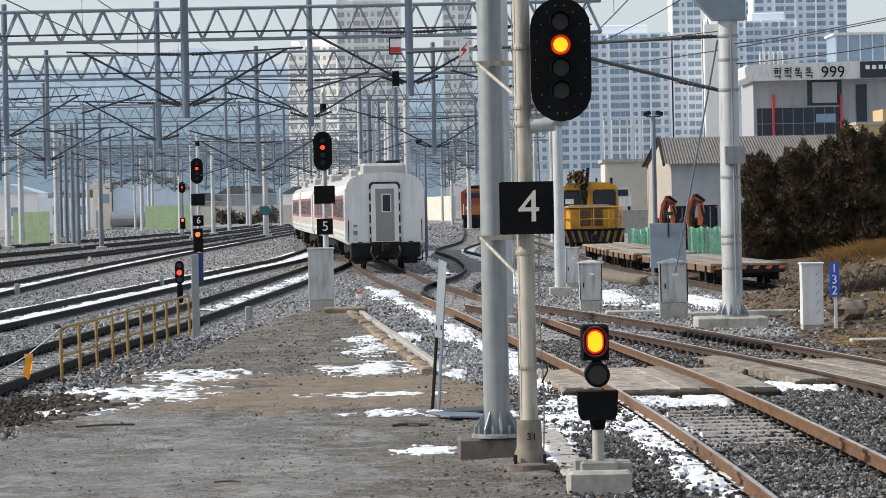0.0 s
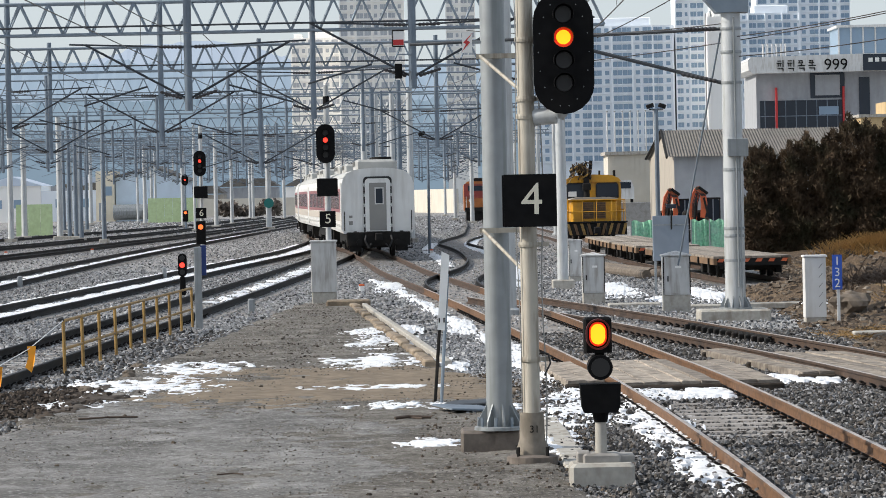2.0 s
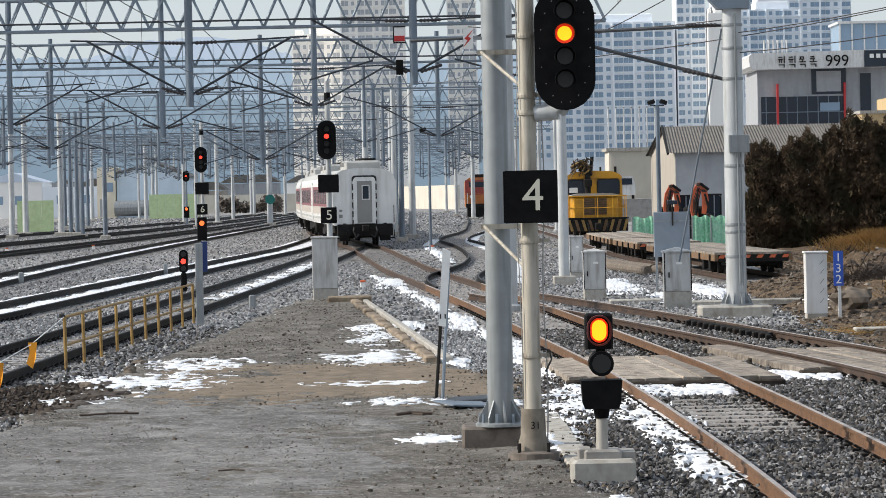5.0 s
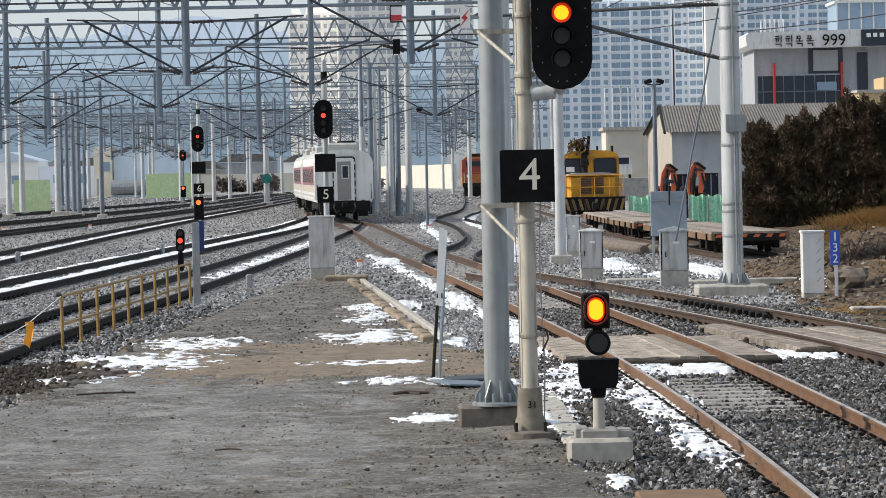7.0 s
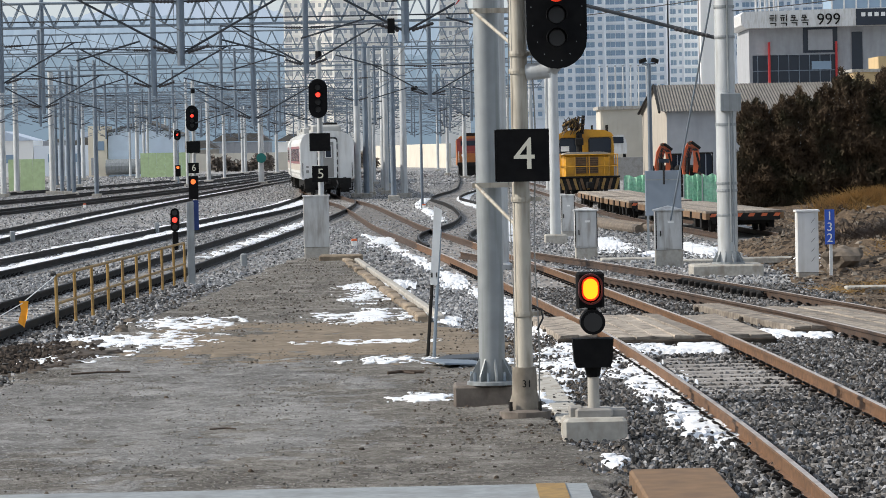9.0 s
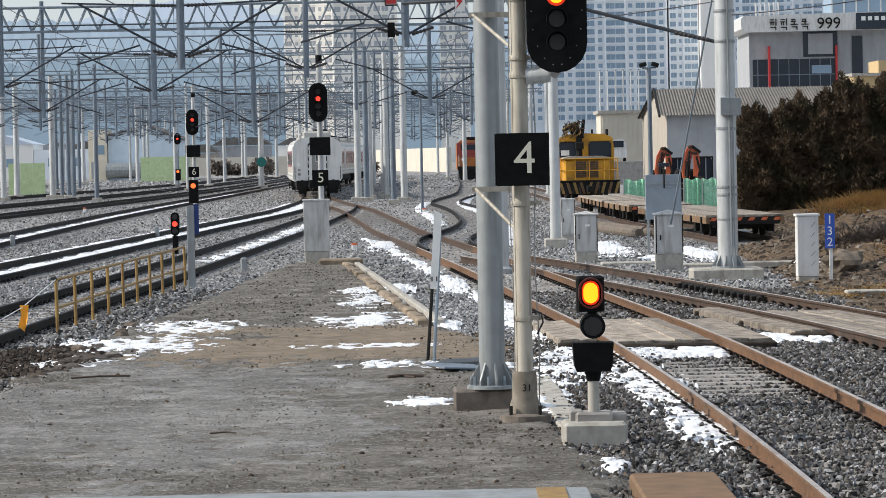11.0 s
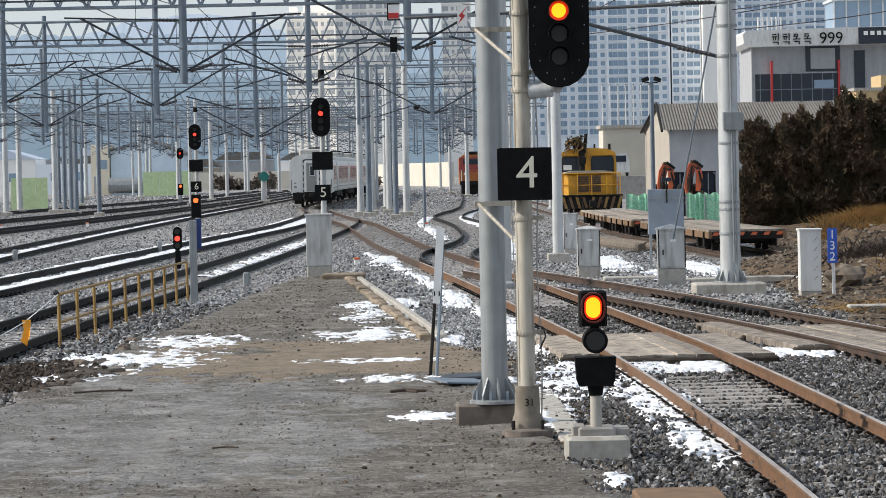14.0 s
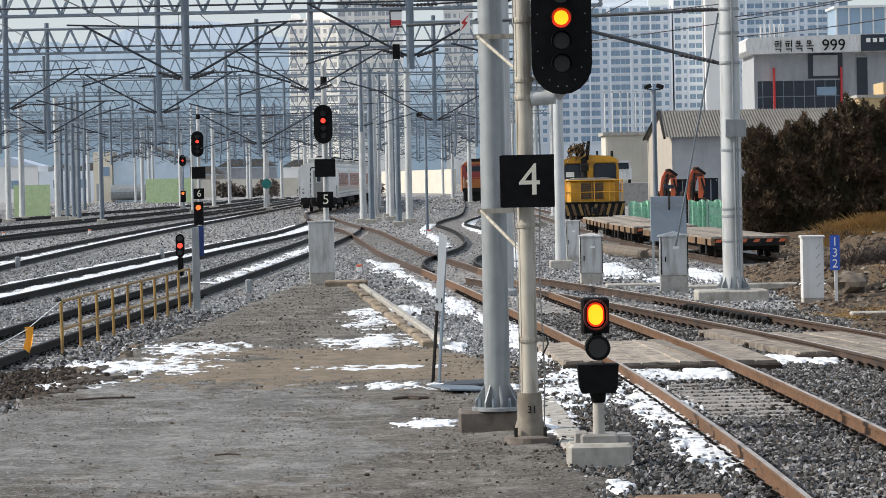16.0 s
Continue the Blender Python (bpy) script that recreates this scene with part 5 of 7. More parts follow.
def dwarf_signal():
    t = thing("dwarf_signal", "low black shunting signal, amber lit, on concrete base", "signal", "yard signals")
    x, y = 1.38, 29.6
    part("base", Solid().box(x, y, -0.07, 0.58, 0.5, 0.26, 0.03), M["concrete_pale"], t)
    part("plinth", Solid().box(x, y + 0.05, 0.10, 0.34, 0.3, 0.08, 0.02).box(x - 0.16, y + 0.1, 0.1, 0.12, 0.3, 0.1, 0.01).box(x + 0.2, y + 0.1, 0.09, 0.2, 0.3, 0.07, 0.01), M["concrete"], t)
    part("post", Solid().lathe(x, y, [(0.055, 0.1), (0.05, 0.5)], 14), M["concrete_pale"], t, smooth=True)
    part("neck", Solid().lathe(x, y, [(0.06, 0.42), (0.075, 0.5), (0.08, 0.56)], 12), M["black"], t)
    part("relay_box", Solid().add([(x + a * w, y + b * 0.13, z) for z, w in ((0.51, 0.15), (0.56, 0.17), (0.77, 0.185)) for a, b in ((-1, -1), (1, -1), (1, 1), (-1, 1))], [(3, 2, 1, 0), (8, 9, 10, 11)] + [(k + i, k + (i + 1) % 4, k + 4 + (i + 1) % 4, k + 4 + i) for k in (0, 4) for i in range(4)]), M["black"], t)
    lo = part("lower_lamp", Solid().tube((x, y + 0.1, 0.92), (x, y - 0.16, 0.92), 0.112, 0.112, n=24), M["black"], t, smooth=True)
    part("lens", Solid().tube((x, y - 0.16, 0.92), (x, y - 0.165, 0.92), 0.085, n=20), M["darklens"], lo)
    up = part("upper_lamp", Solid().box(x - 0.015, y, 1.21, 0.25, 0.22, 0.32, 0.02), M["black"], t)
    part("lens", Solid().prism([(x - 0.015 + a, 1.22 + b) for a, b in ring_outline(0.13, 0.185)], y - 0.128, y - 0.118), M["amber"], up, "glowing amber lens")
    # the halo of the amber lens, built as a glowing ring
    part("lens_rim", Solid().prism([(x - 0.015 + a, 1.22 + b) for a, b in ring_outline(0.158, 0.222)], y - 0.117, y - 0.112), M["amber_halo"], up, "red ring, the lamp's halo put into its glow")
    # hood coloured red for the lamplight that falls on it
    o1, o2 = ring_outline(0.22, 0.28), ring_outline(0.19, 0.25)
    n = len(o1)
    hv = [(x - 0.015 + a, yy, 1.22 + b) for o, yy in ((o1, y - 0.11), (o1, y - 0.2), (o2, y - 0.2), (o2, y - 0.11)) for a, b in o]
    hood = Solid().add(hv, [(r * n + i, r * n + (i + 1) % n, (r + 1) * n + (i + 1) % n, (r + 1) * n + i) for r in range(3) for i in range(n)])
    part("hood", hood, M["lens_rim"], up, "lamp surround, the red glow put into its colour")
    part("bracket", Solid().box(x, y, 1.045, 0.08, 0.1, 0.05), M["black"], t)


dwarf_signal()


def far_signal(x, y, text, zh, label):
    t = thing("track_signal", label, "signal", "yard signals")
    part("pole", Solid().lathe(x + 0.03, y + 0.3, [(0.09, GZ), (0.085, 6.0)], 12), M["whitepole"], t, smooth=True)
    signal_head(t, x, y, zh, 0.58, 1.22, 1, 4, 0.09, 0.227, None, M["redlamp"])
    part("route_box", Solid().box(x + 0.03, y, zh - 1.36, 0.64, 0.3, 0.56, 0.02), M["black"], t)
    number_plate(t, x + 0.02, y, zh - 2.35, 0.5, text)
    part("finial", Solid().lathe(x + 0.03, y + 0.3, [(0.10, 5.4), (0.10, 5.62), (0.04, 5.8)], 8), M["black"], t)
    return t


far_signal(-3.64, 102, "5", 4.17, "black four-lens signal, red lit, with route plate on a post")
s6 = far_signal(-11.5, 155, "6", 4.22, "black four-lens signal, red lit, over a low amber lamp")
part("low_lamp", Solid().box(-11.49, 154.8, 0.95, 0.45, 0.3, 1.1, 0.03), M["black"], s6)
part("low_lens", Solid().tube((-11.49, 154.64, 1.22), (-11.49, 154.6, 1.22), 0.12, n=14), M["orange_lamp"], s6)


def small_far_signal():
    t = thing("track_signal", "small distant red signal on a thin post", "signal", "yard signals")
    x, y = -22.86, 290
    part("pole", Solid().lathe(x, y + 0.3, [(0.08, GZ), (0.07, 6.5)], 8), M["steel"], t)
    signal_head(t, x, y, 4.29, 0.6, 1.0, 1, 3, 0.1, 0.24, None, M["redlamp"])
    part("low_lamp", Solid().box(x, y, 1.1, 0.45, 0.3, 1.0), M["black"], t)
    part("low_lens", Solid().tube((x, y - 0.17, 1.39), (x, y - 0.2, 1.39), 0.13, n=12), M["orange_lamp"], t)


small_far_signal()


def trackside_signal():
    t = thing("dwarf_signal", "slim black dwarf signal with a red lamp between the tracks", "signal", "yard signals")
    x, y = -7.45, 93.0
    part("body", Solid().prism([(x + a, 0.66 + b) for a, b in ring_outline(0.24, 0.66)], y - 0.1, y + 0.1), M["black"], t)
    part("foot", Solid().box(x, y, 0.05, 0.16, 0.16, 0.56, 0.02), M["black"], t)
    for i, z in enumerate((0.86, 0.66, 0.46)):
        part("lens", Solid().tube((x, y - 0.1, z), (x, y - 0.12, z), 0.075, n=14), M["redlamp"] if i == 1 else M["darklens"], t)


trackside_signal()


# ---- fence, posts, cabinets ----
def yellow_fence():
    t = thing("yellow_railing", "rusty yellow tubular railing beside the track", "fence")
    a, b = Vector((-5.95, 51.0, 0)), Vector((-5.3, 68.5, 0))
    n = 10
    for i in range(n):
        p = a.lerp(b, i / (n - 1))
        part("post", Solid().tube((p.x, p.y, -0.2), (p.x - 0.012, p.y, 0.66), 0.027, n=8), M["fence_yellow"], t)
    for z in (0.66, 0.22):
        part("rail", Solid().tube((a.x - 0.01, a.y, z), (b.x - 0.01, b.y, z), 0.024, n=8), M["fence_yellow"], t)
    part("knot", Solid().box(a.x - 0.05, a.y, 0.68, 0.1, 0.06, 0.06, 0.02), M["rubber"], t)
    rope = thing("marker_rope", "sagging cord with orange ribbons tied to the railing", "rope")
    pts = [Vector((-5.96, 50.9, 0.66)), Vector((-6.15, 48.3, 0.36)), Vector((-6.3, 46, 0.22)), Vector((-6.5, 40, 0.3)), Vector((-6.7, 34, 0.5))]
    s = Solid()
    for p, q in zip(pts, pts[1:]):
        s.tube(p, q, 0.008, n=5)
    part("cord", s, M["signwhite"], rope)
    for p in (pts[1], Vector((-6.28, 45.6, 0.2))):
        rb = Solid()
        rb.add([(p.x - 0.04, p.y, p.z + 0.03), (p.x + 0.09, p.y + 0.02, p.z + 0.03), (p.x + 0.07, p.y - 0.02, p.z - 0.2), (p.x + 0.02, p.y + 0.03, p.z - 0.36), (p.x - 0.07, p.y, p.z - 0.28), (p.x - 0.02, p.y + 0.02, p.z - 0.12),
                (p.x - 0.04, p.y + 0.01, p.z + 0.03), (p.x + 0.09, p.y + 0.03, p.z + 0.03), (p.x + 0.07, p.y - 0.01, p.z - 0.2), (p.x + 0.02, p.y + 0.04, p.z - 0.36), (p.x - 0.07, p.y + 0.01, p.z - 0.28), (p.x - 0.02, p.y + 0.03, p.z - 0.12)],
               [(0, 1, 2, 3, 4, 5), (11, 10, 9, 8, 7, 6)] + [(i, (i + 1) % 6, 6 + (i + 1) % 6, 6 + i) for i in range(6)])
        part("ribbon", rb, M["tie"], rope, "bright orange ribbon")


yellow_fence()


def blue_sign_post():
    t = thing("sign_post", "square galvanised post with a narrow blue sign", "sign post")
    part("post", Solid().box(-5.09, 67.5, 0.66, 0.15, 0.12, 1.74, 0.01), M["galv"], t)
    part("sign", Solid().box(-4.99, 67.7, 1.25, 0.12, 0.04, 0.62), M["navy"], t, "dark blue enamel sign seen at an angle")


blue_sign_post()


def leaning_board():
    t = thing("warning_board", "narrow white warning board leaning on two dark legs", "sign")
    part("leg", Solid().tube((-0.16, 41.5, -0.14), (-0.03, 41.5, 1.5), 0.022, n=6), M["under"], t)
    part("leg", Solid().tube((-0.08, 41.4, -0.14), (0.03, 41.45, 1.5), 0.022, n=6), M["steel"], t)
    bd = part("board", Solid().add([(x, y, z) for y in (41.36, 41.39) for x, z in ((-0.11, 0.80), (-0.02, 0.79), (0.06, 1.74), (-0.04, 1.79))], [(0, 1, 2, 3), (7, 6, 5, 4), (0, 4, 5, 1), (1, 5, 6, 2), (2, 6, 7, 3), (3, 7, 4, 0)]), M["signwhite"], t, "white painted board")
    for dx in (-0.03, 0.03):
        part("mark", Solid().box(-0.055 + dx, 41.355, 0.92, 0.016, 0.006, 0.06), M["black"], bd)
    for px, py, pw, pr, mt in ((0.22, 39.6, 0.62, 4, "postgrey"), (0.30, 40.6, 0.66, -3, "darksteel")):
        bs = Solid().box(0, 0, 0, pw, 0.7, 0.022, 0.008, Matrix.Translation((px, py, -0.075)) @ Matrix.Rotation(radians(pr), 4, "Y") @ Matrix.Rotation(radians(5 * pr), 4, "Z"))
        tagged(part("cover_plate", bs, M[mt]), "flat steel cover plate lying askew on the dirt", "cover plate", "cover plates")


leaning_board()


def cabinet(label, x, y, w, d, h, foot, mat, roof=0.0, door=True):
    t = thing("relay_cabinet", label, "cabinet", "trackside cabinets")
    z0 = -0.2
    part("plinth", Solid().box(x, y, z0 + foot / 2, w * 0.98, d * 0.98, foot, 0.02), M["concrete_pale"], t)
    part("body", Solid().box(x, y, z0 + foot + (h - foot) / 2, w, d, h - foot, 0.01), mat, t)
    zt = z0 + h
    if roof:
        part("roof", Solid().add([(x + a * (w / 2 + 0.03), y + b * (d / 2 + 0.03), zt + c) for c in (0.0, 0.03) for a, b in ((-1, -1), (1, -1), (1, 1), (-1, 1))] + [(x, y, zt + roof)], [(3, 2, 1, 0), (0, 1, 5, 4), (1, 2, 6, 5), (2, 3, 7, 6), (3, 0, 4, 7), (4, 5, 8), (5, 6, 8), (6, 7, 8), (7, 4, 8)]), mat, t)
    else:
        part("lid", Solid().box(x, y, zt + 0.02, w + 0.05, d + 0.05, 0.04, 0.01), mat, t)
    if door:
        for sx in (-1, 1):
            part("corner_seal", Solid().box(x + sx * w * 0.485, y - d / 2 - 0.004, z0 + foot + (h - foot) / 2, w * 0.035, 0.012, (h - foot) * 0.98), M["under"], t)
        dr = part("door", Solid().box(x, y - d / 2 - 0.008, z0 + foot + (h - foot) * 0.5, w * 0.86, 0.016, (h - foot) * 0.9), mat, t)
        part("handle", Solid().box(x - w * 0.33, y - d / 2 - 0.03, z0 + foot + (h - foot) * 0.42, 0.025, 0.03, 0.12), M["under"], dr)
        part("label_plate", Solid().box(x + w * 0.05, y - d / 2 - 0.02, z0 + foot + (h - foot) * 0.72, w * 0.22, 0.006, 0.05), M["signwhite"], dr)
    return t


cabinet("plain grey steel cabinet with a flat lid on a concrete foot", -3.0, 81.2, 0.62, 0.5, 1.60, 0.36, M["cabinet"], 0, False)
cabinet("grey steel cabinet with a hipped lid on a concrete plinth", 3.58, 79.2, 0.54, 0.5, 1.15, 0.27, M["cabinet"], 0.1)
cabinet("larger grey steel cabinet with a hipped lid on a concrete plinth", 5.10, 72.4, 0.6, 0.55, 1.25, 0.40, M["cabinet"], 0.12)
cabinet("white tapered marker cabinet with slanting strokes", 7.30, 64.8, 0.42, 0.4, 1.33, 0.14, M["whitepaint"], 0.0, False)
cabinet("small grey cabinet beside a mast", 3.9, 98, 0.4, 0.4, 1.25, 0.2, M["cabinet"], 0.0, True)


def back_board():
    t = thing("equipment_panel", "blue-grey steel equipment panel on two legs with a small solar sheet", "panel")
    for x in (5.40, 6.2):
        part("leg", Solid().box(x, 84, 0.3, 0.06, 0.06, 1.1), M["galv"], t)
    part("panel", Solid().box(5.8, 84, 1.28, 0.92, 0.12, 1.15, 0.01), M["cabinet_blue"], t)
    part("rim", Solid().box(5.8, 83.93, 1.62, 0.92, 0.03, 0.03), M["galv"], t)
    part("mast", Solid().tube((5.82, 83.9, 1.5), (5.82, 83.9, 2.05), 0.02, n=6), M["under"], t)
    part("solar_sheet", Solid().box(5.82, 83.9, 2.1, 0.26, 0.12, 0.1, 0.01), M["glassdark"], t)


back_board()


def kilometre_post():
    t = thing("distance_marker", "narrow blue distance sign with white figures on a pale post", "sign")
    x, y = 7.68, 64.0
    part("post", Solid().box(x, y + 0.03, 0.25, 0.06, 0.05, 0.9), M["whitepaint"], t)
    sg = part("sign", Solid().box(x - 0.02, y, 0.84, 0.19, 0.02, 0.68), M["blue"], t)
    for k, c in enumerate("132"):
        lettering("figure", c, 0.24, x - 0.02, y - 0.014, 1.05 - 0.215 * k, M["signwhite"], sg)


kilometre_post()


def big_mast():
    t = thing("catenary_mast", "tall pale steel mast with a cantilever on a concrete base", "mast", "masts of the yard")
    x, y = 5.93, 67.0
    part("foot", Solid().box(x - 0.05, y, -0.07, 1.45, 1.1, 0.24, 0.03), M["concrete_pale"], t)
    part("flange", Solid().lathe(x, y, [(0.34, 0.05), (0.34, 0.09)], 20), M["galv"], t)
    part("tube", Solid().lathe(x, y, [(0.21, 0.06), (0.205, 3.0), (0.19, 9.0)], 24), M["whitepole"], t, smooth=True)
    for i in range(10):
        a = i * math.pi / 5
        c, s = math.cos(a), math.sin(a)
        part("gusset", Solid().add([(x + c * r - s * o, y + s * r + c * o, z) for o in (-0.01, 0.01) for r, z in ((0.2, 0.09), (0.31, 0.09), (0.31, 0.14), (0.2, 0.33))], [(0, 1, 2, 3), (7, 6, 5, 4), (0, 4, 5, 1), (1, 5, 6, 2), (2, 6, 7, 3), (3, 7, 4, 0)]), M["galv"], t)
    for z in (1.7, 2.9, 4.68, 5.3, 5.78, 1.55, 1.05):
        part("band", Solid().lathe(x, y, [(0.215, z - 0.03), (0.218, z), (0.215, z + 0.03)], 24), M["galv"], t)
    part("junction_box", Solid().box(x + 0.08, y - 0.25, 3.35, 0.42, 0.14, 0.36, 0.01), M["galv"], t)
    part("head_frame", Solid().add([(x - 1.0, y + d, 6.9) for d in (-0.25, 0.25)] + [(x + 0.35, y + d, 6.9) for d in (-0.25, 0.25)] + [(x - 0.3, y + d, 6.1) for d in (-0.25, 0.25)] + [(x + 0.35, y + d, 6.1) for d in (-0.25, 0.25)], [(0, 2, 6, 4), (1, 5, 7, 3), (0, 4, 5, 1), (4, 6, 7, 5), (2, 3, 7, 6), (0, 1, 3, 2)]), M["steel"], t, "angled steel head plate")
    cb = Solid().tube((x + 0.06, y - 0.24, 0.5), (x + 0.04, y - 0.24, 6.0), 0.02, n=6).tube((x + 0.12, y - 0.24, 0.3), (x + 0.12, y - 0.24, 3.2), 0.015, n=6)
    part("conduit", cb, M["galv"], t)
    ct = part("cantilever", Solid().tube((x - 0.2, y, 5.78), (-0.65, y + 3, 5.72), 0.035, n=7).tube((x - 0.2, y, 4.68), (2.0, y + 1, 5.74), 0.04, n=7), M["darksteel"], t)
    for p, q in (((x - 0.3, y, 5.78), (x - 0.95, y, 5.78)), ((x - 0.3, y, 4.71), (x - 1.0, y + 0.2, 4.88))):
        part("insulator", Solid().ribbed(p, q, 0.048, 0.032, 8), M["insul"], ct, "brown ribbed insulator")
    part("guy_rod", Solid().tube((x - 0.2, y + 0.1, 5.7), (x - 0.9, y + 6, 0.0), 0.02, n=6), M["steel"], t)


big_mast()
line_mast(3.30, 91.7, 8.5, 0.15)


def yard_lamp(x, y, h, heads, r, mat, label):
    t = thing("yard_lamp", label, "lamp")
    part("pole", Solid().lathe(x, y, [(r * 1.3, GZ), (r, h)], 10), M[mat], t, smooth=True)
    for s in heads:
        m = Matrix.Translation((x + s * 0.26, y, h + 0.12)) @ Matrix.Rotation(radians(18 * s), 4, "Y")
        part("floodlight", Solid().box(0, 0, 0, 0.32, 0.28, 0.18, 0.03, m), M["under"], t)
    part("crossbar", Solid().tube((x + min(heads) * 0.3, y, h - 0.02), (x + max(0.05, max(heads) * 0.3), y, h - 0.02), 0.025, n=6), M["under"], t)


yard_lamp(9.15, 140, 6.0, (-1, 1), 0.085, "postgrey", "slender grey lamp post with two small floodlights")
yard_lamp(-0.68, 150, 5.2, (-1,), 0.055, "postgrey", "thin grey lamp post with one small floodlight")


def siding_x(y):
    return float(np.interp(y, SID_Y, SID_X))


def on_siding(y):
    return pose(siding_x(y), y, 0, 0, 0, math.degrees(math.atan2(-(siding_x(y + 3) - siding_x(y - 3)), 6)))


# ---- vehicles ----
def wheelset(parent, y, r=0.4):
    w = part("wheelset", Solid().tube((-0.79, y, r), (-0.66, y, r), r, n=18).tube((0.66, y, r), (0.79, y, r), r, n=18).tube((-0.66, y, r), (0.66, y, r), 0.07, n=8), M["under"], parent)
    for sx in (-0.95, 0.95):
        part("axle_box", Solid().box(sx, y, r, 0.2, 0.28, 0.28, 0.02), M["under"], w)


def flat_wagon(y, length):
    t = thing("flat_wagon", "empty low flat wagon with a plank deck and hazard stripes", "wagon", "flat wagons on the siding")
    hw = 1.1
    n = 8
    for i in range(n):
        part("deck_plank", Solid().box(-hw + (i + 0.5) * 2 * hw / n, 0, 0.59, 2 * hw / n * 0.95, length, 0.06), M["wood"], t)
    part("side_beam", Solid().box(-hw + 0.05, 0, 0.47, 0.1, length, 0.18), M["brownplate"], t)
    part("side_beam", Solid().box(hw - 0.05, 0, 0.47, 0.1, length, 0.18), M["brownplate"], t)
    for k in range(int(length / 2.3)):
        part("stake_pocket", Solid().box(-hw - 0.02, -length / 2 + 0.9 + k * 2.3, 0.46, 0.05, 0.12, 0.2), M["under"], t)
    part("end_beam", Solid().box(0, -length / 2 + 0.06, 0.45, 2 * hw - 0.22, 0.1, 0.2), M["under"], t)
    for i in range(6):
        part("hazard_stripe", Solid().add([(-1.0 + i * 0.36 + a, -length / 2 + 0.005, 0.50 + b) for a, b in ((0, -0.045), (0.16, -0.045), (0.22, 0.045), (0.06, 0.045))], [(0, 1, 2, 3)]), M["orange"], t)
    part("frame", Solid().box(0, 0, 0.34, 1.5, length * 0.94, 0.2), M["under"], t)
    for yy in (-length / 2 + 1.6, -length / 2 + 3.0, length / 2 - 3.0, length / 2 - 1.6):
        wheelset(t, yy, 0.25)
    t.matrix_basis = on_siding(y)
    return t


for y, l in ((100.6, 17.2), (117.2, 10), (131, 15.5)):
    flat_wagon(y, l)


def yellow_railcar():
    t = thing("maintenance_railcar", "yellow maintenance railcar with a glazed cab and black hazard front", "rail vehicle")
    part("frame", Solid().box(0, 4.5, 0.95, 2.8, 11, 0.3), M["under"], t)
    bb = part("buffer_beam", Solid().box(0, -1.0, 0.80, 3.0, 0.22, 0.56, 0.03).box(0, -1.02, 1.12, 3.05, 0.3, 0.07), M["under"], t)
    for i in range(9):
        s = -1 if i < 4 else 1
        part("hazard_stripe", Solid().add([(-1.36 + i * 0.34 + s * a, -1.125 - 0.002, 0.80 + b) for a, b in ((-0.14, -0.26), (0.0, -0.26), (0.16, 0.26), (0.02, 0.26))], [(0, 1, 2, 3)]), M["brownplate"] if i % 2 else M["fence_yellow"], bb)
    part("coupler", Solid().box(0, -1.3, 0.75, 0.34, 0.5, 0.3, 0.04).tube((-0.5, -1.2, 0.9), (-0.42, -1.3, 0.45), 0.05, n=6).tube((0.5, -1.2, 0.9), (0.42, -1.3, 0.45), 0.05, n=6), M["under"], t)
    hd = part("hood", Solid().box(-0.1, 0.6, 1.64, 2.3, 2.6, 0.98, 0.10), M["yellow"], t)
    for x in (-0.40, 0.20):
        gr = part("grille", Solid().box(x, -0.715, 1.66, 0.54, 0.03, 0.76), M["brownplate"], hd, "brown radiator grille")
        for k in range(7):
            part("slat", Solid().box(x, -0.738, 1.36 + k * 0.1, 0.5, 0.02, 0.03), M["cranerust"], gr)
    part("side_door", Solid().box(-0.98, -0.712, 1.64, 0.34, 0.02, 0.76).box(0.82, -0.712, 1.64, 0.34, 0.02, 0.76), M["yellow"], hd)
    part("hood_top", Solid().prism([(-1.3, 2.12), (1.1, 2.12), (1.06, 2.2), (0.7, 2.26), (-0.9, 2.26), (-1.26, 2.2)], -0.78, 1.9), M["creamwall"], hd, "dusty cream hood lid")
    cab = part("cab", Solid().prism([(-1.42, 1.1), (1.42, 1.1), (1.44, 2.5), (1.40, 2.9), (1.26, 3.10), (0.95, 3.22), (0, 3.27), (-0.95, 3.22), (-1.26, 3.10), (-1.40, 2.9), (-1.44, 2.5)], 1.9, 6.0), M["yellow"], t)
    part("roof_lip", Solid().prism([(-1.46, 2.96), (1.46, 2.96), (1.3, 3.14), (0.97, 3.27), (0, 3.32), (-0.97, 3.27), (-1.3, 3.14)], 1.82, 1.92), M["yellow"], cab)
    for x, w in ((-0.87, 0.96), (0.72, 1.16)):
        part("window_rim", Solid().prism([(x + a, 2.57 + b) for a, b in ((-w / 2, -0.36), (w / 2, -0.36), (w / 2, 0.26), (w / 2 - 0.1, 0.36), (-w / 2 + 0.1, 0.36), (-w / 2, 0.26))], 1.86, 1.9), M["rubber"], cab)
        part("window", Solid().prism([(x + a, 2.57 + b) for a, b in ((-w / 2 + 0.06, -0.3), (w / 2 - 0.06, -0.3), (w / 2 - 0.06, 0.22), (w / 2 - 0.15, 0.3), (-w / 2 + 0.15, 0.3), (-w / 2 + 0.06, 0.22))], 1.84, 1.87), M["glassdark"], cab)
    part("notice", Solid().box(-1.05, 1.83, 2.42, 0.42, 0.01, 0.24), M["signwhite"], cab)
    for x in (-1.42, 1.42):
        for z in (1.66, 2.14):
            part("hand_rail", Solid().tube((x, -1.0, z), (x, 1.9, z), 0.022, n=6), M["yellow"], t)
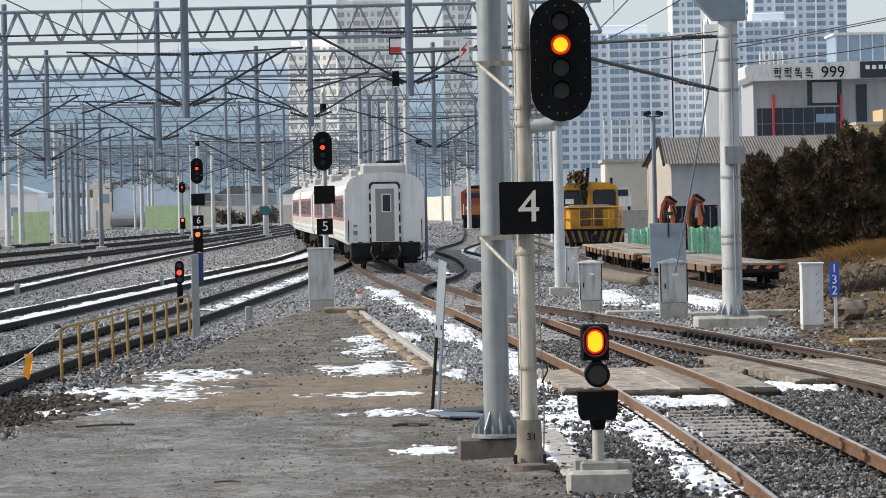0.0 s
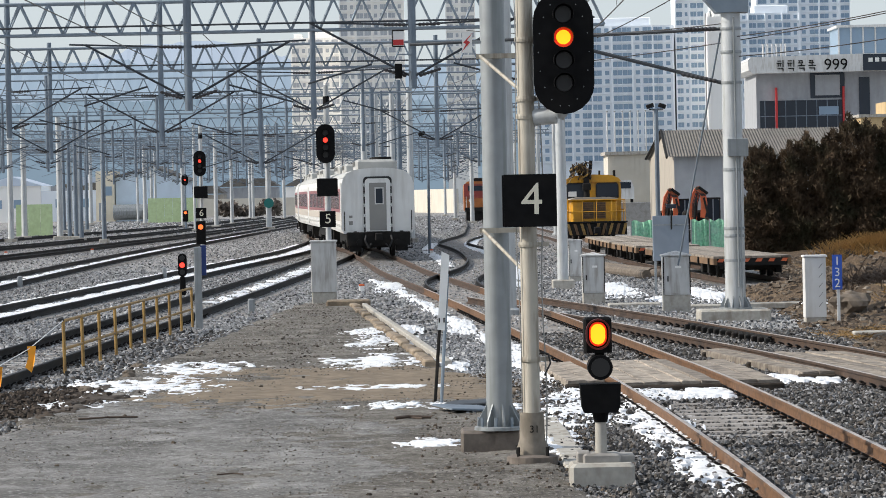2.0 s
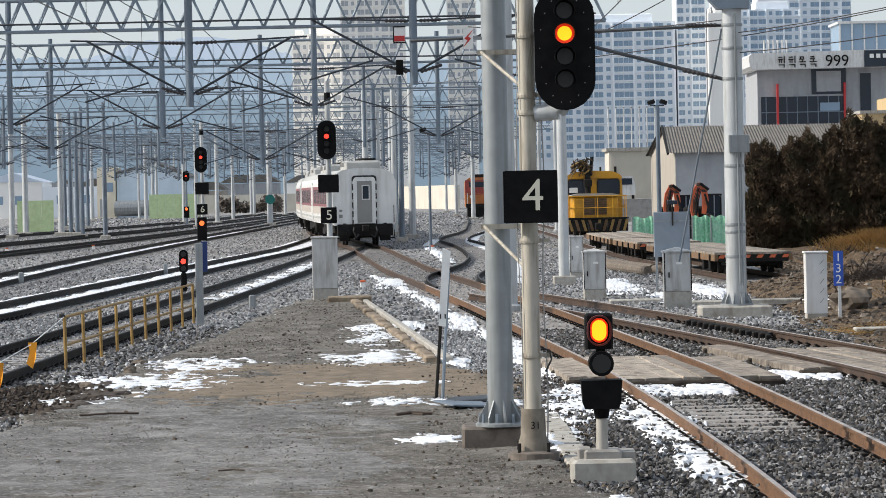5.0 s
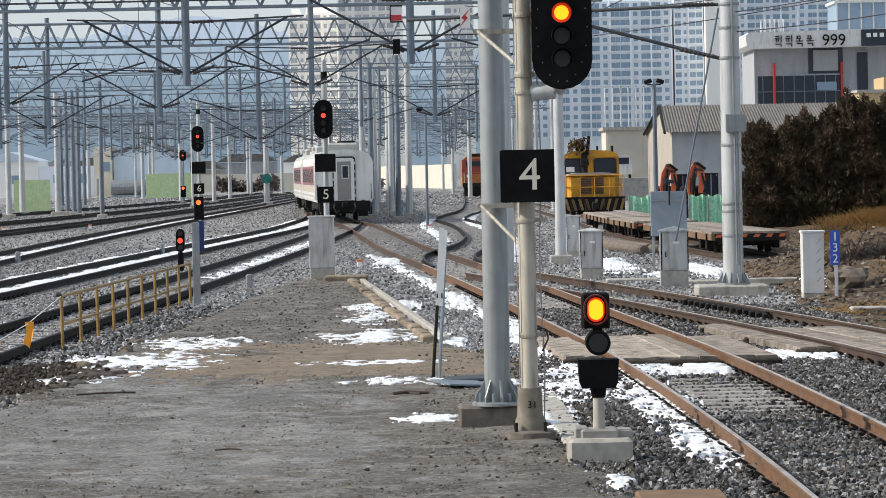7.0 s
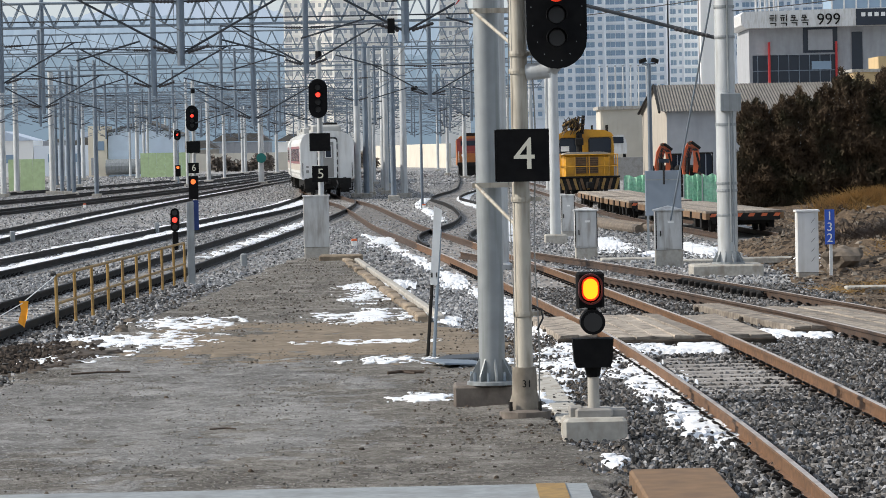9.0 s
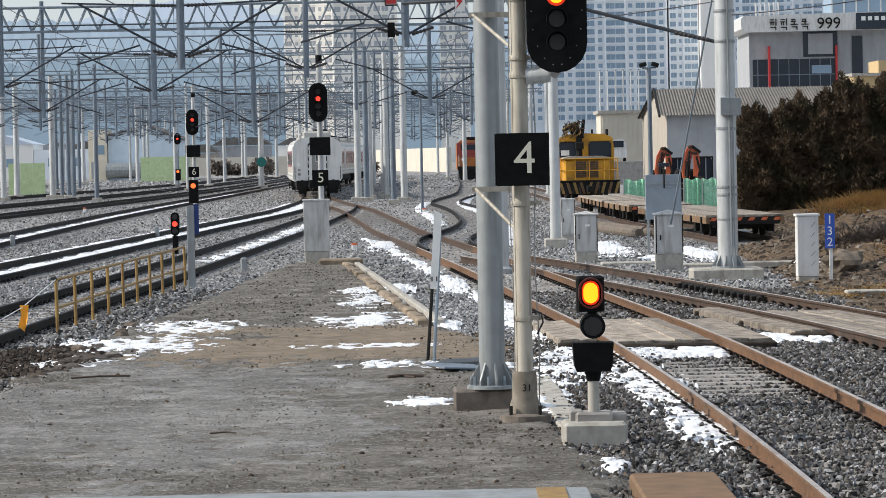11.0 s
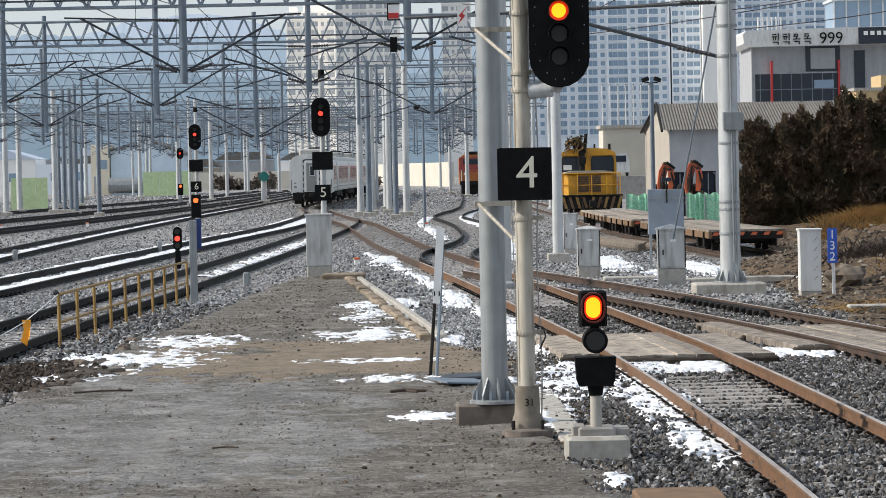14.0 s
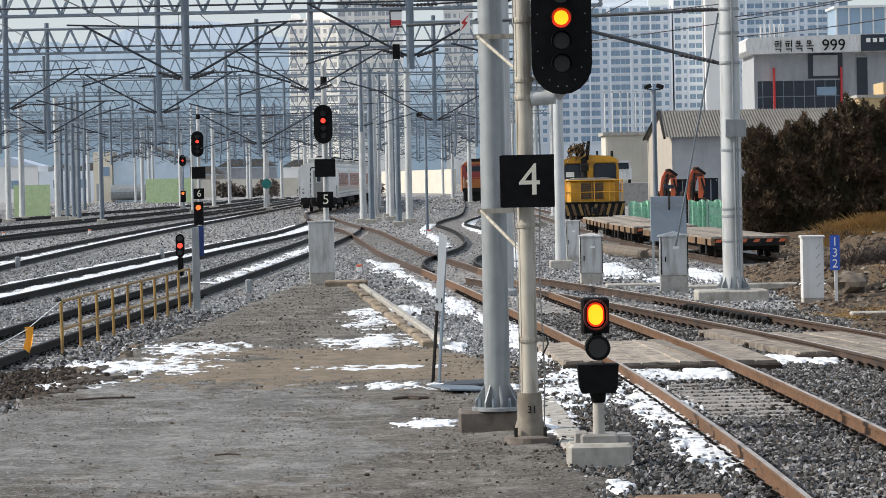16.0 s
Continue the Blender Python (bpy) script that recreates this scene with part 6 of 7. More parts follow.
        for y in (-1.0, 0.4):
            part("rail_post", Solid().tube((x, y, 1.1), (x, y, 2.14), 0.022, n=6), M["yellow"], t)
    for x in (-0.7, 0.0, 0.75):
        part("rail_post", Solid().tube((x, -1.0, 1.1), (x, -1.0, 2.14), 0.022, n=6), M["yellow"], t)
    for z in (1.60, 2.14):
        part("front_rail", Solid().tube((-1.42, -1.0, z), (1.42, -1.0, z), 0.022, n=6), M["yellow"], t)
    cr = part("crane", Solid().tube((-0.35, 1.4, 2.2), (-0.35, 1.4, 3.1), 0.16, n=10).box(-0.35, 1.3, 2.75, 0.42, 0.3, 0.34, 0.04).tube((-0.35, 1.4, 3.0), (-0.5, 1.6, 3.75), 0.13, n=8).tube((-0.5, 1.6, 3.75), (-1.1, 1.8, 3.55), 0.12, n=8).tube((-1.1, 1.8, 3.55), (-1.0, 1.7, 3.25), 0.1, n=7).tube((-0.2, 1.5, 3.1), (-0.1, 1.7, 3.95), 0.09, n=7).tube((-0.75, 1.6, 3.3), (-0.3, 1.6, 3.9), 0.07, n=7).box(-0.6, 1.7, 3.55, 0.5, 0.4, 0.3, 0.05), M["under"], t, "dark folded hydraulic crane")
    random.seed(40)
    for i in range(30):
        hx, hz = random.uniform(-1.1, -0.05), random.uniform(3.15, 3.75)
        part("hose", Solid().path([(hx, 1.4, hz), (hx + random.uniform(-0.15, 0.15), 1.2, hz + random.uniform(0.1, 0.28)), (hx + random.uniform(-0.3, 0.3), 1.4, hz + random.uniform(-0.3, 0.1))], random.uniform(0.02, 0.04), 5), M["cranerust"] if i % 3 else M["fence_yellow"], cr)
    for x, w in ((0.35, 0.05), (1.1, 0.07)):
        part("roof_horn", Solid().tube((x, 2.1, 3.2), (x, 2.1, 3.5), w, n=8), M["under"], t)
    for y in (1.2, 7.5):
        wheelset(t, y, 0.42)
    t.matrix_basis = on_siding(151.2) @ Matrix.Diagonal((0.92, 1, 1, 1))


yellow_railcar()


def limb(pts, w):
    """A flat tapering outline along a bent way, for the arm of a machine."""
    left, right = [], []
    for i, (p, q) in enumerate(pts):
        a, b = pts[max(i - 1, 0)], pts[min(i + 1, len(pts) - 1)]
        d = math.hypot(b[0] - a[0], b[1] - a[1])
        k = w * (1.0 if 0 < i < len(pts) - 1 else 0.65)
        nx, nq = -(b[1] - a[1]) / d * k, (b[0] - a[0]) / d * k
        left.append((p + nx, q + nq))
        right.append((p - nx, q - nq))
    return left + right[::-1]


def excavator(x, y, m, label, cab_side):
    """A tracked digger, its boom folded up in front: x, y of its middle; m: scale."""
    t = thing("excavator", label, "excavator", "excavators behind the nets")
    for sx in (-0.75, 0.75):
        tr = part("track", Solid().prism([(a + sx * 1.0, b) for a, b in ((-0.24, 0.0), (0.24, 0.0), (0.24, 0.62), (-0.24, 0.62))], -1.4, 1.4), M["under"], t)
        for k in range(4):
            part("roller", Solid().tube((sx - 0.26, -1.0 + k * 0.66, 0.3), (sx + 0.26, -1.0 + k * 0.66, 0.3), 0.2, n=10), M["cranerust"], tr)
    part("upper_deck", Solid().box(0, 0.3, 0.86, 2.1, 2.3, 0.3, 0.06), M["under"], t)
    part("engine_cover", Solid().box(0.1, 1.05, 1.35, 1.9, 0.9, 0.8, 0.12), M["under"], t)
    cx = cab_side * 0.62
    cab = part("cab", Solid().prism([(cx - 0.45, 1.0), (cx + 0.45, 1.0), (cx + 0.45, 2.2), (cx + 0.36, 2.36), (cx - 0.36, 2.36), (cx - 0.45, 2.2)], -0.75, 0.5), M["glassdark"], t, "dark glazed cab")
    part("cab_roof", Solid().box(cx, -0.12, 2.40, 1.0, 1.45, 0.08, 0.03), M["under"], cab)
    for dx in (-0.45, 0.45, 0.08):
        part("cab_pillar", Solid().box(cx + dx, -0.77, 1.68, 0.06, 0.06, 1.36), M["under" if dx != 0.08 else "cabinet_blue"], cab)
    bx = -cab_side * 0.28
    bm = part("boom", Solid().prism(limb([(bx - 0.1, 0.9), (bx - 0.16, 1.7), (bx - 0.05, 2.5), (bx + 0.12, 2.95)], 0.22), -1.25, -0.85), M["orange"], t, "orange boom")
    part("stick", Solid().prism(limb([(bx + 0.05, 3.0), (bx + 0.36, 2.74), (bx + 0.44, 2.1), (bx + 0.34, 1.35)], 0.17), -1.55, -1.27), M["orange"], bm, "orange dipper arm")
    part("ram", Solid().tube((bx - 0.1, -1.42, 1.2), (bx - 0.02, -1.42, 2.2), 0.085, n=8).tube((bx - 0.02, -1.42, 2.2), (bx + 0.05, -1.42, 2.7), 0.05, n=8).tube((bx + 0.15, -1.62, 3.02), (bx + 0.62, -1.62, 2.66), 0.08, n=8).tube((bx + 0.4, -1.64, 2.45), (bx + 0.6, -1.64, 1.6), 0.06, n=8), M["under"], bm, "dark hydraulic rams")
    for k in range(5):
        part("hose", Solid().path([(bx - 0.2 + 0.06 * k, -1.3, 1.4), (bx - 0.22 + 0.07 * k, -1.5, 2.1), (bx + 0.02 + 0.06 * k, -1.5, 2.8), (bx + 0.3 + 0.05 * k, -1.6, 2.55)], 0.025, 5), M["rubber"], bm)
    part("pin", Solid().tube((bx + 0.06, -1.66, 2.96), (bx + 0.06, -0.8, 2.96), 0.1, n=10).tube((bx + 0.56, -1.66, 1.3), (bx + 0.56, -1.2, 1.3), 0.09, n=10), M["cranerust"], bm)
    part("bucket", Solid().prism([(bx + 0.3, 1.2), (bx + 0.75, 1.3), (bx + 0.85, 0.8), (bx + 0.6, 0.45), (bx + 0.25, 0.5)], -1.8, -1.05), M["cranerust"], bm, "rusty bucket")
    t.matrix_basis = Matrix.Translation((x, y, GZ)) @ Matrix.Diagonal((m, 1, m, 1))


excavator(12.25, 176, 0.92, "orange excavator with a folded boom behind green nets", 1)
excavator(13.25, 170, 0.94, "orange excavator with a dark cab and raised arm", 1)
for x0, x1, y in ((8.55, 9.75, 150), (11.3, 13.0, 150)):
    f = thing("net_fence", "green mesh sheets hung on a low site fence", "fence", "green net fences")
    n = int((x1 - x0) / 0.7)
    for i in range(n):
        px, pw = x0 + (i + 0.5) * (x1 - x0) / n, (x1 - x0) / n * 0.96
        fold = [(px + pw * (k / 12 - 0.5), 0.05 * math.sin(k * 1.9 + i) + 0.03 * math.sin(k * 4.1)) for k in range(13)]
        top = [1.12 + 0.05 * math.sin(k * 0.9 + 2 * i) for k in range(13)]
        net = Solid().add([(a, y + o + d, z) for d in (0.0, 0.012) for j in (0, 1) for (a, o), h in zip(fold, top) for z in ((GZ, h)[j],)],
                          [q for k in range(12) for q in ((k, k + 1, k + 14, k + 13), (26 + k + 1, 26 + k, 26 + k + 13, 26 + k + 14))])
        part("panel", net, M["green_net"], f)
        part("post", Solid().tube((x0 + i * (x1 - x0) / n, y - 0.05, GZ), (x0 + i * (x1 - x0) / n, y - 0.05, 1.16), 0.03, n=6), M["galv"], f)


def coach_outline():
    half = [(1.40, 0.98), (1.47, 1.12), (1.50, 1.5), (1.50, 2.75), (1.48, 3.02), (1.41, 3.26), (1.26, 3.45), (1.02, 3.57), (0.68, 3.64), (0.35, 3.67)]
    return [(-x, z) for x, z in half] + [(0, 3.68)] + half[::-1]


def coach():
    """A passenger coach 23.2 m long, about its middle; its rear end looks towards -y."""
    t = thing("passenger_coach", "white passenger coach with a red window band and grey end door", "train coach", "coaches of the train")
    h = 11.6
    part("body", Solid().prism(coach_outline(), -h, h), M["coach_white"], t)
    rf = [(x * 1.004, z + 0.006) for x, z in coach_outline()[5:16]]
    part("roof", Solid().prism(rf + [(x * 0.97, z - 0.02) for x, z in rf[::-1]], -h + 0.25, h - 0.25), M["coach_roof"], t)
    for s in (-1, 1):
        part("red_band", Solid().box(s * 1.504, 0, 2.35, 0.016, 2 * h - 3.2, 1.0), M["coach_red"], t)
        for i in range(10):
            w = part("window", Solid().box(s * 1.512, -8.1 + i * 1.8, 2.35, 0.016, 1.35, 0.72), M["coachglass"], t)
        for y in (-h + 0.75, h - 0.75):
            part("side_door", Solid().box(s * 1.50, y, 2.1, 0.03, 0.85, 1.95), M["coach_white"], t)
        part("lower_panel", Solid().box(s * 1.503, 0, 1.66, 0.012, 2 * h - 0.3, 0.34), M["coach_cream"], t, "cream lower side panel")
        part("skirt_stripe", Solid().box(s * 1.492, 0, 1.30, 0.03, 2 * h - 0.6, 0.10), M["coach_roof"], t)
    for e in (-1, 1):
        y = e * (h + 0.05)
        arch = lambda w, z1, n=8: [(-w, 1.0)] + [(-w + 0.16 - 0.16 * math.cos(a), z1 - 0.16 + 0.16 * math.sin(a)) for a in (math.pi / 2 * k / n for k in range(n + 1))] + [(w - 0.16 + 0.16 * math.sin(a), z1 - 0.16 + 0.16 * math.cos(a)) for a in (math.pi / 2 * k / n for k in range(n + 1))] + [(w, 1.0)]
        part("seal", Solid().prism(arch(0.585, 3.32), y - 0.05, y + 0.05), M["rubber"], t, "black rubber gangway seal")
        part("gangway_frame", Solid().prism(arch(0.52, 3.24), y - 0.07, y + 0.07), M["coach_white"], t, "pale gangway frame")
        part("threshold", Solid().box(0, y, 1.03, 1.0, 0.3, 0.07, 0.01), M["under"], t)
        dr = part("end_door", Solid().box(0, y + e * 0.03, 2.08, 0.70, 0.1, 1.96), M["door_grey"], t)
        part("window", Solid().box(0.06, y + e * 0.088, 2.52, 0.28, 0.02, 0.60), M["glassdark"], dr)
        part("window_rim", Solid().box(0.06, y + e * 0.08, 2.52, 0.37, 0.02, 0.70), M["whitepaint"], dr)
        for s in (-1, 1):
            for k in range(5):
                part("seal_patch", Solid().box(s * 0.555, y + e * 0.055, 1.3 + k * 0.42, 0.05, 0.02, 0.13), M["whitepaint"], t)
        part("end_beam", Solid().box(0, e * (h - 0.05), 0.76, 2.62, 0.5, 0.56, 0.03).box(-0.95, e * (h - 0.05), 0.45, 0.5, 0.4, 0.4, 0.05).box(0.95, e * (h - 0.05), 0.45, 0.5, 0.4, 0.4, 0.05), M["under"], t)
        part("placard", Solid().box(-e * -1.12, e * (h + 0.006), 1.42, 0.16, 0.012, 0.16).box(-e * -1.12, e * (h + 0.006), 1.68, 0.14, 0.012, 0.1), M["door_grey"], t)
        part("coupler", Solid().box(0, e * (h + 0.3), 0.86, 0.3, 0.7, 0.28, 0.04), M["under"], t)
        for s in (-1, 1):
            part("hose", Solid().path([(s * 0.5, e * (h + 0.1), 0.98), (s * 0.56, e * (h + 0.34), 0.7), (s * 0.42, e * (h + 0.36), 0.4), (s * 0.3, e * (h + 0.2), 0.55)], 0.045), M["rubber"], t)
            part("buffer_pad", Solid().tube((s * 0.78, e * (h + 0.1), 0.62), (s * 0.78, e * (h + 0.34), 0.62), 0.13, n=10), M["under"], t)
            part("step", Solid().box(s * 1.2, e * (h + 0.1), 0.38, 0.4, 0.2, 0.05).box(s * 1.03, e * (h + 0.1), 0.55, 0.04, 0.06, 0.4).box(s * 1.37, e * (h + 0.1), 0.55, 0.04, 0.06, 0.4), M["under"], t)
            part("jumper_socket", Solid().box(s * 0.95, e * (h + 0.1), 0.98, 0.16, 0.14, 0.2, 0.02), M["under"], t)
            part("grab_rail", Solid().tube((s * 1.38, e * (h + 0.04), 1.1), (s * 1.38, e * (h + 0.04), 1.9), 0.018, n=5), M["under"], t)
        bg = part("bogie", Solid().box(-0.95, e * 7.6, 0.55, 0.2, 3.0, 0.32, 0.03).box(0.95, e * 7.6, 0.55, 0.2, 3.0, 0.32, 0.03).box(0, e * 7.6, 0.6, 1.9, 0.5, 0.3), M["under"], t)
        for dy in (-1.1, 1.1):
            y2 = e * 7.6 + dy
            part("wheelset", Solid().tube((-0.79, y2, 0.43), (-0.66, y2, 0.43), 0.43, n=18).tube((0.66, y2, 0.43), (0.79, y2, 0.43), 0.43, n=18).tube((-0.66, y2, 0.43), (0.66, y2, 0.43), 0.08, n=8), M["under"], bg)
        un = part("roof_unit", Solid().box(0, e * 8.7, 3.80, 1.7, 4.2, 0.46, 0.10), M["coach_roof"], t, "grey roof cooling unit")
        for yf in (7.6, 9.9):
            part("fan_cowl", Solid().tube((0.25, e * yf, 4.0), (0.25, e * yf, 4.14), 0.42, n=14), M["under"], un)
        for k in range(9):
            part("louvre", Solid().box(0.0, e * (6.9 + k * 0.42), 3.86, 1.73, 0.10, 0.2), M["door_grey"], un)
    part("underframe", Solid().box(0, 0, 0.8, 2.3, 11, 0.5, 0.04), M["under"], t)
    return t


first = coach()
TRAIN = [first] + [copy_thing(first, Matrix()) for _ in range(4)]


def main_x(y):
    return float(np.interp(y, MAIN_Y, MAIN_X))


def orange_loco():
    t = thing("locomotive", "orange and red locomotive standing on a far track", "locomotive")
    x, y = 3.55, 326.0
    part("body", Solid().prism([(x - 1.5, 0.9), (x + 1.5, 0.9), (x + 1.5, 3.4), (x + 1.1, 3.8), (x - 1.1, 3.8), (x - 1.5, 3.4)], y, y + 14), M["loco_orange"], t)
    part("upper_band", Solid().box(x, y - 0.01, 2.9, 3.02, 0.05, 1.3), M["loco_red"], t)
    part("window", Solid().box(x, y - 0.04, 3.1, 2.2, 0.05, 0.5), M["glassdark"], t)
    for s in (-1, 1):
        part("headlamp", Solid().tube((x + s * 0.9, y - 0.02, 1.9), (x + s * 0.9, y - 0.1, 1.9), 0.16, n=12), M["signwhite"], t)
        part("hand_rail", Solid().tube((x + s * 1.3, y - 0.15, 1.0), (x + s * 1.3, y - 0.15, 2.3), 0.03, n=6), M["whitepaint"], t)
    part("nose_band", Solid().box(x, y - 0.02, 2.15, 3.03, 0.06, 0.10), M["loco_red"], t)
    part("buffer_beam", Solid().box(x, y - 0.15, 1.0, 2.9, 0.3, 0.4, 0.03), M["under"], t)
    part("roof_gear", Solid().box(x, y + 4, 3.95, 1.8, 6, 0.35, 0.05), M["under"], t)
    part("underframe", Solid().box(x, y + 7, 0.38, 2.6, 14, 1.1), M["under"], t)


orange_loco()


# ---- hedge ----
def hedge():
    t = thing("conifer_hedge", "tall dense brown-green conifer hedge in winter", "hedge")
    rng = np.random.default_rng(4)
    for i in range(9):
        x = 13.0 + i * 1.1
        part("trunk", Solid().tube((x, 126.5, GZ), (x + 0.1, 126.5, 4.0), 0.12, 0.04, n=6), M["bark"], t)
    n = 110000
    px = rng.uniform(11.2, 23.0, n)
    top = np.interp(px, [11.2, 11.6, 12.1, 13.5, 14.4, 15.0, 16.8, 23], [2.9, 3.5, 3.95, 4.05, 4.25, 4.75, 4.95, 5.3])
    top = top + 0.22 * np.sin(px * 3.3) + 0.16 * np.sin(px * 8.1 + 1) + 0.1 * np.sin(px * 19)
    u = rng.random(n)
    pz = -0.1 + (top + 0.1) * u ** 0.85 + np.abs(rng.normal(0, 0.06, n))
    bulge = np.sqrt(np.clip(1 - (pz / (top + 0.3)) ** 3, 0.05, 1))
    clump = np.array([noise.noise(Vector((p * 1.4, q * 1.4, 2.0))) + 0.5 * noise.noise(Vector((p * 4, q * 4, 5.0))) for p, q in zip(px, pz)])
    py = 126.5 - 2.0 * bulge - 0.5 * clump + rng.normal(0, 0.1, n) + np.abs(rng.normal(0, 0.3, n))
    edge = 11.25 + 0.9 * np.clip(u - 0.45, 0, 1) ** 1.3 + 0.2 * np.sin(pz * 3.3) + 0.1 * np.sin(pz * 9)
    px = np.maximum(px, edge + np.abs(rng.normal(0, 0.16, n)))
    c = np.stack([px, py, pz], 1)
    a = rng.normal(0, 1, (n, 3))
    a[:, 2] = np.abs(a[:, 2]) + 0.6
    a /= np.linalg.norm(a, axis=1)[:, None]
    b = np.cross(a, rng.normal(0, 1, (n, 3)))
    b /= np.linalg.norm(b, axis=1)[:, None]
    l = rng.uniform(0.05, 0.13, (n, 1))
    v = np.stack([c - b * l * 0.3, c + b * l * 0.3, c + a * l + b * l * 0.14, c + a * l * 1.4], 1).reshape(-1, 3)
    me = bpy.data.meshes.new("foliage")
    me.from_pydata(v.tolist(), [], [(4 * k, 4 * k + 1, 4 * k + 2, 4 * k + 3) for k in range(n)])
    me.materials.append(M["leaf"])
    part("foliage", me, None, t)
    core = Solid()
    for i in range(10):
        core.tube((12.2 + i * 1.15, 126.6, GZ), (12.4 + i * 1.15, 126.6, 3.3 + i * 0.15), 0.75, 0.45, n=8)
    part("inner_growth", core, M["bark"], t)


hedge()


# ---- snow ----
SNOW = [(-4.88, 42.3, 0.4, 0.8), (-4.21, 46.2, 0.84, 1.85), (-3.84, 50.9, 0.66, 1.5), (-1.05, 52.0, 0.67, 1.75), (-1.24, 59.2, 0.41, 1.85), (-1.49, 63.4, 0.33, 1.35), (-0.92, 45.0, 0.7, 0.55),
        (-0.7, 41.0, 0.42, 0.5), (-0.18, 34.6, 0.3, 0.45), (0.42, 40.4, 0.49, 0.85), (1.53, 40.2, 0.38, 2.45), (1.16, 34.7, 0.18, 1.6), (2.99, 42.9, 0.72, 0.9)]
SNOW_BACK = [(2.41, 39.9, 0.17, 1.9), (2.48, 36.0, 0.22, 1.7), (2.54, 30.8, 0.16, 1.25), (5.03, 45.4, 0.51, 0.85), (1.16, 53.2, 0.12, 3.0), (0.30, 66.6, 0.16, 2.4), (-1.58, 96.6, 0.25, 3.0), (4.6, 89.6, 0.34, 4.0), (8.0, 70.5, 0.22, 2.0), (6.66, 83.2, 0.30, 3.2), (5.4, 79.5, 0.25, 2.0), (1.45, 27.4, 0.09, 0.35), (-0.86, 65.2, 0.22, 1.0), (0.12, 50.8, 0.14, 1.2)]


def level(x, y):
    return max(GZ, soil_height(x, y) if y < 84 and -6.6 < x < 2 else GZ, bank_height(x, y) if 42 < y < 126 and 5 < x < 20 else GZ)


def bed(x, y):
    """The top of the loose stones, or of the soil."""
    return max(level(x, y), -0.128)


for k, (x, y, rx, ry) in enumerate(SNOW + SNOW_BACK):
    def lift(a, b):
        d = 0.82 - ((a - x) / (rx * 1.25)) ** 2 - ((b - y) / (ry * 1.25)) ** 2
        q = d - 0.12 + 1.4 * nz(a, b * 0.35, 2.2, k) + 1.7 * nz(a, b * 0.45, 6.0, k) + 1.2 * nz(a, b * 0.8, 17.0, k)
        return bed(a, b) + (0.022 * min(q, 0.5) if q > 0 else -0.05)
    o = sheet("snow_patch", M["snow"], x - rx * 1.9, x + rx * 1.9, y - ry * 1.9, y + ry * 1.9, 90, 80, lift, None)
    tagged(o, "thin melting patch of old snow", "snow", "snow patches", "stuff")


def snow_strip(pts, half, cut, seed, z=-0.142, nx=15, step=0.12):
    """Snow lying along a track, broken by bare stretches; cut: how much is bare."""
    xs, ys = smooth_line(pts, step, 26)
    v, f = [], []
    for x, y in zip(xs, ys):
        for i in range(nx):
            o = (i / (nx - 1) - 0.5) * 2
            q = 1 - o * o - cut + 1.2 * nz(x + o * half, y * 0.3, 1.6, seed) + 1.1 * nz(x + o * half, y * 0.5, 6.0, seed) + 0.8 * nz(x + o * half, y * 0.7, 16.0, seed)
            v.append((x + o * half, y, z + (0.03 * min(q, 0.6) if q > 0 else -0.06)))
    for j in range(len(xs) - 1):
        for i in range(nx - 1):
            a = j * nx + i
            f.append((a, a + 1, a + nx + 1, a + nx))
    o = part("snow_strip", Solid().add(v, f), M["snow"], None, "", True)
    tagged(o, "strip of old snow lying along the track", "snow", "snow strips", "stuff")


L1 = [(-6.0, 84), (-5.25, 111), (-4.8, 136)]
L2 = [(-10.5, 72), (-8.6, 120), (-7.1, 155), (-7.0, 186)]
snow_strip(L1, 0.45, 1.0, 1)
snow_strip([(-11.5, 48)] + L2, 0.58, 0.42, 2)
snow_strip([(x - 1.2, y) for x, y in L2], 0.35, 0.6, 3)
snow_strip([(-12.4, 60), (-11.5, 80), (-9.9, 120), (-8.6, 150)], 0.6, 0.7, 9)
snow_strip([(-14.4, 100), (-14.9, 135), (-15.0, 180), (-14.6, 240)], 0.5, 0.7, 4)
snow_strip([(2.0, 37), (1.72, 43), (1.2, 52), (0.55, 63), (0.0, 72), (-0.95, 86), (-2.3, 104)], 0.22, 1.05, 5, -0.132)
snow_strip([(2.45, 28), (2.32, 34), (2.08, 41)], 0.30, 0.95, 6, -0.13)
snow_strip([(1.75, 92), (2.35, 110), (2.6, 122), (2.3, 140), (1.7, 155), (1.3, 172), (1.7, 190), (2.6, 210)], 0.36, 0.5, 7)
snow_strip([(0.25, 120), (-0.3, 140), (-0.9, 160), (-0.6, 180)], 0.3, 0.95, 8)


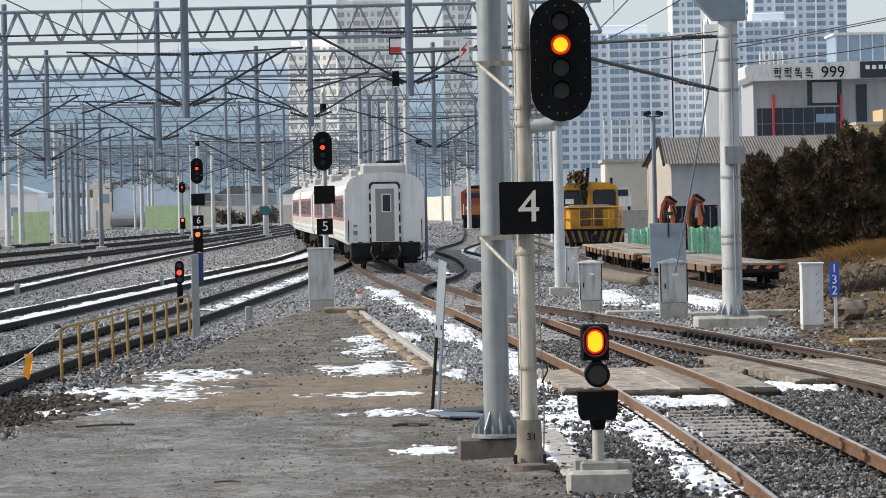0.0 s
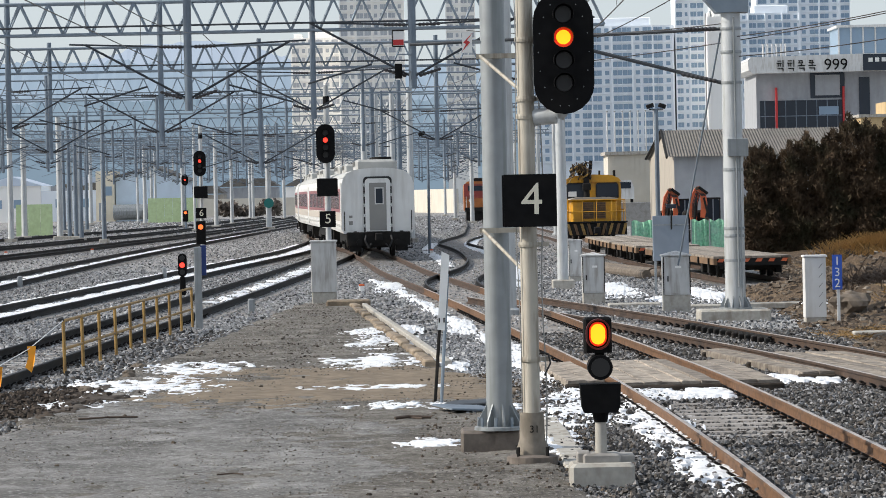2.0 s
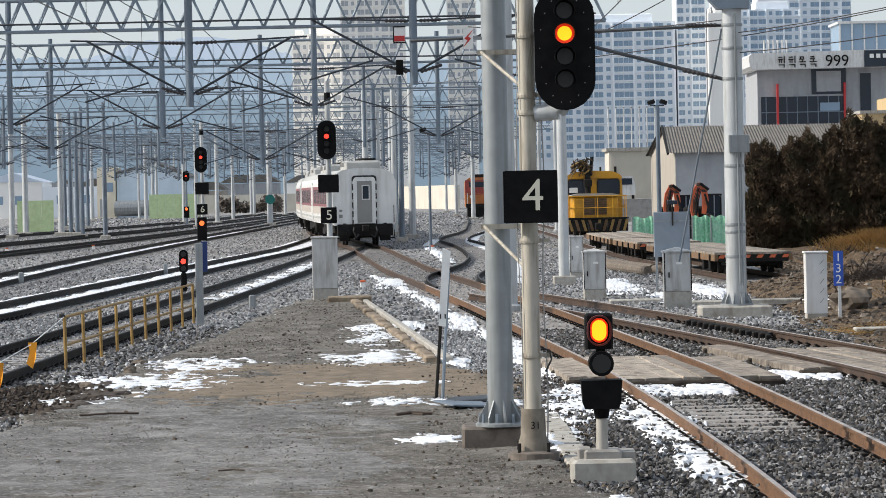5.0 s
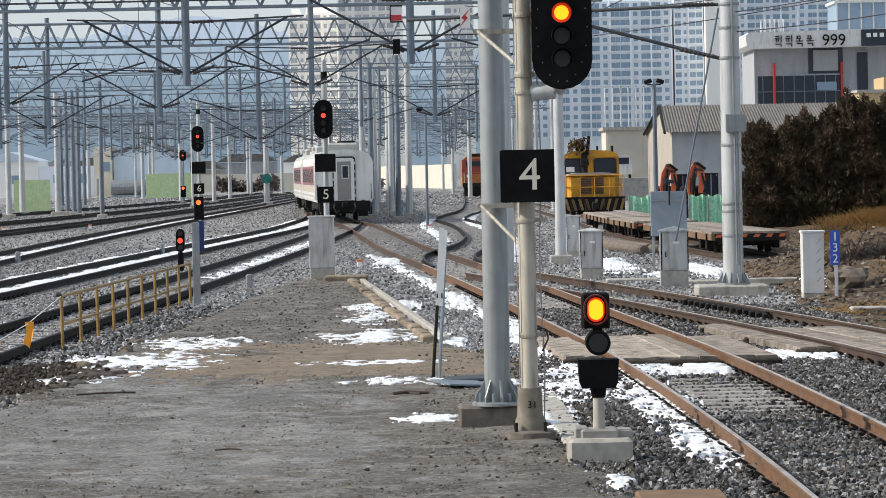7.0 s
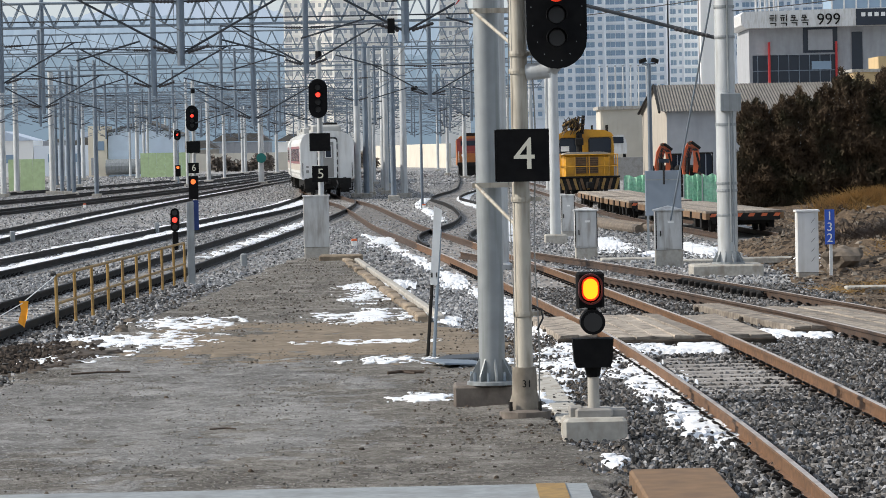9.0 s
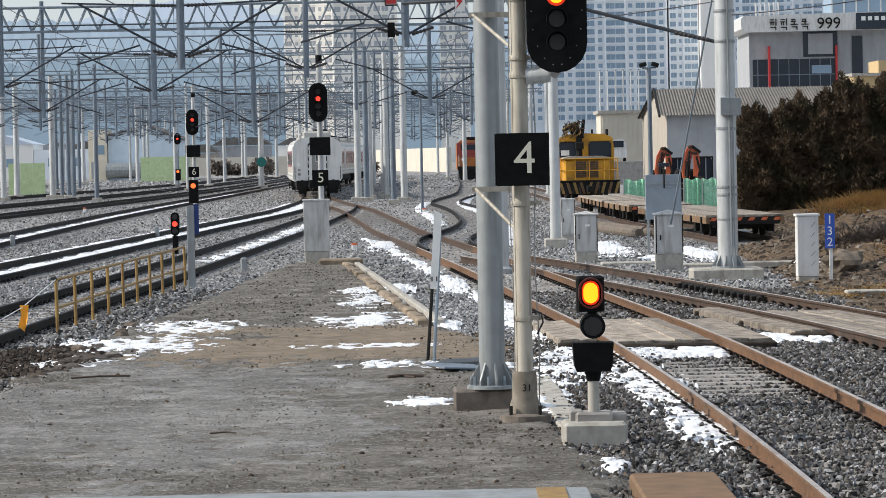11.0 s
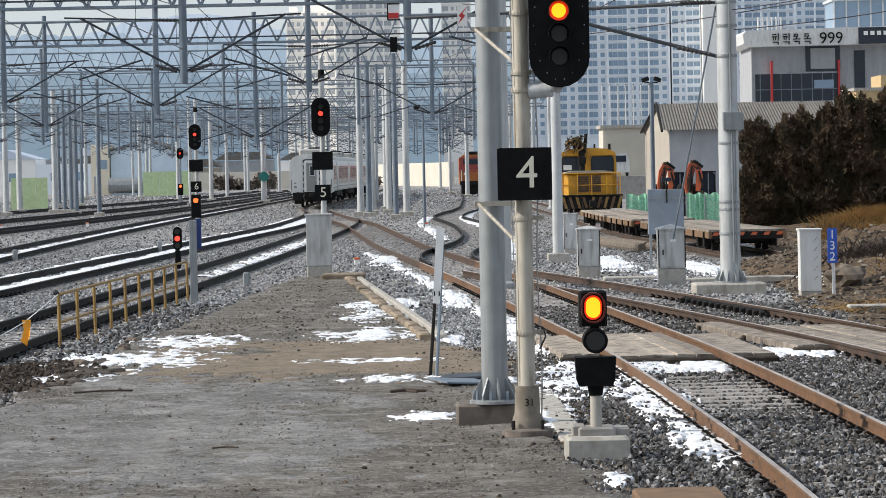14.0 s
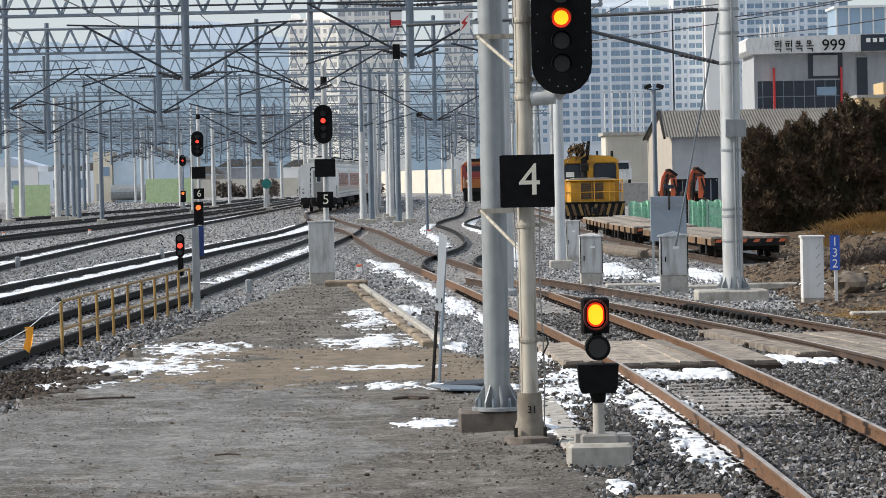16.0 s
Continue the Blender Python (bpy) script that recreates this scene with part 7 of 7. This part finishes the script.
# ---- loose stones ----
def scatter(name, label, mat, x0, x1, y0, y1, n, lo, hi, seed, ok, z=-0.175, flat=0.75):
    """Angular stones strewn over a stretch of ground."""
    rng = np.random.default_rng(seed)
    px, py = rng.uniform(x0, x1, n), rng.uniform(y0, y1, n)
    keep = ok(px, py)
    px, py = px[keep], py[keep]
    n = len(px)
    cube = np.array([(i, j, k) for k in (-1, 1) for i, j in ((-1, -1), (1, -1), (1, 1), (-1, 1))], float)
    v = cube[None] * (1 + rng.uniform(-0.45, 0.25, (n, 8, 3)))
    v[:, 4:, :2] *= rng.uniform(0.35, 0.8, (n, 1, 1))
    s = rng.uniform(lo, hi, (n, 1, 1)) * np.stack([np.ones(n), rng.uniform(0.6, 1.1, n), rng.uniform(0.5, 1.0, n) * flat], 1)[:, None, :]
    v = v * s
    a, q = rng.uniform(0, 6.283, n), rng.uniform(-0.8, 0.8, n)
    ca, sa, cq, sq = np.cos(a)[:, None], np.sin(a)[:, None], np.cos(q)[:, None], np.sin(q)[:, None]
    x, y, zz = v[..., 0], v[..., 1] * cq - v[..., 2] * sq, v[..., 1] * sq + v[..., 2] * cq
    base = z(px, py) if callable(z) else np.full(n, z)
    v = np.stack([x * ca - y * sa + px[:, None], x * sa + y * ca + py[:, None], zz + base[:, None] + rng.uniform(-0.015, 0.012, (n, 1))], -1).reshape(-1, 3)
    f = np.array([(4, 5, 6, 7), (0, 1, 5, 4), (1, 2, 6, 5), (2, 3, 7, 6), (3, 0, 4, 7)])
    f = (f[None] + 8 * np.arange(n)[:, None, None]).reshape(-1, 4)
    me = bpy.data.meshes.new(name)
    me.from_pydata(v.tolist(), [], f.tolist())
    me.materials.append(mat)
    return tagged(new(name, me), label, "stones", kind="stuff")


def off_soil(x, y):
    l = np.interp(y, [p[0] for p in LEFT_EDGE], [p[1] for p in LEFT_EDGE])
    r = np.interp(y, [p[0] for p in RIGHT_EDGE], [p[1] for p in RIGHT_EDGE])
    bank = (x > 6.9 + 0.02 * (y - 50) + 2.6 * np.clip((y - 86) / 5, 0, 1)) & (y > 44) & (y < 124)
    return ((x < l + 0.1) | (x > r - 0.1) | (y > 83)) & ~bank


BALLAST = "loose grey crushed ballast stones"
def near_bed(x, y):
    """Height of the loose stones: lower between the rails, where the sleepers lie bare in places."""
    o = np.abs(x - np.interp(y, MAIN_Y, MAIN_X))
    bare = np.array([noise.noise(Vector((0.3 * p, 0.28 * q, 3.0))) + 0.35 * noise.noise(Vector((1.5 * p, 1.5 * q, 8.0))) for p, q in zip(x, y)])
    bare = np.clip((bare + 0.35) / 0.4, 0, 1) * np.clip((y - 34.0) / 2.5, 0, 1) * (y < 43)
    return -0.160 - np.where(o < 0.68, 0.034 * bare, 0.0)


scatter("ballast_stones", BALLAST, M["stone"], -0.5, 8.9, 23, 45, 62000, 0.013, 0.032, 1, off_soil, near_bed, 1.05)
scatter("ballast_stones", BALLAST, M["stone"], -0.5, 8.9, 45, 62, 24000, 0.016, 0.040, 51, lambda x, y: off_soil(x, y) & (x > np.interp(y, MAIN_Y, MAIN_X) - 0.85), -0.163, 1.0)
scatter("ballast_stones", BALLAST, M["palestone"], -0.5, 2.4, 45, 62, 9000, 0.014, 0.032, 52, lambda x, y: off_soil(x, y) & (x < np.interp(y, MAIN_Y, MAIN_X) - 0.8), -0.165, 0.95)
scatter("ballast_stones", BALLAST, M["palestone"], -13, -3.0, 38, 72, 22000, 0.016, 0.036, 2, off_soil, -0.165)
scatter("ballast_stones", BALLAST, M["palestone"], -18, 7.5, 62, 125, 42000, 0.021, 0.04, 3, off_soil, -0.165)
scatter("ballast_stones", BALLAST, M["palestone"], -34, 10, 125, 260, 32000, 0.026, 0.05, 4, off_soil)
scatter("ballast_stones", BALLAST, M["palestone"], -5, 14, 250, 420, 6000, 0.08, 0.12, 31, off_soil)
scatter("ballast_stones", BALLAST, M["palestone"], -45, -5, 250, 430, 8000, 0.08, 0.12, 32, off_soil)
scatter("ballast_stones", "stones poking through the melting snow", M["stone"], 0.9, 2.8, 26, 46, 2200, 0.012, 0.03, 33, off_soil, -0.128)
on_soil = lambda x, y: ~off_soil(x, y) & (x < 4)
gritty = lambda x, y: on_soil(x, y) & np.array([noise.noise(Vector((p * 0.9, q * 0.35, 4.0))) + 0.5 * noise.noise(Vector((p * 3, q * 1.2, 6.0))) > -0.05 for p, q in zip(x, y)])
on_path = lambda x, y: np.array([soil_height(p, q) for p, q in zip(x, y)])
scatter("path_grit", "small stones and grit on the trodden path", M["grit"], -5.6, 1.3, 24.5, 60, 34000, 0.004, 0.013, 5, gritty, on_path)
scatter("path_pebbles", "dark pebbles trodden into the dirt path", M["stone"], -5.6, 1.3, 24.5, 60, 9000, 0.004, 0.012, 41, gritty, on_path)
scatter("path_grit", "small stones and grit on the trodden path", M["grit"], -5.0, 0.2, 55, 83, 6000, 0.008, 0.024, 71, on_soil, on_path)
scatter("path_pebbles", "dark pebbles trodden into the dirt path", M["mudclod"], -5.0, 0.2, 48, 83, 2600, 0.008, 0.026, 72, gritty, on_path)
scatter("path_clods", "dark clods of earth on the path", M["brownstone"], -5.2, 1.0, 25, 60, 260, 0.008, 0.03, 15, on_soil, on_path)
scatter("path_stones", "scattered larger stones on the path's edge", M["stone"], -6.6, -4.2, 36, 66, 2600, 0.012, 0.05, 6, lambda x, y: x < -4.1 - 0.022 * (70 - y), -0.15)
scatter("path_stones", "scattered larger stones around the mast feet", M["brownstone"], -0.3, 1.6, 26, 48, 1800, 0.006, 0.022, 7, lambda x, y: x > -5, -0.125)
scatter("mud_clods", "dark wet clods and stones in the mud at the path's edge", M["mudclod"], -6.6, -4.4, 39, 47.5, 2000, 0.012, 0.045, 61, lambda x, y: ((x + 5.45) / 0.95) ** 2 + ((y - 43.2) / 3.1) ** 2 < 1, -0.12)
scatter("bank_rocks", "broken rocks and concrete lumps on the bank", M["brownstone"], 7.4, 12.5, 60, 84, 420, 0.03, 0.10, 18, lambda x, y: x > 6.9 + 0.03 * (y - 50), lambda x, y: np.array([bank_height(p, q) for p, q in zip(x, y)]))
scatter("bank_rubble", "brown rubble and clods on the earth bank", M["brownstone"], 6.6, 14, 46, 116, 11000, 0.015, 0.07, 8, lambda x, y: x > 6.7 + 0.02 * (y - 50), lambda x, y: np.array([bank_height(p, q) for p, q in zip(x, y)]))


# ---- kerbs, stumps and small things ----
def guard_rail():
    t = thing("guard_rail", "dark check rail on cast chairs beside the running rail", "rail")
    ys = np.arange(56.0, 63.0, 0.5)
    way = [(float(np.interp(y, RIGHT_LINE[1], RIGHT_LINE[0])), float(y), 0.0) for y in ys]
    part("bar", Solid().sweep(way, [(-0.03, -0.15), (0.03, -0.15), (0.03, -0.035), (-0.03, -0.035)], 0.66), M["darkrail"], t)
    for x, y, z in way:
        part("chair", Solid().box(x + 0.60, y, -0.11, 0.11, 0.16, 0.11, 0.02), M["darkrail"], t)


guard_rail()


def kerb():
    t = thing("stone_kerb", "broken row of brown kerb stones along the path", "kerb")
    a, b = Vector((-2.2, 78.5, 0)), Vector((-0.25, 50.2, 0))
    random.seed(21)
    n = 26
    for i in range(n):
        p = a.lerp(b, (i + 0.5) / n)
        m = Matrix.Translation((p.x + random.uniform(-0.02, 0.02), p.y, -0.125 + random.uniform(-0.035, 0.025))) @ Matrix.Rotation(0.069 + random.uniform(-0.05, 0.05), 4, "Z")
        part("kerb_stone", Solid().box(0, 0, 0, 0.2 + random.uniform(-0.03, 0.03), 0.95 + random.uniform(-0.2, 0.08), 0.16, 0.03, m), M["kerbstone"], t)


kerb()


# slabs added in place of a wavy strip of snow and ice
def edging():
    t = thing("concrete_edging", "pale slabs standing in for a wavy snow strip", "kerb")
    a, b = Vector((-1.95, 78.5, 0)), Vector((0.02, 50.6, 0))
    for i in range(14):
        p = a.lerp(b, (i + 0.5) / 14)
        part("edging_slab", Solid().box(0, 0, 0, 0.13, 1.96, 0.12, 0.02, Matrix.Translation((p.x, p.y, -0.11)) @ Matrix.Rotation(0.07, 4, "Z")), M["concrete_pale"], t)


edging()
def cable_trough():
    t = thing("cable_trough", "pale concrete cable trough lids running past the signal post", "cable trough")
    a, b = Vector((1.14, 38.2, 0)), Vector((1.27, 30.6, 0))
    for i in range(8):
        p = a.lerp(b, (i + 0.5) / 8)
        part("lid", Solid().box(0, 0, 0, 0.27, 0.93, 0.1, 0.015, Matrix.Translation((p.x, p.y, -0.165 + 0.006 * (i % 3))) @ Matrix.Rotation(0.017 + 0.02 * ((i * 5) % 3 - 1), 4, "Z")), M["concrete_pale"], t)


cable_trough()
tagged(part("foot_slab", Solid().box(-2.35, 79.3, -0.10, 1.05, 0.9, 0.22, 0.03), M["kerbstone"]), "low brown concrete slab at the cabinet's foot", "slab")
tagged(part("rubber_plate", Solid().box(1.8, 23.9, -0.1, 0.68, 3.4, 0.14, 0.02), M["brownplate"]), "brown rust-stained crossing plate beside the rail", "plate")
for x, y, h in ((-4.6, 77.5, 0.34), (-9.6, 112, 0.42), (-13.5, 104, 0.4)):
    tagged(part("marker_stump", Solid().box(x, y, -0.2 + h / 2, 0.16, 0.12, h, 0.03), M["galv"]), "short grey marker stump in the ballast", "marker", "marker stumps")
for x, y in ((-2.35, 92), (-0.6, 149), (-18.5, 172), (-22.5, 168)):
    cp = thing("marker_block", "small white block with an orange cap", "marker", "capped marker blocks")
    part("block", Solid().box(x, y, -0.1, 0.15, 0.15, 0.2, 0.02), M["signwhite"], cp)
    part("cap", Solid().box(x, y, 0.02, 0.16, 0.16, 0.06, 0.015), M["orange"], cp)


def boards():
    t = thing("track_sign", "red and white signal board hung on a gantry post", "sign")
    part("board", Solid().box(-0.92, 71.8, 5.95, 0.24, 0.03, 0.36), M["signwhite"], t)
    part("red_field", Solid().box(-0.92, 71.78, 5.86, 0.23, 0.02, 0.12), M["red"], t)
    part("rim", Solid().box(-0.92, 71.79, 6.12, 0.27, 0.03, 0.03).box(-0.92, 71.79, 5.77, 0.27, 0.03, 0.03).box(-1.05, 71.79, 5.945, 0.025, 0.03, 0.34), M["under"], t)
    part("black_box", Solid().box(-0.93, 71.8, 5.23, 0.16, 0.2, 0.32, 0.01), M["black"], t)
    for z in (5.6, 5.25):
        part("bar", Solid().box(-0.8, 71.9, z, 0.3, 0.03, 0.03), M["steel"], t)


boards()


def bolt_sign():
    t = thing("high_voltage_sign", "white plate with a red lightning stroke on the mast", "sign")
    z = 4.04
    part("plate", Solid().box(0.27, 33.2, z, 0.10, 0.015, 0.21), M["signwhite"], t)
    part("stroke", Solid().add([(0.27 + p, 33.185, z + q) for p, q in ((0.06, 0.1), (0.0, 0.02), (0.03, 0.0), (-0.06, -0.1), (-0.01, -0.02), (-0.04, 0.0))], [(0, 1, 2, 3, 4, 5)]), M["red"], t)
    part("holder", Solid().box(0.36, 33.22, z, 0.1, 0.02, 0.03), M["galv"], t)


bolt_sign()


def green_disc():
    t = thing("disc_sign", "dark teal disc fixed to a mast", "sign")
    part("disc", Solid().tube((-14.95, 280.2, 2.1), (-14.95, 280.15, 2.1), 0.42, n=24), M["teal"], t)
    part("holder", Solid().box(-14.95, 280.3, 2.1, 0.3, 0.2, 0.1), M["galv"], t)


green_disc()


def boulder(x, y, s, label):
    bm = bmesh.new()
    bmesh.ops.create_icosphere(bm, subdivisions=3, radius=1)
    for v in bm.verts:
        v.co *= 1 + 0.55 * noise.noise(v.co * 1.3 + Vector((x, y, 0))) + 0.25 * noise.noise(v.co * 3.2 + Vector((y, 0, x)))
        v.co = Vector((v.co.x * s, v.co.y * s * 0.8, v.co.z * s * 0.75))
    me = bpy.data.meshes.new("boulder")
    bm.to_mesh(me)
    bm.free()
    me.materials.append(M["boulder"])
    o = new("boulder", me)
    o.location = (x, y, level(x, y) + s * 0.3)
    tagged(o, label, "rock", "rocks")


boulder(8.2, 66.5, 0.40, "large brown boulder at the foot of the bank")
boulder(-5.05, 45.6, 0.12, "dark stone at the path's edge")
boulder(-4.75, 49, 0.10, "dark stone at the path's edge")
boulder(-4.9, 52, 0.12, "dark stone at the path's edge")
for x, y, r in ((5.45, 107, 0.16), (5.75, 109, 0.17), (6.0, 107, 0.14)):
    tagged(part("log", Solid().tube((x - 0.9, y + 8, -0.05), (x + 0.7, y - 7, -0.05), r, r * 0.9, n=10), M["boulder"]), "weathered log lying beside the siding", "log", "logs by the siding")
for i, (x, y, l, w) in enumerate(((8.8, 58, 3.2, 0.4), (7.6, 72, 2.6, 0.5), (4.4, 76.5, 1.2, 0.8), (5.9, 74.5, 1.0, 0.7))):
    tagged(part("concrete_slab", Solid().box(x, y, level(x, y) + 0.03, l, w, 0.12, 0.02), M["concrete_pale"]), "flat concrete slab set in the ground", "slab", "loose slabs")


def stroke_marks():
    t = thing("stroke_label", "faint slanting dark strokes on the white marker cabinet", "marking")
    for k in range(5):
        part("stroke", Solid().add([(7.40 + p, 64.595, 0.2 + 0.19 * k + q) for p, q in ((-0.04, -0.05), (-0.03, -0.05), (0.045, 0.04), (0.035, 0.04))], [(0, 1, 2, 3)]), M["under"], t)


stroke_marks()


def grass_tuft(x, y, n, spread, h, seed, mat="straw", label="clump of dry brown winter grass"):
    rng = np.random.default_rng(seed)
    v, f = [], []
    for k in range(n):
        px, py = x + rng.normal(0, spread), y + rng.normal(0, 0.5)
        z0 = level(px, py) - 0.03
        l, d, w = h * rng.uniform(0.5, 1.1), rng.normal(0, 0.16), 0.011
        v += [(px - w, py, z0), (px + w, py, z0), (px + d + w, py + 0.02, z0 + l * 0.6), (px + d - w, py, z0 + l * 0.6), (px + 2.2 * d, py, z0 + l)]
        o = 5 * k
        f += [(o, o + 1, o + 2, o + 3), (o + 3, o + 2, o + 4)]
    tagged(part("dry_grass", Solid().add(v, f), M[mat]), label, "grass", "dry grass clumps", "stuff")


for i, (x, y, n, s, h) in enumerate(((13.8, 111, 1500, 0.40, 0.65), (14.9, 112, 1500, 0.45, 0.8), (8.6, 60, 300, 0.5, 0.12), (10.2, 68, 500, 0.5, 0.22), (14.3, 108, 500, 0.6, 0.35), (7.3, 58, 300, 0.3, 0.12))):
    grass_tuft(x, y, n, s, h, i)
for i, (x, y, n, s, h) in enumerate(((9.2, 72, 250, 0.5, 0.3), (10.2, 71, 400, 0.6, 0.35), (11.2, 72, 500, 0.6, 0.45), (9.8, 63, 250, 0.6, 0.2))):
    grass_tuft(x, y, n, s, h, 50 + i, "bark", "tangle of dark bare winter twigs")
for i in range(6):
    grass_tuft(11.9 + (i * 0.87) % 2.6, 100 + (i * 5.3) % 14, 90, 0.4, 0.4 + 0.08 * (i % 4), 80 + i, "bark" if i % 3 else "straw", "tangle of dark bare winter twigs" if i % 3 else "clump of dry brown winter grass")


def stick(pts, r):
    tagged(part("stick", Solid().path(pts, r, 6), M["bark"]), "dark dry stick lying on the path", "stick", "sticks on the path")


stick([(-4.45, 39.4, -0.11), (-4.1, 39.5, -0.10), (-3.75, 39.55, -0.105)], 0.012)
stick([(-0.62, 38.3, -0.10), (-0.45, 38.4, -0.09), (-0.2, 38.35, -0.10)], 0.02)
stick([(-0.5, 38.5, -0.10), (-0.3, 38.2, -0.10)], 0.014)
stick([(-2.2, 31.0, -0.105), (-2.05, 31.05, -0.10), (-1.95, 31.0, -0.105)], 0.008)


def feeder_wires():
    for k, (p, q, sag) in enumerate((((3.2, 67, 5.65), (5.6, 67, 6.9), 0.05), ((3.2, 70, 5.3), (11.5, 62, 6.4), 0.15), ((5.9, 67, 5.6), (13.0, 60, 6.9), 0.2), ((5.9, 67, 5.2), (13.0, 62, 6.2), 0.2), ((0.6, 74, 6.2), (5.9, 67, 5.9), 0.15))):
        pts = [tuple(Vector(p).lerp(Vector(q), t) - Vector((0, 0, sag * 4 * t * (1 - t)))) for t in np.linspace(0, 1, 16)]
        tagged(part("feeder_wire", Solid().path(pts, 0.011, 5), M["copper"]), "dark feeder cable strung from the mast", "wire", "feeder wires")


feeder_wires()
wl = Solid().sweep([(-11.0, 570, 0), (2.0, 480, 0)], [(-0.2, -0.2), (0.2, -0.2), (0.2, 3.4), (-0.2, 3.4)])
tagged(part("boundary_wall", wl, M["whitewall"]), "bright cream boundary wall beyond the tracks", "wall", kind="structure")


# ---- motion ----
def motions():
    for k, ob in enumerate(TRAIN):
        rows = []
        for t in range(17):
            y0 = 123.2 + 5.5 * t + 0.13 * t * t + 23.7 * k
            a, b = y0 + 4.0, y0 + 19.2
            xa, xb = main_x(a), main_x(b)
            h = math.degrees(math.atan2(-(xb - xa), b - a))
            rows.append((float(t), pose((xa + xb) / 2, y0 + 11.6, 0, 0, 0, h)))
        walk(ob, rows)


motions()
